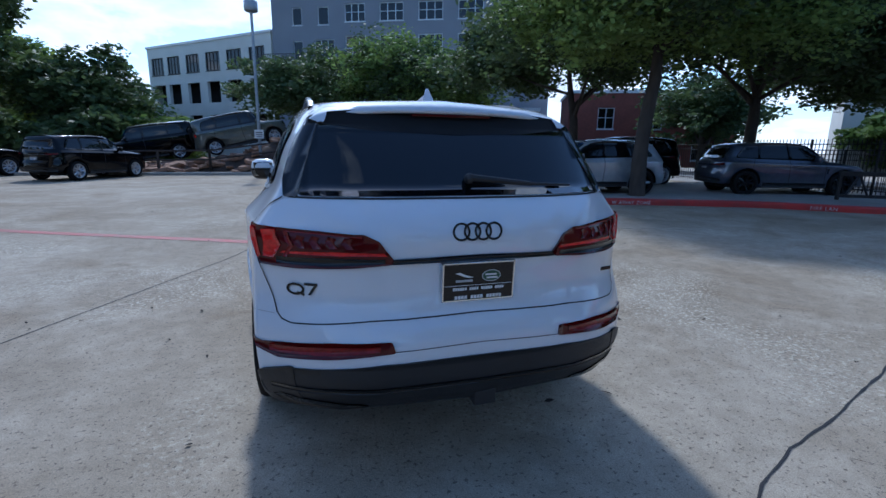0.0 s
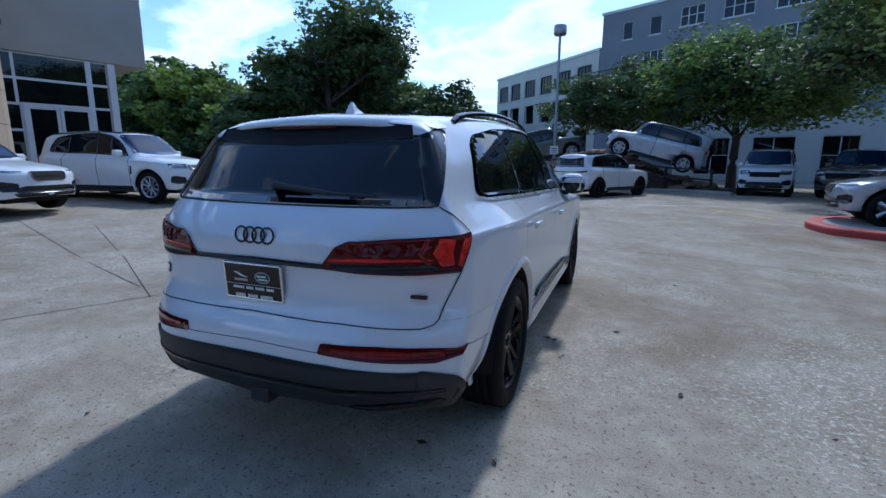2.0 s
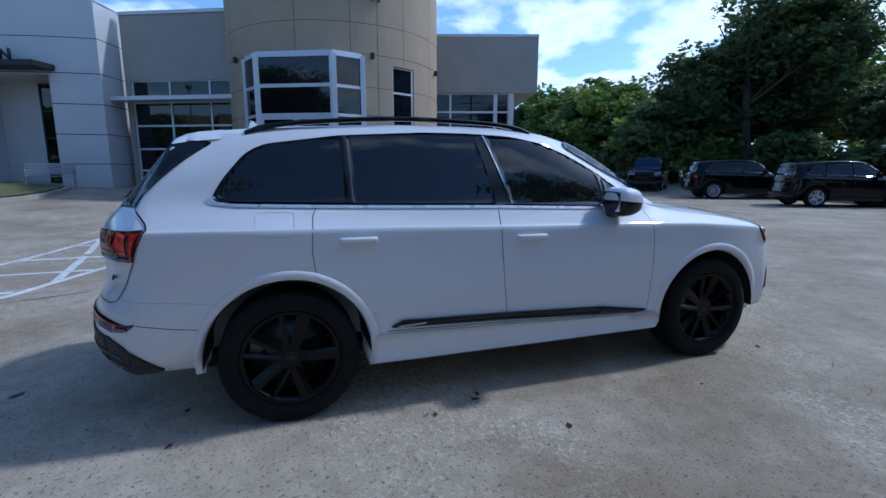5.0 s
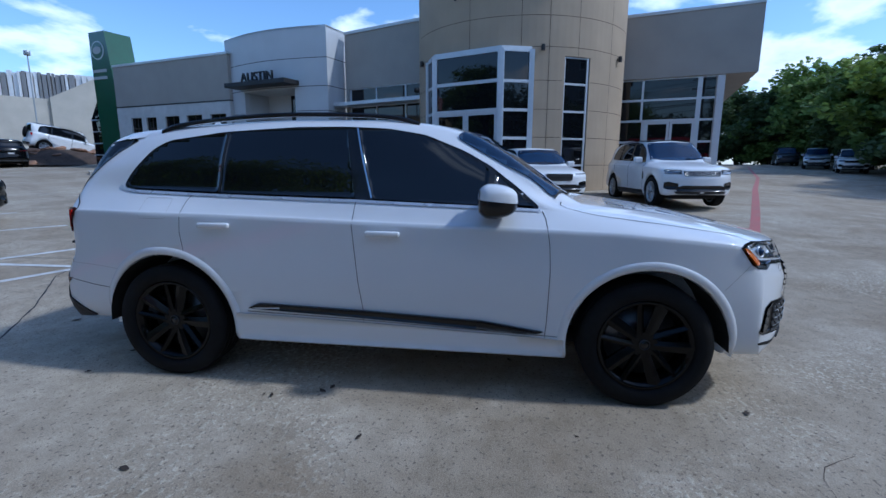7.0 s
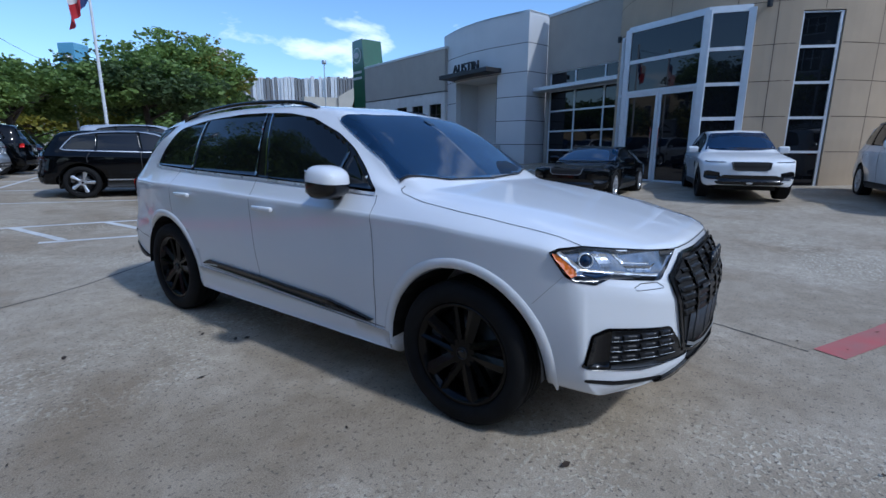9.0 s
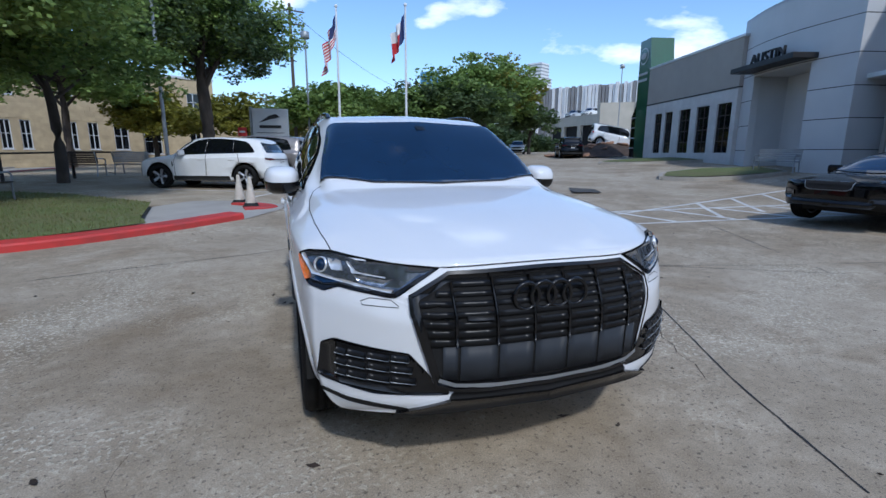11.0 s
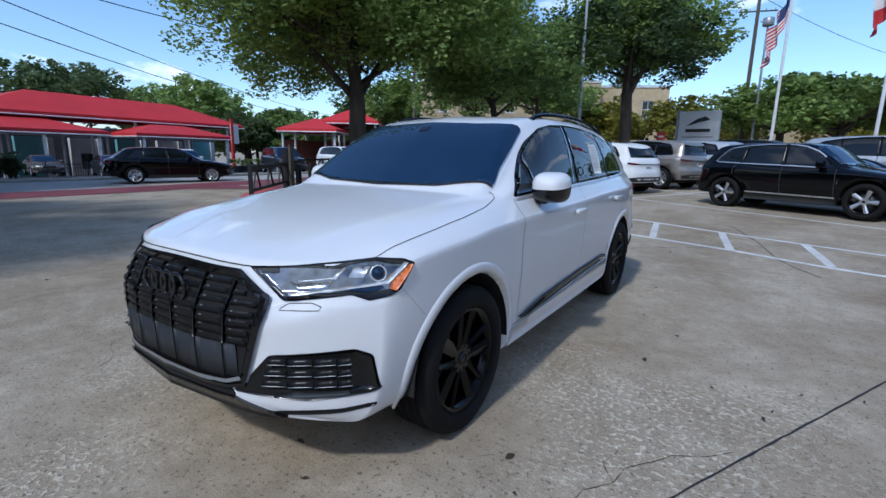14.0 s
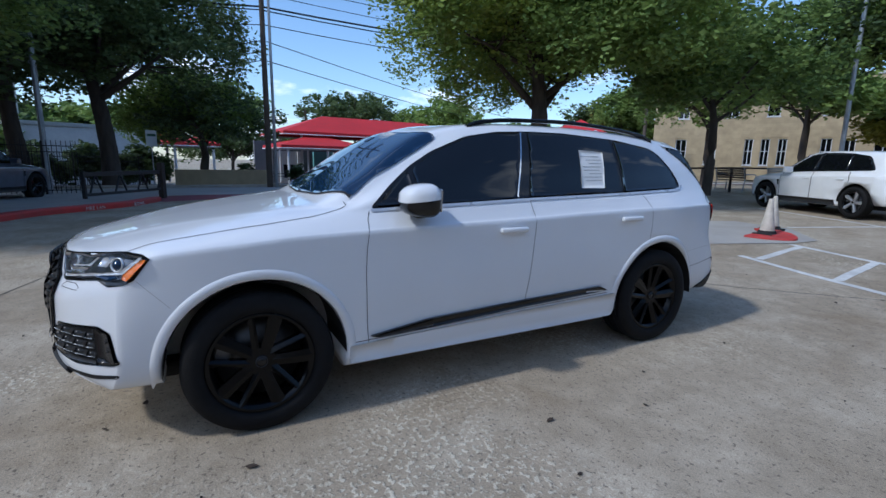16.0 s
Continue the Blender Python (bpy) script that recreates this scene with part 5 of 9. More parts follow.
def showroom():
    st = dict(kind="structure")
    base = 0.2
    # tan drum: a ring of wall segments, open at the entrance bay and the tall window
    bm = bmesh.new()
    segs = 60
    for i in range(segs):
        a0, a1 = -105 + 210 * i / segs, -105 + 210 * (i + 1) / segs
        mid = (a0 + a1) / 2
        p, q = at_angle(a1), at_angle(a0)
        wall_len = (q - p).length
        ops = []
        if -54.5 < mid < 5.2:
            ops = [(0, wall_len, base, 5.28)]
        elif 20.8 < mid < 34.8:
            ops = [(0, wall_len, base, 5.12)]
        wall_piece(bm, p, q, base, 8.35, .35, ops)
    bmesh.ops.remove_doubles(bm, verts=bm.verts[:], dist=.003)
    solid("wall_drum", bm, "stucco_tan", "curved tan stucco entrance drum of the showroom", "wall", **st)
    # grooves in the stucco
    g = thing("trim_drum", "thin recessed joints in the tan stucco drum", "trim", **st)
    for z in (1.35, 2.33, 3.30, 4.28, 5.40, 6.42):
        for a, b in ((-100, -55.5), (6, 20), (35.5, 100)) if z < 5.3 else ((-100, 100),):
            bm = bmesh.new()
            n = max(2, int((b - a) / 4))
            for i in range(n):
                p, q = at_angle(a + (b - a) * i / n, DRUM_R + .003), at_angle(a + (b - a) * (i + 1) / n, DRUM_R + .003)
                bm.faces.new([bm.verts.new((p.x, p.y, z)), bm.verts.new((q.x, q.y, z)), bm.verts.new((q.x, q.y, z + .018)), bm.verts.new((p.x, p.y, z + .018))])
            part("joint", bm, "mulch", g)
    for a, z0 in ((13, .3), (27.8, 5.15), (50, .3), (-25, 5.4), (-70, .3), (0, 5.4)):
        p, q = at_angle(a, DRUM_R + .003), at_angle(a + .22, DRUM_R + .003)
        bm = bmesh.new()
        bm.faces.new([bm.verts.new((p.x, p.y, z0)), bm.verts.new((q.x, q.y, z0)), bm.verts.new((q.x, q.y, 8.3)), bm.verts.new((p.x, p.y, 8.3))])
        part("joint", bm, "mulch", g)
    solid("ceiling_drum", add_prism(bmesh.new(), [tuple(at_angle(360 * i / 48, DRUM_R - .1)) for i in range(48)], 8.30, 8.45), "coping", "flat roof of the drum", "roof", **st)
    # entrance bay: three glazed faces
    P1, P2, P3, P4 = at_angle(-55, 4.36), at_angle(-42, 4.72), at_angle(-8, 4.72), at_angle(5.2, 4.36)
    m, L = frame_between(P2, P1)
    glazing("window_1", "tall white-framed entrance glazing in tinted glass", m, 0, L, base, 5.26, [], [1.35, 2.30, 3.27, 4.24], 0.0, .10)
    m, L = frame_between(P4, P3)
    glazing("window_2", "tall white-framed entrance glazing in tinted glass", m, 0, L, base, 5.26, [], [1.35, 2.30, 3.27, 4.24], 0.0, .10)
    m, L = frame_between(P3, P2)
    glazing("window_3", "wide white-framed glazing above the showroom doors", m, 0, L, 3.27, 5.26, [], [4.26], 0.0, .12)
    double_door("door_1", m, .10, L - .10, base, 3.22)
    bm = bmesh.new()
    for p in (P1, P2, P3, P4):
        add_box(bm, p.x - .09, p.x + .09, p.y - .09, p.y + .09, base, 5.30)
    solid("trim_bay", bm, "alu_white", "white aluminium posts of the glazed bay", "trim", **st)
    solid("trim_bay_head", add_prism(bmesh.new(), [tuple(P1), tuple(P2), tuple(P3), tuple(P4), tuple(at_angle(-25, 4.0))][::-1], 5.26, 5.40), "alu_white", "white cap over the glazed bay", "trim", **st)
    # tall narrow window
    a, b = at_angle(34.6, 4.30), at_angle(20.7, 4.30)
    m, L = frame_between(a, b)
    glazing("window_4", "tall narrow white-framed window in the drum", m, 0, L, base, 5.10, [], [1.35, 2.30, 3.25, 4.20], 0.05, .07)
    # raised letters on the drum
    sign = thing("showroom_letters", "raised dark sign shapes on the tan stucco drum", "sign")
    for i in range(6):
        a = -31 + 8.6 * i
        p = at_angle(a, DRUM_R + .06)
        bm = bmesh.new()
        for x0, x1, z0, z1 in ((-.18, -.12, -.24, .24), (.12, .18, -.24, .24), (-.12, .12, .17, .24), (-.12, .12, -.03, .03)):
            add_box(bm, x0, x1, -.04, .04, z0, z1)
        o = part("raised_shape", bm, "steel_dark", sign)
        o.matrix_local = Matrix.Translation((p.x, p.y, 7.42)) @ pose(0, 0, 0, 0, 0, a + 90)
    for a, z in ((10, 5.36), (-62, 5.36), (58, 5.30)):
        p = at_angle(a, DRUM_R + .10)
        lamp = thing("wall_lamp", "small black cylinder wall lamp on stucco", "lamp", group="wall lamps")
        bm = bmesh.new()
        add_tube(bm, (p.x, p.y, z - .10), (p.x, p.y, z + .10), .07, .07, 12)
        part("lamp_body", bm, "steel_dark", lamp)
        bm = bmesh.new()
        q = at_angle(a, DRUM_R)
        add_tube(bm, (q.x, q.y, z), (p.x, p.y, z), .03, .03, 8)
        part("bracket", bm, "steel_dark", lamp)
    # right wing with its overhanging roof
    A, B = Vector((-19.05, 5.0)), Vector((-17.78, 9.10))
    m, L = frame_between(B, A)
    bm = bmesh.new()
    wall_piece(bm, B, A, 4.98, 7.45, .3)
    solid("wall_wing_right", bm, "stucco_grey", "grey stucco fascia over the glass wing", "wall", **st)
    glazing("window_5", "white-framed glass wall of the showroom wing", m, 0, .72, .3, 4.98, [], [1.4, 2.35, 3.25, 4.12], .02, .09)
    glazing("window_6", "white-framed glass wall of the showroom wing", m, .72, L, 3.25, 4.98, [2.9], [4.12], .02, .09)
    double_door("door_2", m, .80, 2.70, .3, 3.2)
    glazing("window_7", "white-framed glass wall of the showroom wing", m, 2.78, L, .3, 3.25, [], [1.4, 2.35], .02, .09)
    back = B - FACE_N * 9.0
    m2, L2 = frame_between(back, B)
    glazing("window_8", "long glass side wall of the showroom wing", m2, 0, L2, .45, 4.98, [L2 * k / 7 for k in range(1, 7)], [1.5, 2.4, 3.3, 4.15], .02, .09)
    bm = bmesh.new()
    wall_piece(bm, back - FACE_N * 3, back, .3, 5.0, .3)
    add_box(bm, B.x - .16, B.x + .10, B.y - .14, B.y + .14, .2, 4.98)
    solid("wall_wing_side", bm, "panel_white", "pale side wall and corner post of the wing", "wall", **st)
    t1 = B + (B - A).normalized() * 1.25 + FACE_N * .15
    t0 = A + FACE_N * .15 - (B - A).normalized() * .3
    solid("ceiling_wing", add_prism(bmesh.new(), [tuple(t1), tuple(t0), tuple(t0 - FACE_N * 13), tuple(t1 - FACE_N * 13)][::-1], 5.0, 7.52), "stucco_grey", "deep grey overhanging roof slab", "roof", **st)
    solid("trim_coping", add_prism(bmesh.new(), [tuple(t1 + FACE_N * .04), tuple(t0 + FACE_N * .04), tuple(t0 - FACE_N * 13), tuple(t1 - FACE_N * 13 + FACE_U * -.04)][::-1], 7.52, 7.64), "coping", "metal roof edge", "trim", **st)
    # recessed wall between drum and white block
    R0, R1 = Vector((-17.7, -2.6)), Vector((-19.95, -7.5))
    m, L = frame_between(R0, R1)
    bm = bmesh.new()
    wall_piece(bm, R0, R1, .3, 7.55, .35, [(.15, L - .2, .45, 5.0)])
    solid("wall_recess", bm, "stucco_grey", "grey stucco wall with a tall window wall", "wall", **st)
    glazing("window_9", "white-framed clerestory window with sky reflections", m, .15, L - .2, 4.30, 5.0, [1.75, 3.5], [], .12, .08)
    glazing("window_10", "tall gridded window wall in dark glass", m, .15, L - .2, .45, 4.14, [1.75, 3.5], [1.35, 2.25, 3.2], .12, .08)
    solid("trim_ledge", box(0, L + .9, -.1, .75, 4.14, 4.30, m=m), "alu_white", "projecting white metal ledge over the windows", "trim", **st)
    solid("trim_recess_coping", box(-.2, L, -.4, .06, 7.55, 7.68, m=m), "coping", "metal roof edge", "trim", **st)
    # white bowed block with the canopy
    bow = []
    E0, E1 = Vector((-18.92, -8.05)), Vector((-21.15, -14.6))
    n = 16
    nn = Vector((0.947, -0.322))
    for i in range(n + 1):
        t = i / n
        bow.append(E0 + (E1 - E0) * t + nn * (.55 * math.sin(math.pi * t)))
    bm = bmesh.new()
    span = (E1 - E0).length
    for i in range(n):
        mid = (i + .5) / n
        wl = (bow[i + 1] - bow[i]).length
        wall_piece(bm, bow[i], bow[i + 1], .5, 7.78, .3, [(0, wl, .5, 4.98)] if .26 < mid < .72 else [])
    add_box(bm, 0, 1.6, -.3, 0, .5, 7.78, m=frame_between(E0 - FACE_N * 1.6, E0)[0])
    bmesh.ops.remove_doubles(bm, verts=bm.verts[:], dist=.003)
    solid("wall_block", bm, "panel_white", "white panelled bowed block of the showroom", "wall", **st)
    j = thing("trim_block_joints", "dark joints between white wall panels", "trim", **st)
    for z in (1.6, 2.75, 3.9, 5.05, 6.35):
        bm = bmesh.new()
        for i in range(n):
            if z < 4.98 and .26 < (i + .5) / n < .72:
                continue
            p, q = bow[i] + nn * .003, bow[i + 1] + nn * .003
            bm.faces.new([bm.verts.new((p.x, p.y, z)), bm.verts.new((q.x, q.y, z)), bm.verts.new((q.x, q.y, z + .03)), bm.verts.new((p.x, p.y, z + .03))])
        r0, r1 = E0 - FACE_N * 1.6 + FACE_U * -.003, E0 + FACE_U * -.003
        bm.faces.new([bm.verts.new((r0.x, r0.y, z)), bm.verts.new((r1.x, r1.y, z)), bm.verts.new((r1.x, r1.y, z + .03)), bm.verts.new((r0.x, r0.y, z + .03))])
        part("joint", bm, "steel_dark", j)
    solid("ceiling_block", add_prism(bmesh.new(), [tuple(p) for p in bow] + [tuple(E1 - FACE_N * 3), tuple(E0 - FACE_N * 3)], 7.70, 7.80), "coping", "roof of the white block", "roof", **st)
    # portal recess
    pa, pb = bow[4], bow[12]
    m, L = frame_between(pa, pb)
    bm = bmesh.new()
    add_box(bm, 0, L, -1.75, -1.6, .4, 5.0, m=m)
    add_box(bm, -.25, 0, -1.7, -.15, .4, 5.0, m=m)
    add_box(bm, L, L + .25, -1.7, -.15, .4, 5.0, m=m)
    add_box(bm, -.2, L + .2, -1.7, -.15, 4.98, 5.1, m=m)
    solid("wall_portal", bm, "panel_white", "white reveal of the entrance portal", "wall", **st)
    glazing("window_11", "dark glazed doors deep in the portal", m, .2, 1.7, .5, 4.9, [.95], [1.6, 2.7, 3.8], 1.52, .07, "steel_dark")
    can = solid("entrance_canopy", box(-.25, L + .35, -.3, .95, 5.12, 5.34, bevel=.02, m=m), "steel_dark", "flat dark metal canopy over the white portal", "canopy")
    sign = thing("canopy_letters", "dark metal letters standing on the canopy", "sign")
    text_part("AUSTIN", .62, "steel_dark", sign, m @ pose(L / 2 + .3, .45, 5.60, 90, 0, 180), "lettering", .05, spacing=1.05)
    # left wing in white brick below, stucco above
    W0, W1 = Vector((-20.65, -14.20)), Vector((-23.20, -23.25))
    m, L = frame_between(W0, W1)
    wins = [(.35, 1.55), (2.2, 3.4), (4.0, 5.2), (5.95, 6.85), (7.25, 8.2)]
    bm = bmesh.new()
    wall_piece(bm, W0, W1, .5, 4.66, .3, [(a, b, 1.5, 4.02) for a, b in wins])
    solid("wall_left_low", bm, "brick_white", "white painted brick wall with tall windows", "wall", **st)
    bm = bmesh.new()
    wall_piece(bm, W0, W1, 4.72, 7.02, .3)
    solid("wall_left_high", bm, "stucco_grey", "grey stucco upper wall", "wall", **st)
    solid("trim_band", box(0, L, -.3, .03, 4.66, 4.72, m=m), "steel_dark", "dark metal band between brick and stucco", "trim", **st)
    solid("trim_left_coping", box(-.1, L, -.4, .05, 7.02, 7.14, m=m), "coping", "metal roof edge", "trim", **st)
    solid("ceiling_left", box(0, L, -9, -.3, 6.9, 7.0, m=m), "coping", "flat roof of the left wing", "roof", **st)
    for i, (a, b) in enumerate(wins):
        glazing("window_%d" % (12 + i), "tall window with dark bars in white brick", m, a, b, 1.5, 4.02, [(a + b) / 2], [2.1, 2.75, 3.4], .14, .05, "wood_rail")
    # courses of brick, proud of the wall
    bricks = bmesh.new()
    rnd = random.Random(4)
    for k in range(20):
        z = .55 + .205 * k
        u = -.2 if k % 2 else 0
        while u < L - .1:
            a, b = max(u, 0), min(u + .40, L)
            if b - a > .08 and not any(a < w1 + .02 and b > w0 - .02 and 1.3 < z < 4.02 for w0, w1 in wins):
                add_box(bricks, a + .006, b - .006, -.002, .007 + rnd.uniform(0, .004), z, z + .195, m=m)
            u += .41
    tagged(part("brickwork", bricks, "brick_white", bpy.data.objects["wall_left_low"]), kind="stuff")
    # green sign tower at the end
    T = Vector((-24.6, -24.6))
    m = Matrix(((FACE_U.x, FACE_N.x, 0, T.x), (FACE_U.y, FACE_N.y, 0, T.y), (0, 0, 1, 0), (0, 0, 0, 1)))
    tw = thing("sign_tower", "tall dark green sign tower with a round badge", "sign tower", m)
    bm = bmesh.new()
    pts = [(-1.3, .5), (.75, .5), (.95, 6.2), (.95, 9.35), (-.55, 9.35), (-1.05, 6.0)]
    lo = [bm.verts.new((u, .55, z)) for u, z in pts]
    hi = [bm.verts.new((u, -1.1, z)) for u, z in pts]
    bm.faces.new(lo); bm.faces.new(hi[::-1])
    for i in range(6):
        bm.faces.new((lo[i], lo[(i + 1) % 6], hi[(i + 1) % 6], hi[i]))
    part("tower_body", bm, "green_tower", tw)
    for r, y, mt in ((.62, .58, "sign_white"), (.54, .60, "green_tower"), (.40, .62, "grey_print")):
        bm = bmesh.new()
        bm.faces.new([bm.verts.new((.2 + r * math.cos(2 * math.pi * i / 28), y, 8.25 + r * (.9 if r > .45 else .55) * math.sin(2 * math.pi * i / 28))) for i in range(28)])
        part("badge_disc", bm, mt, tw)
    for k in range(2):
        part("sign_bar", box(-.45, .85, .56, .60, 6.95 - .42 * k, 7.12 - .42 * k), "grey_print", tw)
    bm = bmesh.new()
    lo = [bm.verts.new((u, .2, z)) for u, z in ((.75, .6), (2.3, .6), (2.3, 4.2), (.95, 6.0))]
    hi = [bm.verts.new((v.co.x, -.8, v.co.z)) for v in lo]
    bm.faces.new(lo); bm.faces.new(hi[::-1])
    for i in range(4):
        bm.faces.new((lo[i], lo[(i + 1) % 4], hi[(i + 1) % 4], hi[i]))
    part("stair_glass", bm, "glass_dark", tw, "sloping dark glass beside the tower")
    for k in range(5):
        part("stair_bar", box(.78, 2.3, .20, .25, 1.1 + .75 * k, 1.16 + .75 * k), "alu_white", tw)
    # plain added back and core so that no daylight shows through, coloured dim
    solid("wall_added_core", add_prism(bmesh.new(), [(-20.6, 4.0), (-21.2, 9.2), (-27.5, 11.0), (-33, 10), (-33, -22), (-25.5, -23), (-23.0, -14.5), (-21.8, -7.6), (-20.2, -3.0)], .2, 6.9), "interior_dim", "added core behind the glass, coloured dark as unlit rooms", "wall", **st)


def double_door(name, m, a, b, z0, z1):
    d = new(name)
    d.matrix_world = m
    tagged(d, "pair of white-framed glass showroom doors, closed", "door", kind="structure")
    mid = (a + b) / 2
    bm = bmesh.new()
    add_box(bm, a - .10, a, -.06, .07, z0, z1 + .1)
    add_box(bm, b, b + .10, -.06, .07, z0, z1 + .1)
    add_box(bm, a, b, -.06, .07, z1, z1 + .10)
    part("door_frame", bm, "alu_white", d)
    for s, (p, q) in ((-1, (a, mid - .01)), (1, (mid + .01, b))):
        leaf = part("door_leaf", box(p + .10, q - .10, -.012, .012, z0 + .22, z1 - .10), "glass_dark", d)
        bm = bmesh.new()
        add_box(bm, p, p + .10, -.035, .045, z0, z1)
        add_box(bm, q - .10, q, -.035, .045, z0, z1)
        add_box(bm, p + .10, q - .10, -.035, .045, z0, z0 + .22)
        add_box(bm, p + .10, q - .10, -.035, .045, z1 - .10, z1)
        part("leaf_frame", bm, "alu_white", leaf)
        x = q - .14 if s < 0 else p + .14
        part("pull_bar", tube((x, .09, z0 + .9), (x, .09, z0 + 1.9), .016, n=8), "chrome", leaf)


showroom()


# ------------------------------------------------------------- the other cars
PLAIN = {}


def plain_kit():
    """Panels shared by all the other cars, on the base skin."""
    k = PLAIN
    s = dict(step=.09, off=.012)
    k["side"] = [(ax, skin_patch(SIDE_GLASS, ax, **s)) for ax in ("x+", "x-")]
    k["pillars"] = [(ax, skin_patch(p, ax, .022, .1)) for ax in ("x+", "x-") for p in
                    ([(-.15, 1.19), (-.24, 1.19), (-.29, 1.637), (-.20, 1.637)], [(-1.14, 1.21), (-1.20, 1.21), (-1.18, 1.605), (-1.12, 1.605)])]
    k["windscreen"] = skin_patch(WINDSCREEN, "z+", .014, .1)
    k["rear_glass"] = skin_patch(REAR_GLASS, "y-", .014, .1)
    k["roof"] = skin_patch(rounded([(-.60, .30), (0, .24), (.60, .30), (.66, -.2), (.66, -1.2), (.60, -1.85), (-.60, -1.85), (-.66, -1.2), (-.66, -.2)], .1), "z+", .022, .12)
    for sx, nm in ((1, "r"), (-1, "l")):
        m = (lambda p: p) if sx > 0 else flip
        k["tail_slim_" + nm] = skin_patch(m([(.46, 1.01), (.46, 1.035), (.70, 1.06), (.845, 1.085), (.855, 1.03), (.70, 1.0)]), "y-", .018, .06)
        k["tail_tall_" + nm] = skin_patch(m([(.74, .95), (.73, 1.09), (.845, 1.095), (.865, .95)]), "y-", .018, .06)
        k["head_slim_" + nm] = skin_patch(m([(.48, .885), (.50, .925), (.70, .948), (.87, .960), (.885, .92), (.80, .888), (.62, .872)]), "y+", .018, .06)
        k["head_box_" + nm] = skin_patch(m([(.52, .845), (.52, .945), (.80, .955), (.875, .950), (.87, .86), (.78, .845)]), "y+", .022, .06)
        k["head_strip_" + nm] = skin_patch(m([(.55, .905), (.56, .92), (.80, .94), (.80, .925)]), "y+", .024, .06)
        k["intake_" + nm] = skin_patch(m([(.58, .47), (.60, .62), (.80, .66), (.88, .64), (.89, .50), (.80, .46)]), "y+", .014, .07)
        ax = "x+" if sx > 0 else "x-"
        k["bright_" + nm] = skin_line([(.62, 1.375), (.44, 1.490), (.17, 1.590), (-.07, 1.630), (-.31, 1.642), (-.64, 1.644), (-1.17, 1.616), (-1.58, 1.562), (-1.69, 1.508), (-1.81, 1.36), (-1.868, 1.255), (-1.77, 1.228), (-1.17, 1.208), (-.23, 1.186), (.6, 1.158)], ax, .024, .016)
        k["bright_sill_" + nm] = skin_line([(-.98, .43), (1.0, .41)], ax, .032, .022)
        k["sill_" + nm] = skin_patch([(-1.02, .27), (-1.0, .40), (1.0, .40), (1.02, .27)], "x+" if sx > 0 else "x-", .018, .2)
        k["vent_" + nm] = skin_patch([(.99, .70), (1.0, .90), (1.03, .90), (1.02, .70)], "x+" if sx > 0 else "x-", .018, .1)
        k["seam_" + nm] = skin_line([(-.205, 1.19), (-.21, .8), (-.18, .35)], "x+" if sx > 0 else "x-", .018, .004)
        k["seam2_" + nm] = skin_line([(.925, 1.135), (.945, .8), (.95, .35)], "x+" if sx > 0 else "x-", .018, .004)
        k["seam3_" + nm] = skin_line([(-1.28, 1.2), (-1.35, 1.05), (-1.34, .88)], "x+" if sx > 0 else "x-", .018, .004)
    k["grille_jag"] = skin_patch(rounded([(-.36, .70), (-.40, .86), (-.33, .92), (.33, .92), (.40, .86), (.36, .70), (.30, .665), (-.30, .665)], .04), "y+", .018, .07)
    k["rim_jag"] = skin_line([(-.36, .70), (-.40, .86), (-.33, .92), (.33, .92), (.40, .86), (.36, .70), (.30, .665), (-.30, .665), (-.36, .70), (-.40, .86)], "y+", .014, .024)
    for i in range(4):
        k["mesh_rr%d" % i] = skin_patch([(-.455, .812 + .026 * i), (-.455, .819 + .026 * i), (.455, .819 + .026 * i), (.455, .812 + .026 * i)], "y+", .022, .1)
    k["grille_rr"] = skin_patch(rounded([(-.46, .80), (-.48, .915), (.48, .915), (.46, .80)], .015), "y+", .018, .07)
    k["grille_wide"] = skin_patch(rounded([(-.50, .76), (-.52, .91), (.52, .91), (.50, .76)], .02), "y+", .018, .07)
    k["lower_front"] = skin_patch(rounded([(-.62, .43), (-.66, .51), (-.5, .57), (.5, .57), (.66, .51), (.62, .43)], .03), "y+", .014, .08)
    k["skid_front"] = skin_patch(rounded([(-.62, .372), (-.68, .425), (.68, .425), (.62, .372)], .01), "y+", .022, .08)
    k["lower_rear"] = skin_patch(rounded([(-.82, .385), (-.85, .50), (-.5, .53), (.5, .53), (.85, .50), (.82, .385)], .03), "y-", .014, .08)
    k["plate_rear"] = skin_patch([(-.15, .80), (-.15, .93), (.15, .93), (.15, .80)], "y-", .024, .1)
    k["plate_front"] = skin_patch([(-.15, .56), (-.15, .66), (.15, .66), (.15, .56)], "y+", .026, .1)
    k["strip_rear"] = skin_patch([(-.46, 1.012), (-.46, 1.03), (.46, 1.03), (.46, 1.012)], "y-", .017, .1)


plain_kit()


def car_spec(front, rear, wb, height, belt, bonnet, wide, wheel, header=0.30, tuck=0.0, back=0.0, bump_z=1.0):
    h = wb / 2
    k = wheel / .379
    return dict(ymap=([-2.60, -2.0, -1.0, .30, 1.0, 2.0, 2.48], [-rear, -h - .5 * k, -h + .5 * k, header, h - .5 * k, h + .5 * k, front]),
                zmap=([0, .375, .83, .96, 1.12, 1.22, 1.65, 1.72], [0, .99 * wheel, .99 * wheel + .455 * k, bonnet - .15, bonnet, belt, height - .06, height]),
                wide=wide, tuck=tuck, back=back, hub=h, wheel=wheel)


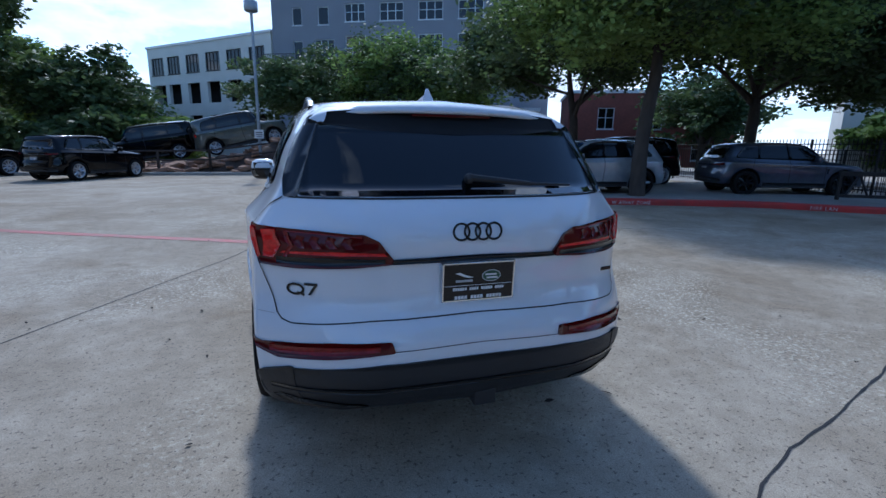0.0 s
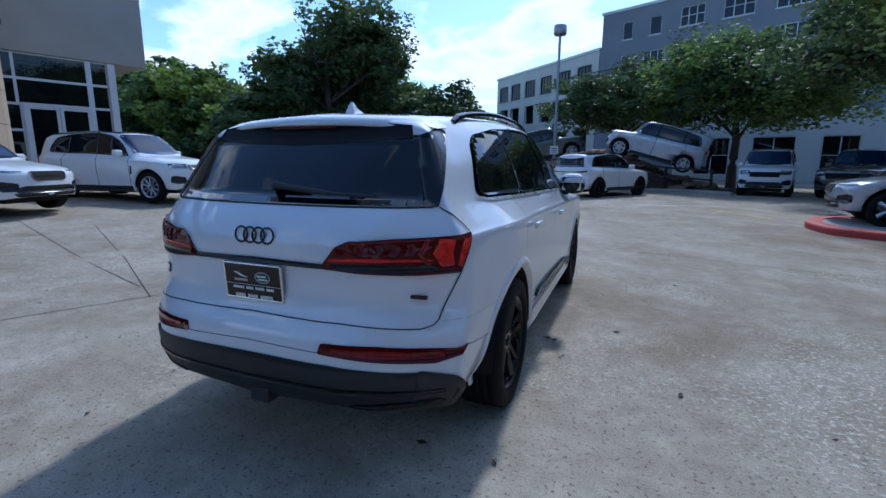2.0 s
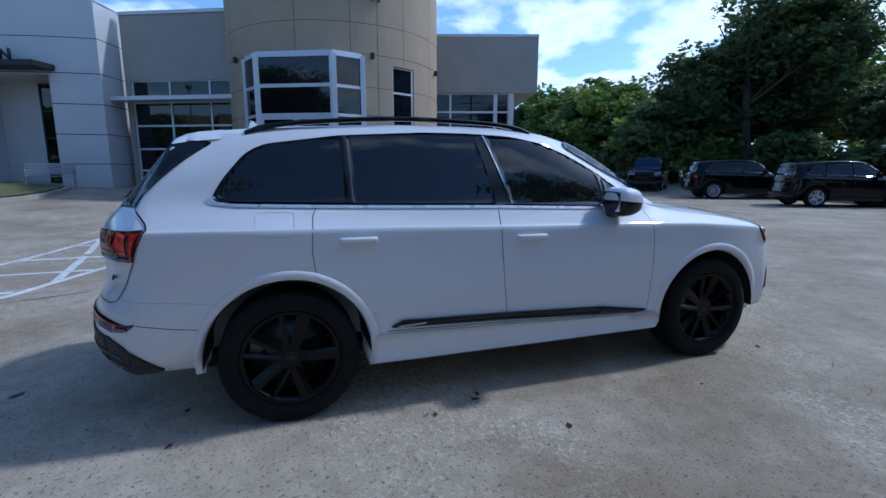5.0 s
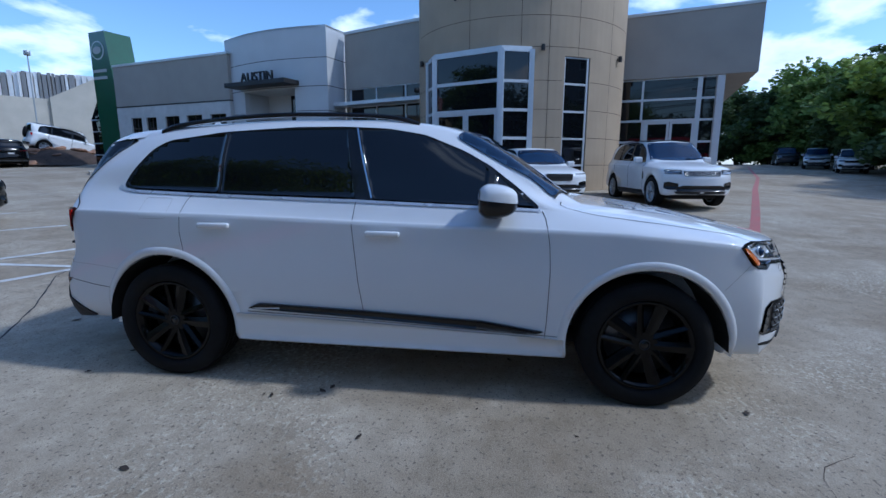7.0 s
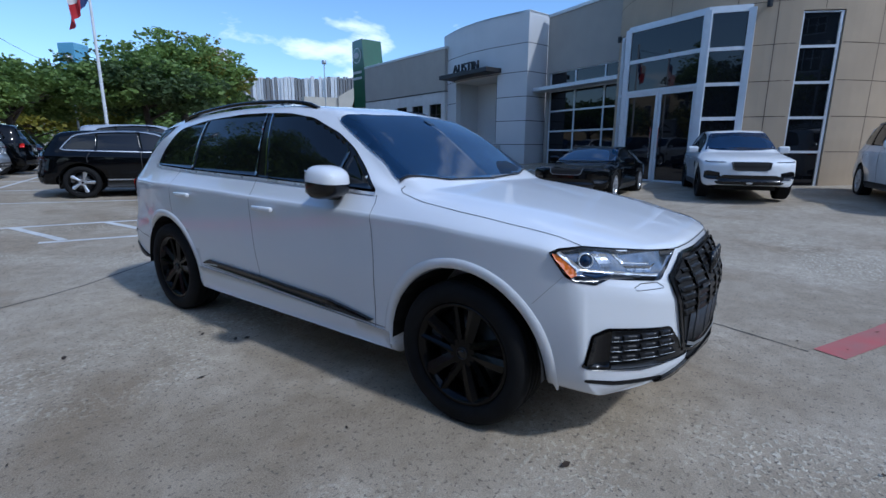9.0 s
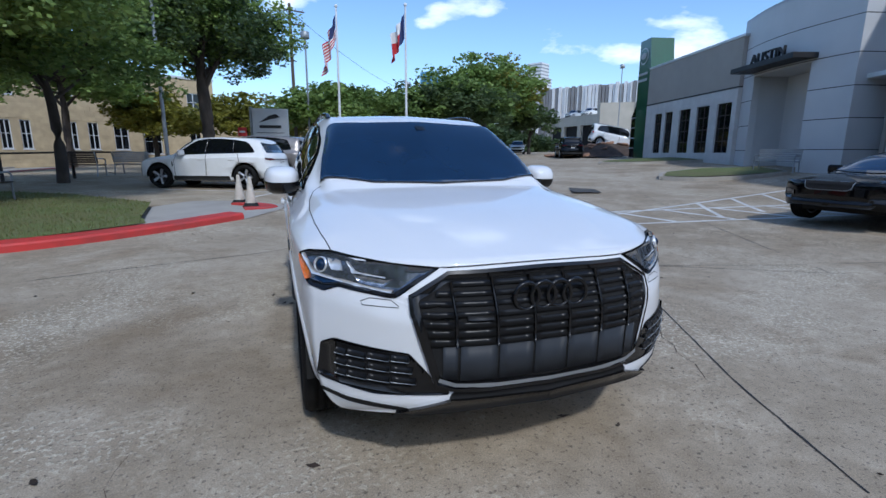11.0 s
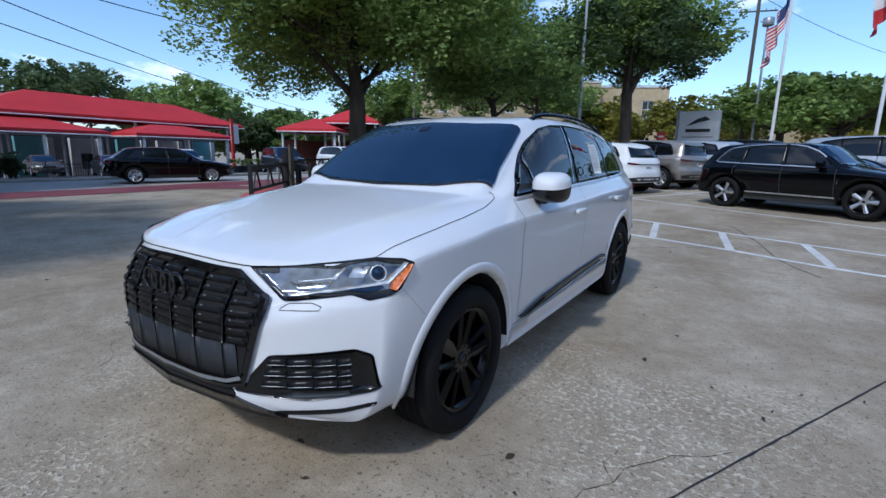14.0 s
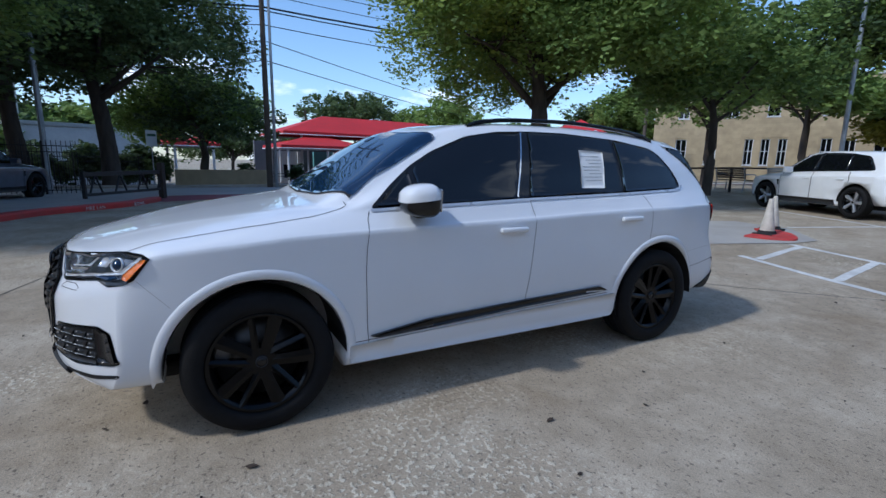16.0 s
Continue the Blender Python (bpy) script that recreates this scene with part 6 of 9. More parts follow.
SPECS = {
    "crossover": car_spec(2.36, 2.36, 2.87, 1.64, 1.12, 1.02, .985, .380, .30, -.03, -.16),                      # sporty mid-size
    "luxury": car_spec(2.42, 2.58, 2.95, 1.86, 1.26, 1.15, .99, .395, .35, .03, .10),          # tall luxury
    "sport_suv": car_spec(2.28, 2.32, 2.74, 1.73, 1.16, 1.08, .98, .370, .30, .02, .10),
    "boxy": car_spec(2.30, 2.48, 3.02, 1.98, 1.30, 1.23, 1.01, .400, .62, .13, .30),            # upright off-roader
    "boxy_small": car_spec(2.10, 2.35, 2.66, 1.80, 1.16, 1.10, .96, .365, .55, .10, .28),
    "coupe": car_spec(2.20, 2.25, 2.62, 1.30, .90, .84, .98, .352, -.10, -.08, -.40),
    "sedan": car_spec(2.40, 2.45, 2.80, 1.46, .98, .92, .94, .335, .25, -.04, -.30),
    "pickup": car_spec(2.60, 2.90, 3.40, 1.90, 1.25, 1.18, 1.0, .400, .90, .05, .0),
}
MADE = {}
SHORT = {"crossover": "crossover", "luxury": "luxury SUV", "sport_suv": "compact SUV", "boxy": "boxy off-roader", "boxy_small": "boxy SUV",
         "coupe": "low sports coupe", "sedan": "sedan", "pickup": "pickup truck"}


def other_car(kind, paint, x, y, heading, label, z=None, pitch=0.0, face="jag", roof=None, rims="rim_silver", group="", lift=0.0, glass="glass_dark", spare=False, cladding="plastic_dark", bright=False):
    sp = SPECS[kind]
    car = thing("parked_car", label, "car", group=group)
    key0 = (kind, paint, face, roof, rims, glass, cladding)

    def get(nm, vf, mat, smooth=True):
        kk = (kind, nm, mat)
        if kk not in MADE:
            MADE[kk] = kit_mesh(nm.split("|")[0], vf, mat, warp_of(sp), smooth)
        return MADE[kk]

    def P(nm, keyname, mat, parent=car, label=""):
        vf = PLAIN[keyname]
        o = new(nm, get(nm + "|" + keyname, vf, mat))
        o.parent = parent
        if label:
            tagged(o, label)
        return o

    b = new("body", get("body|", BODY_PLAIN, paint))
    b.parent = car
    for ax, vf in PLAIN["side"]:
        o = new("side_glass", get("side_glass|" + ax, vf, glass)); o.parent = car
    for i, (ax, vf) in enumerate(PLAIN["pillars"]):
        o = new("pillar", get("pillar|%d" % i, vf, "trim_black")); o.parent = car
    P("windscreen", "windscreen", "glass_sky_blue")
    P("rear_glass", "rear_glass", "glass_dark")
    if roof:
        P("roof_panel", "roof", roof)
    for nm in ("r", "l"):
        tall = kind in ("boxy", "boxy_small", "pickup", "luxury")
        t = P("tail_lamp", ("tail_tall_" if tall else "tail_slim_") + nm, "red_lens" if tall else "red_dark", car, "red tail lamp")
        hd = P("headlamp", ("head_box_" if face in ("box", "wide", "rr") else "head_slim_") + nm, "lamp_glass", car, "headlamp with dark lens")
        P("light_strip", "head_strip_" + nm, "lamp_clear", hd)
        P("side_intake", "intake_" + nm, "trim_black")
        P("sill", "sill_" + nm, cladding)
        if bright:
            P("window_trim", "bright_" + nm, "rim_silver", car, "bright metal window trim")
            P("sill_trim", "bright_sill_" + nm, "rim_silver", car, "bright metal sill strip")
        if kind in ("crossover", "luxury", "coupe"):
            P("side_vent", "vent_" + nm, "trim_black")
        for sname in ("seam_", "seam2_", "seam3_"):
            P("door_seam", sname + nm, "seam")
    # grille opening is a flat patch, painted black for its shade
    g = P("grille", {"jag": "grille_jag", "rr": "grille_rr", "box": "grille_wide", "wide": "grille_wide"}[face], "void_shade", car, "front grille")
    if face == "jag":
        P("grille_rim", "rim_jag", "galv", g)
    elif face == "rr":
        for i in range(4):
            P("grille_bar", "mesh_rr%d" % i, "rim_silver", g)
    P("lower_front", "lower_front", "trim_black" if face != "box" else "plastic_dark")
    P("skid_plate", "skid_front", "plastic_dark" if paint not in ("car_white",) or face == "rr" else "trim_black")
    P("lower_rear", "lower_rear", "plastic_dark")
    P("number_plate", "plate_rear", "grey_print", car, "plain number plate")
    if kind not in ("boxy", "pickup", "boxy_small"):
        P("tail_strip", "strip_rear", "trim_black")
    w = warp_of(sp)
    half = float(w([(.84, 0, .4)])[0][0])
    for sx in (-1, 1):
        for sy in (-1, 1):
            wheel_parts(car, pose(sx * (half - .01), sy * sp["hub"], sp["wheel"] * .99, 0, 0, 0 if sx > 0 else 180), sp["wheel"], .26, rims, "ten" if kind in ("luxury", "coupe") else "blade" if kind == "crossover" and rims == "rim_silver" else "twin")
        for sy in (-1, 1):
            arch_liner(car, sy * sp["hub"], sx, .55 * sp["wide"], half + .09, sp["wheel"] / .379 * ARCH - .004, sp["wheel"] * .99)
        px = w([(.965, .62, 1.16)])[0]
        bm = bmesh.new()
        add_box(bm, -.02, .22, -.06, .07, -.07, .10, bevel=.04)
        mo = part("door_mirror", bm, paint if paint != "car_white" or kind == "luxury" else paint, car)
        mo.matrix_local = Matrix.Translation((sx * (px[0] - .06), px[1], px[2] + .05)) @ Matrix.Diagonal((sx, 1, 1, 1))
        for yy in (-.04, -1.11):
            q = w([(on_skin("x+", yy, 1.01)[0].x + .012, yy, 1.01)])[0]
            hd = part("door_handle", box(-.012, .014, -.10, .10, -.014, .014, bevel=.008), paint, car)
            hd.matrix_local = pose(sx * q[0], q[1], q[2])
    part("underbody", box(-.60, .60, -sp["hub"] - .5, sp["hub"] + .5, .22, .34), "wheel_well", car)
    if spare:
        sw = part("spare_wheel", finish("spare_wheel", lathe([(-.10, .0), (-.10, .30), (-.06, .36), (.06, .36), (.10, .30), (.10, .0)], 28), "tyre", True), "tyre", car, "spare wheel on the tailgate")
        q = w([(0, -2.46, 1.05)])[0]
        sw.matrix_local = pose(.05, q[1] - .06, q[2] + .08, 0, 0, 90)
    gz = ground_z(x, y) if z is None else z
    car.matrix_world = pose(x, y, gz + lift) @ pose(0, 0, 0, 0, 0, heading - 90) @ pose(0, 0, 0, pitch, 0, 0)
    return car


def park_cars():
    front = "cars before the showroom"
    other_car("crossover", "car_white", -11.95, 1.45, 15, "white crossover with black grille before the glass entrance", group=front, rims="rim_black")
    other_car("luxury", "car_white", -11.75, 5.3, 8, "white luxury SUV with black roof and mesh grille", group=front, face="rr", roof="car_black")
    other_car("coupe", "car_black", -10.05, -1.55, 2, "glossy black sports coupe before the showroom doors", group=front)
    # double row, tail to tail
    row = "double row of parked cars"
    u = Vector((-.42, -.907))
    a = Vector((-3.0, -11.15))
    kinds = [("crossover", "car_black", "jag", "black crossover with silver wheels in the parked row"), ("coupe", "car_navy", "jag", "dark blue low coupe in the parked row"),
             ("luxury", "car_silver", "rr", "silver luxury SUV in the parked row"), ("luxury", "car_black", "rr", "black luxury SUV in the parked row"),
             ("sport_suv", "car_navy", "wide", "dark blue SUV in the parked row"), ("crossover", "car_silver", "jag", "silver crossover in the parked row"),
             ("sport_suv", "car_white", "wide", "white compact SUV in the parked row"), ("crossover", "car_navy", "jag", "dark blue crossover in the parked row"),
             ("luxury", "car_grey", "rr", "grey luxury SUV in the parked row"), ("crossover", "car_black", "jag", "black crossover in the far parked row")]
    for i, (k, p, f, lb) in enumerate(kinds):
        q = a + u * (2.85 * i)
        other_car(k, p, q.x, q.y, 156, lb, face=f, group=row, bright=i == 0)
    a = Vector((3.0, -13.75))
    kinds = [("crossover", "car_white", "jag", "white crossover with two-tone wheels beside the cones"), ("sport_suv", "car_bronze", "wide", "bronze compact SUV parked beside the white one"),
             ("sport_suv", "car_silver", "wide", "silver compact SUV in the parked row"), ("luxury", "car_black", "rr", "black luxury SUV in the parked row"), ("crossover", "car_navy", "jag", "dark blue crossover in the parked row")]
    for i, (k, p, f, lb) in enumerate(kinds):
        q = a + u * (2.85 * i)
        other_car(k, p, q.x, q.y, -24, lb, face=f, group=row)
    # behind the red kerb
    side = "cars behind the red kerb"
    other_car("crossover", "car_silver", 8.0, 8.75, 171, "silver-blue crossover with a black roof behind the red kerb", z=.10, roof="car_black", group=side)
    other_car("crossover", "car_blue_grey", 14.25, 7.35, -20, "slate blue crossover with black wheels behind the red kerb", z=.10, rims="rim_black", group=side)
    other_car("luxury", "car_black", 11.6, 12.0, 175, "black luxury SUV in the shade of the trees", z=.10, face="rr", group=side)
    # near the mound
    other_car("sport_suv", "car_white", .35, 16.9, 57, "white compact SUV with black roof standing alone", face="wide", roof="car_black", rims="rim_black")
    other_car("boxy", "car_white", 7.2, 21.1, 254, "white boxy off-roader nosing out of the mulch", face="box", rims="rim_black", roof="car_black", spare=True)
    other_car("boxy", "car_green", 10.3, 20.0, 232, "grey-green boxy off-roader with pale roof", face="box", spare=True)
    other_car("boxy", "car_silver", 2.25, 22.1, 175, "silver boxy off-roader climbing the rock mound", z=1.30, pitch=15.5, face="box", spare=True)
    other_car("boxy", "car_green", -3.2, 24.2, 8, "olive grey boxy off-roader climbing the rock mound", z=1.22, pitch=13, face="box", spare=True)
    other_car("boxy", "car_black", -8.1, 25.2, 186, "black boxy off-roader with white roof on the slope", z=.42, pitch=-9, face="box", roof="car_white", spare=True)
    other_car("sport_suv", "car_black", -8.8, 18.75, 64, "dark compact SUV parked under the trees", face="wide")
    other_car("luxury", "car_black", -13.8, 19.6, 62, "black SUV parked under the trees", face="rr")
    other_car("boxy", "car_black", -20.6, 20.2, -48, "black boxy off-roader parked under dark trees", face="box", roof="car_silver", spare=True)
    other_car("boxy_small", "car_white", -36.5, 26.3, -28, "white boxy SUV parked along the hedge", face="box", group="cars along the hedge")
    other_car("boxy_small", "car_silver", -42.3, 27.2, -28, "silver boxy SUV parked along the hedge", face="box", group="cars along the hedge")
    other_car("boxy_small", "car_grey", -48.6, 28.0, -20, "dark grey boxy SUV parked along the hedge", face="box", group="cars along the hedge")
    # far end of the lot and the other side of the street
    other_car("sport_suv", "car_black", -22.4, -31.2, 245, "black compact SUV seen from behind at the lot's end", face="wide")
    other_car("sport_suv", "car_white", -29.0, -53.0, 60, "white compact SUV driving lane at the far end", face="wide")
    other_car("boxy", "car_white", -27.3, -31.5, 150, "white boxy off-roader on the far rock ramp", z=1.75, pitch=-12, face="box", roof="car_black", spare=True)
    other_car("sport_suv", "car_white", 30.3, -13.6, 165, "white compact SUV parked under the red canopies", z=-.3, face="wide", group="cars across the street")
    other_car("sedan", "car_black", 18.8, -7.0, -107.7, "black sedan passing along the street", rims="rim_silver")
    other_car("sedan", "car_grey", 34.6, -11.0, 170, "grey sedan parked under the red canopies", z=-.5, group="cars across the street")
    other_car("pickup", "car_grey", 27.2, -19.2, 160, "grey pickup truck across the street", z=-.2, face="box", group="cars across the street")
    other_car("pickup", "car_white", 26.6, -24.6, 170, "white pickup truck across the street", z=-.05, face="box", group="cars across the street")
    other_car("sedan", "car_bronze", 40.5, -9.0, 172, "brown sedan parked under the red canopies", z=-.6, group="cars across the street")


park_cars()


# ------------------------------------------------------------- kerbs, islands, painted lines, cracks
def ribbon(points, width, lift, mat=None, close=False, uneven=0.0, seed=1, step=0.5):
    """A flat band along a plan polyline, laid on the ground."""
    rnd = random.Random(seed)
    pts = []
    for a, b in zip(points, points[1:]):
        a, b = Vector(a), Vector(b)
        n = max(1, int((b - a).length / step))
        pts += [a + (b - a) * i / n for i in range(n)]
    pts.append(Vector(points[-1]))
    bm = bmesh.new()
    prev = None
    for i, p in enumerate(pts):
        d = (pts[min(i + 1, len(pts) - 1)] - pts[max(i - 1, 0)]).normalized()
        s = Vector((-d.y, d.x))
        w = width * (1 + uneven * rnd.uniform(-1, 1)) / 2
        o = s * uneven * width * rnd.uniform(-.8, .8)
        pair = [bm.verts.new((q.x, q.y, ground_z(q.x, q.y) + lift)) for q in (p + s * w + o, p - s * w + o)]
        if prev:
            bm.faces.new((prev[0], prev[1], pair[1], pair[0]))
        prev = pair
    return bm


def kerb_run(bm, points, width, height, inward=1):
    """A kerb with a rounded top edge, along a plan polyline."""
    prev = None
    pts = [Vector(p) for p in points]
    for i, p in enumerate(pts):
        d = (pts[min(i + 1, len(pts) - 1)] - pts[max(i - 1, 0)]).normalized()
        s = Vector((-d.y, d.x)) * inward
        g = ground_z(p.x, p.y)
        ring = []
        for off, z in ((0, -.05), (0, height * .72), (.02, height * .93), (.05, height), (width, height), (width, -.05)):
            q = p + s * off
            ring.append(bm.verts.new((q.x, q.y, g + z)))
        if prev:
            for j in range(5):
                bm.faces.new((prev[j], prev[j + 1], ring[j + 1], ring[j]))
        else:
            bm.faces.new(ring[::-1])
        prev = ring
    bm.faces.new(prev)
    return bm


def curve_points(pts, n=6):
    q = np.linspace(0, len(pts) - 1, (len(pts) - 1) * n + 1)
    xy = pchip(np.arange(len(pts)), np.array(pts, float), q)
    return [tuple(p) for p in xy]


def flat_area(points, lift, name, mat, label, category, kind="structure"):
    bm = bmesh.new()
    f = bm.faces.new([bm.verts.new((x, y, 0)) for x, y in points])
    for k in (0, 1):
        lo, hi = min(p[k] for p in points), max(p[k] for p in points)
        n = int((hi - lo) / 2.0)
        for i in range(1, n):
            c = [0, 0, 0]; c[k] = lo + (hi - lo) * i / n
            nn = [0, 0, 0]; nn[k] = 1
            bmesh.ops.bisect_plane(bm, geom=bm.verts[:] + bm.edges[:] + bm.faces[:], plane_co=c, plane_no=nn)
    for v in bm.verts:
        v.co.z = ground_z(v.co.x, v.co.y) + lift
    return solid(name, bm, mat, label, category, kind=kind)


def grounds():
    # island behind the red fire-lane kerb
    line = curve_points([(6.4, 10.2), (5.45, 9.3), (5.15, 8.3), (5.25, 7.5), (5.9, 6.85), (7.4, 6.3), (9.2, 5.65), (10.8, 4.95), (11.8, 4.1), (12.8, 3.3), (14.4, 2.7)])
    k = solid("kerb_red_far", kerb_run(bmesh.new(), line, .30, .15), "kerb_red", "worn red painted fire-lane kerb", "kerb", kind="structure")
    inner = [(x + .25, y + .25) for x, y in line]
    flat_area(inner + [(16.5, 2.6), (16.5, 12), (6.5, 12)], .135, "pavement_far", "pavement", "concrete strip behind the red kerb", "pavement")
    for words, p, ang in (("FIRE LANE TOW AWAY ZONE", (7.35, 6.325), -21.0), ("FIRE LANE TOW AWAY ZONE", (12.35, 3.66), -38.0)):
        a = radians(ang)
        m = Matrix.Translation((p[0] + math.sin(a) * .008, p[1] - math.cos(a) * .008, .062)) @ pose(0, 0, 0, 90, 0, ang)
        text_part(words, .125, "line_white", k, m, "stencil_lettering", .002, "white stencilled words", 1.15)
    # grass island with its red kerb
    edge = curve_points([(1.75, -6.3), (3.0, -5.1), (4.5, -4.05), (6.1, -3.55), (8.2, -3.55), (9.6, -4.1), (10.8, -5.2), (11.4, -6.4)])
    kg = solid("kerb_red_near", kerb_run(bmesh.new(), edge, .42, .13, -1), "kerb_red", "bright red kerb round the grass island", "kerb", kind="structure")
    m = Matrix.Translation((9.55, -4.09, .060)) @ pose(0, 0, 0, 90, 0, -26 + 180)
    text_part("FIRE LANE TOW AWAY ZONE", .12, "line_white", kg, Matrix.Translation((9.58, -4.05, .060)) @ pose(0, 0, 0, 90, 0, 149), "stencil_lettering", .002, "white stencilled words", 1.1)
    grass_edge = [(3.55, -6.2), (3.3, -5.5), (4.55, -4.50), (6.1, -4.0), (8.15, -4.0), (9.4, -4.5), (10.45, -5.5), (11.0, -6.6), (11.2, -9.5), (10.9, -12.0), (8.8, -12.3), (6.3, -10.9), (3.9, -8.6)]
    flat_area(grass_edge, .125, "ground_grass", "grass", "short patchy lawn on the kerbed island", "grass")
    rnd = random.Random(8)
    verts, faces = [], []
    poly = [Vector(p) for p in grass_edge]

    def inside(x, y):
        c = False
        for i in range(len(poly)):
            a, b = poly[i - 1], poly[i]
            if (a.y > y) != (b.y > y) and x < (b.x - a.x) * (y - a.y) / (b.y - a.y) + a.x:
                c = not c
        return c
    while len(faces) < 14000:
        x, y = rnd.uniform(3.2, 11.2), rnd.uniform(-12.3, -3.9)
        if not inside(x, y):
            continue
        z = ground_z(x, y) + .12
        a, h, w = rnd.uniform(0, 6.28), rnd.uniform(.03, .075), rnd.uniform(.006, .012)
        lx, ly = rnd.uniform(-.03, .03), rnd.uniform(-.03, .03)
        n = len(verts)
        verts += [(x + w * math.cos(a), y + w * math.sin(a), z), (x - w * math.cos(a), y - w * math.sin(a), z), (x + lx, y + ly, z + h)]
        faces.append((n, n + 1, n + 2))
    tagged(new("grass_blades", mesh_of("grass_blades", verts, faces, "grass_blade")), "short green and straw grass blades", "grass", kind="stuff")
    flat_area([(1.7, -6.3), (3.3, -5.6), (3.55, -6.2), (3.9, -8.6), (3.2, -9.6), (1.9, -9.4), (.9, -8.3), (1.0, -7.6)], .012, "pavement_island", "pavement", "pale concrete apron beside the lawn", "pavement")
    tip = curve_points([(1.95, -8.9), (1.35, -8.45), (1.1, -7.95), (1.35, -7.65), (1.8, -7.55)])
    solid("kerb_red_tip", kerb_run(bmesh.new(), tip, .40, .05, -1), "kerb_red", "red painted tip of the parking island", "kerb", kind="structure")
    # street, pavers, far pavement
    flat_area([(14.9, -40), (17.0, -40), (17.0, 1.4), (16.4, 3.0), (15.2, 4.2), (14.0, 2.6), (14.7, 1.4), (14.6, -5.5), (11.9, -7.2), (12.2, -12), (13.5, -20)], .010, "road_pavers", "red_paver", "dark red paved crossing beside the street", "road")
    flat_area([(17.0, -60), (22.0, -60), (22.0, 60), (17.0, 60)], .006, "road", "pavement", "pale grey street surface", "road")
    flat_area([(22.0, -60), (60, -60), (60, 40), (22.0, 40)], .010, "road_forecourt", "asphalt", "dark asphalt forecourt across the street", "road")
    bm = kerb_run(bmesh.new(), [(22.0, y) for y in range(-60, 41, 4)], .18, .13, -1)
    solid("kerb_street", bm, "kerb", "concrete street kerb", "kerb", kind="structure")
    bm = kerb_run(bmesh.new(), [(x, 20.3 + .02 * abs(x)) for x in range(-18, 6, 2)] + [(5.5, 19.2)], .2, .14, 1)
    solid("kerb_mound", bm, "kerb", "concrete kerb before the planted bank", "kerb", kind="structure")
    # beds before the showroom
    for pts, lb in (([(-12.6, -10.1), (-13.2, -9.3), (-15.0, -8.9), (-17.6, -9.2), (-18.6, -11.0), (-16.5, -12.0), (-14.0, -11.4)], "bed_near"),
                    ([(-16.2, -18.6), (-17.2, -17.6), (-19.5, -16.8), (-21.3, -16.5), (-22.3, -19.8), (-20.5, -20.6), (-17.6, -19.9)], "bed_far")):
        c = curve_points(pts + [pts[0]], 4)
        solid("kerb_" + lb, kerb_run(bmesh.new(), c, .16, .14, -1), "kerb", "concrete kerb round a planted bed", "kerb", kind="structure")
        flat_area(pts, .16, "ground_" + lb, "grass", "clipped ground cover in the kerbed bed", "grass")
    # painted lines
    ln = thing("painted_lines", "worn white parking lines on the concrete", "road marking", kind="structure")
    lines = [([(.85, -5.82), (-.27, -5.40), (-1.75, -4.96), (-2.87, -4.47), (-4.2, -4.05), (-8.5, -2.75), (-12.5, -1.6)], .11),
             ([(.98, -7.53), (-.48, -7.02), (-1.62, -6.54), (-3.0, -6.03), (-4.2, -5.65), (-8.0, -4.65), (-13.0, -3.2)], .11)]
    for i in range(11):
        a = Vector((.78 - 1.19 * i, -7.45 + (.455 - .009 * i) * i))
        lines.append(([tuple(a), tuple(a + Vector((-.22, 1.65)))], .12))
    u = Vector((-.42, -.907))
    for i in range(8):
        c = Vector((4.5, -12.92)) + u * (2.85 * i)
        lines.append(([tuple(c), tuple(c + Vector((-2.82, 1.19))), tuple(c + Vector((-5.0, 2.35))), tuple(c + Vector((-7.72, 3.72))), tuple(c + Vector((-9.4, 4.5)))], .10))
    lines.append(([(2.07, -9.62), (1.12, -11.45), (-.5, -14.6), (-2.3, -18.2)], .10))
    lines += [([(-16.4, -6.4), (-3.5, -4.3)], .10), ([(-18.4, -4.5), (-11.0, -3.7)], .10)]
    for i in range(6):
        a = Vector((-16.0, -6.2)).lerp(Vector((-9.0, -5.15)), i / 5)
        lines.append(([tuple(a), tuple(a + Vector((1.3, 1.9)))], .10))
    lines += [([(1.6, 12.5), (4.2, 13.3)], .10), ([(-.5, 13.2), (2.8, 14.6)], .10)]
    for i, (p, w) in enumerate(lines):
        part("painted_line", ribbon(p, w, .004 + .0004 * (i % 5), uneven=.06, seed=i), "line_white", ln)
    part("yellow_line", ribbon([(3.8, 12.0), (4.9, 9.9)], .11, .004, uneven=.08), "line_yellow", ln, "worn yellow line")
    rl = thing("red_line", "faded red fire-lane line on the concrete", "road marking", kind="structure")
    part("painted_line", ribbon([(-1.28, 3.12), (-2.0, 3.48), (-4.0, 4.42), (-9.0, 6.8), (-18.0, 11.0), (-30, 16.8), (-45, 23)], .20, .005, uneven=.04), "line_red", rl)
    # joints and cracks
    cr = thing("ground_joints", "dark tarred joints and cracks in the concrete", "crack", kind="structure")
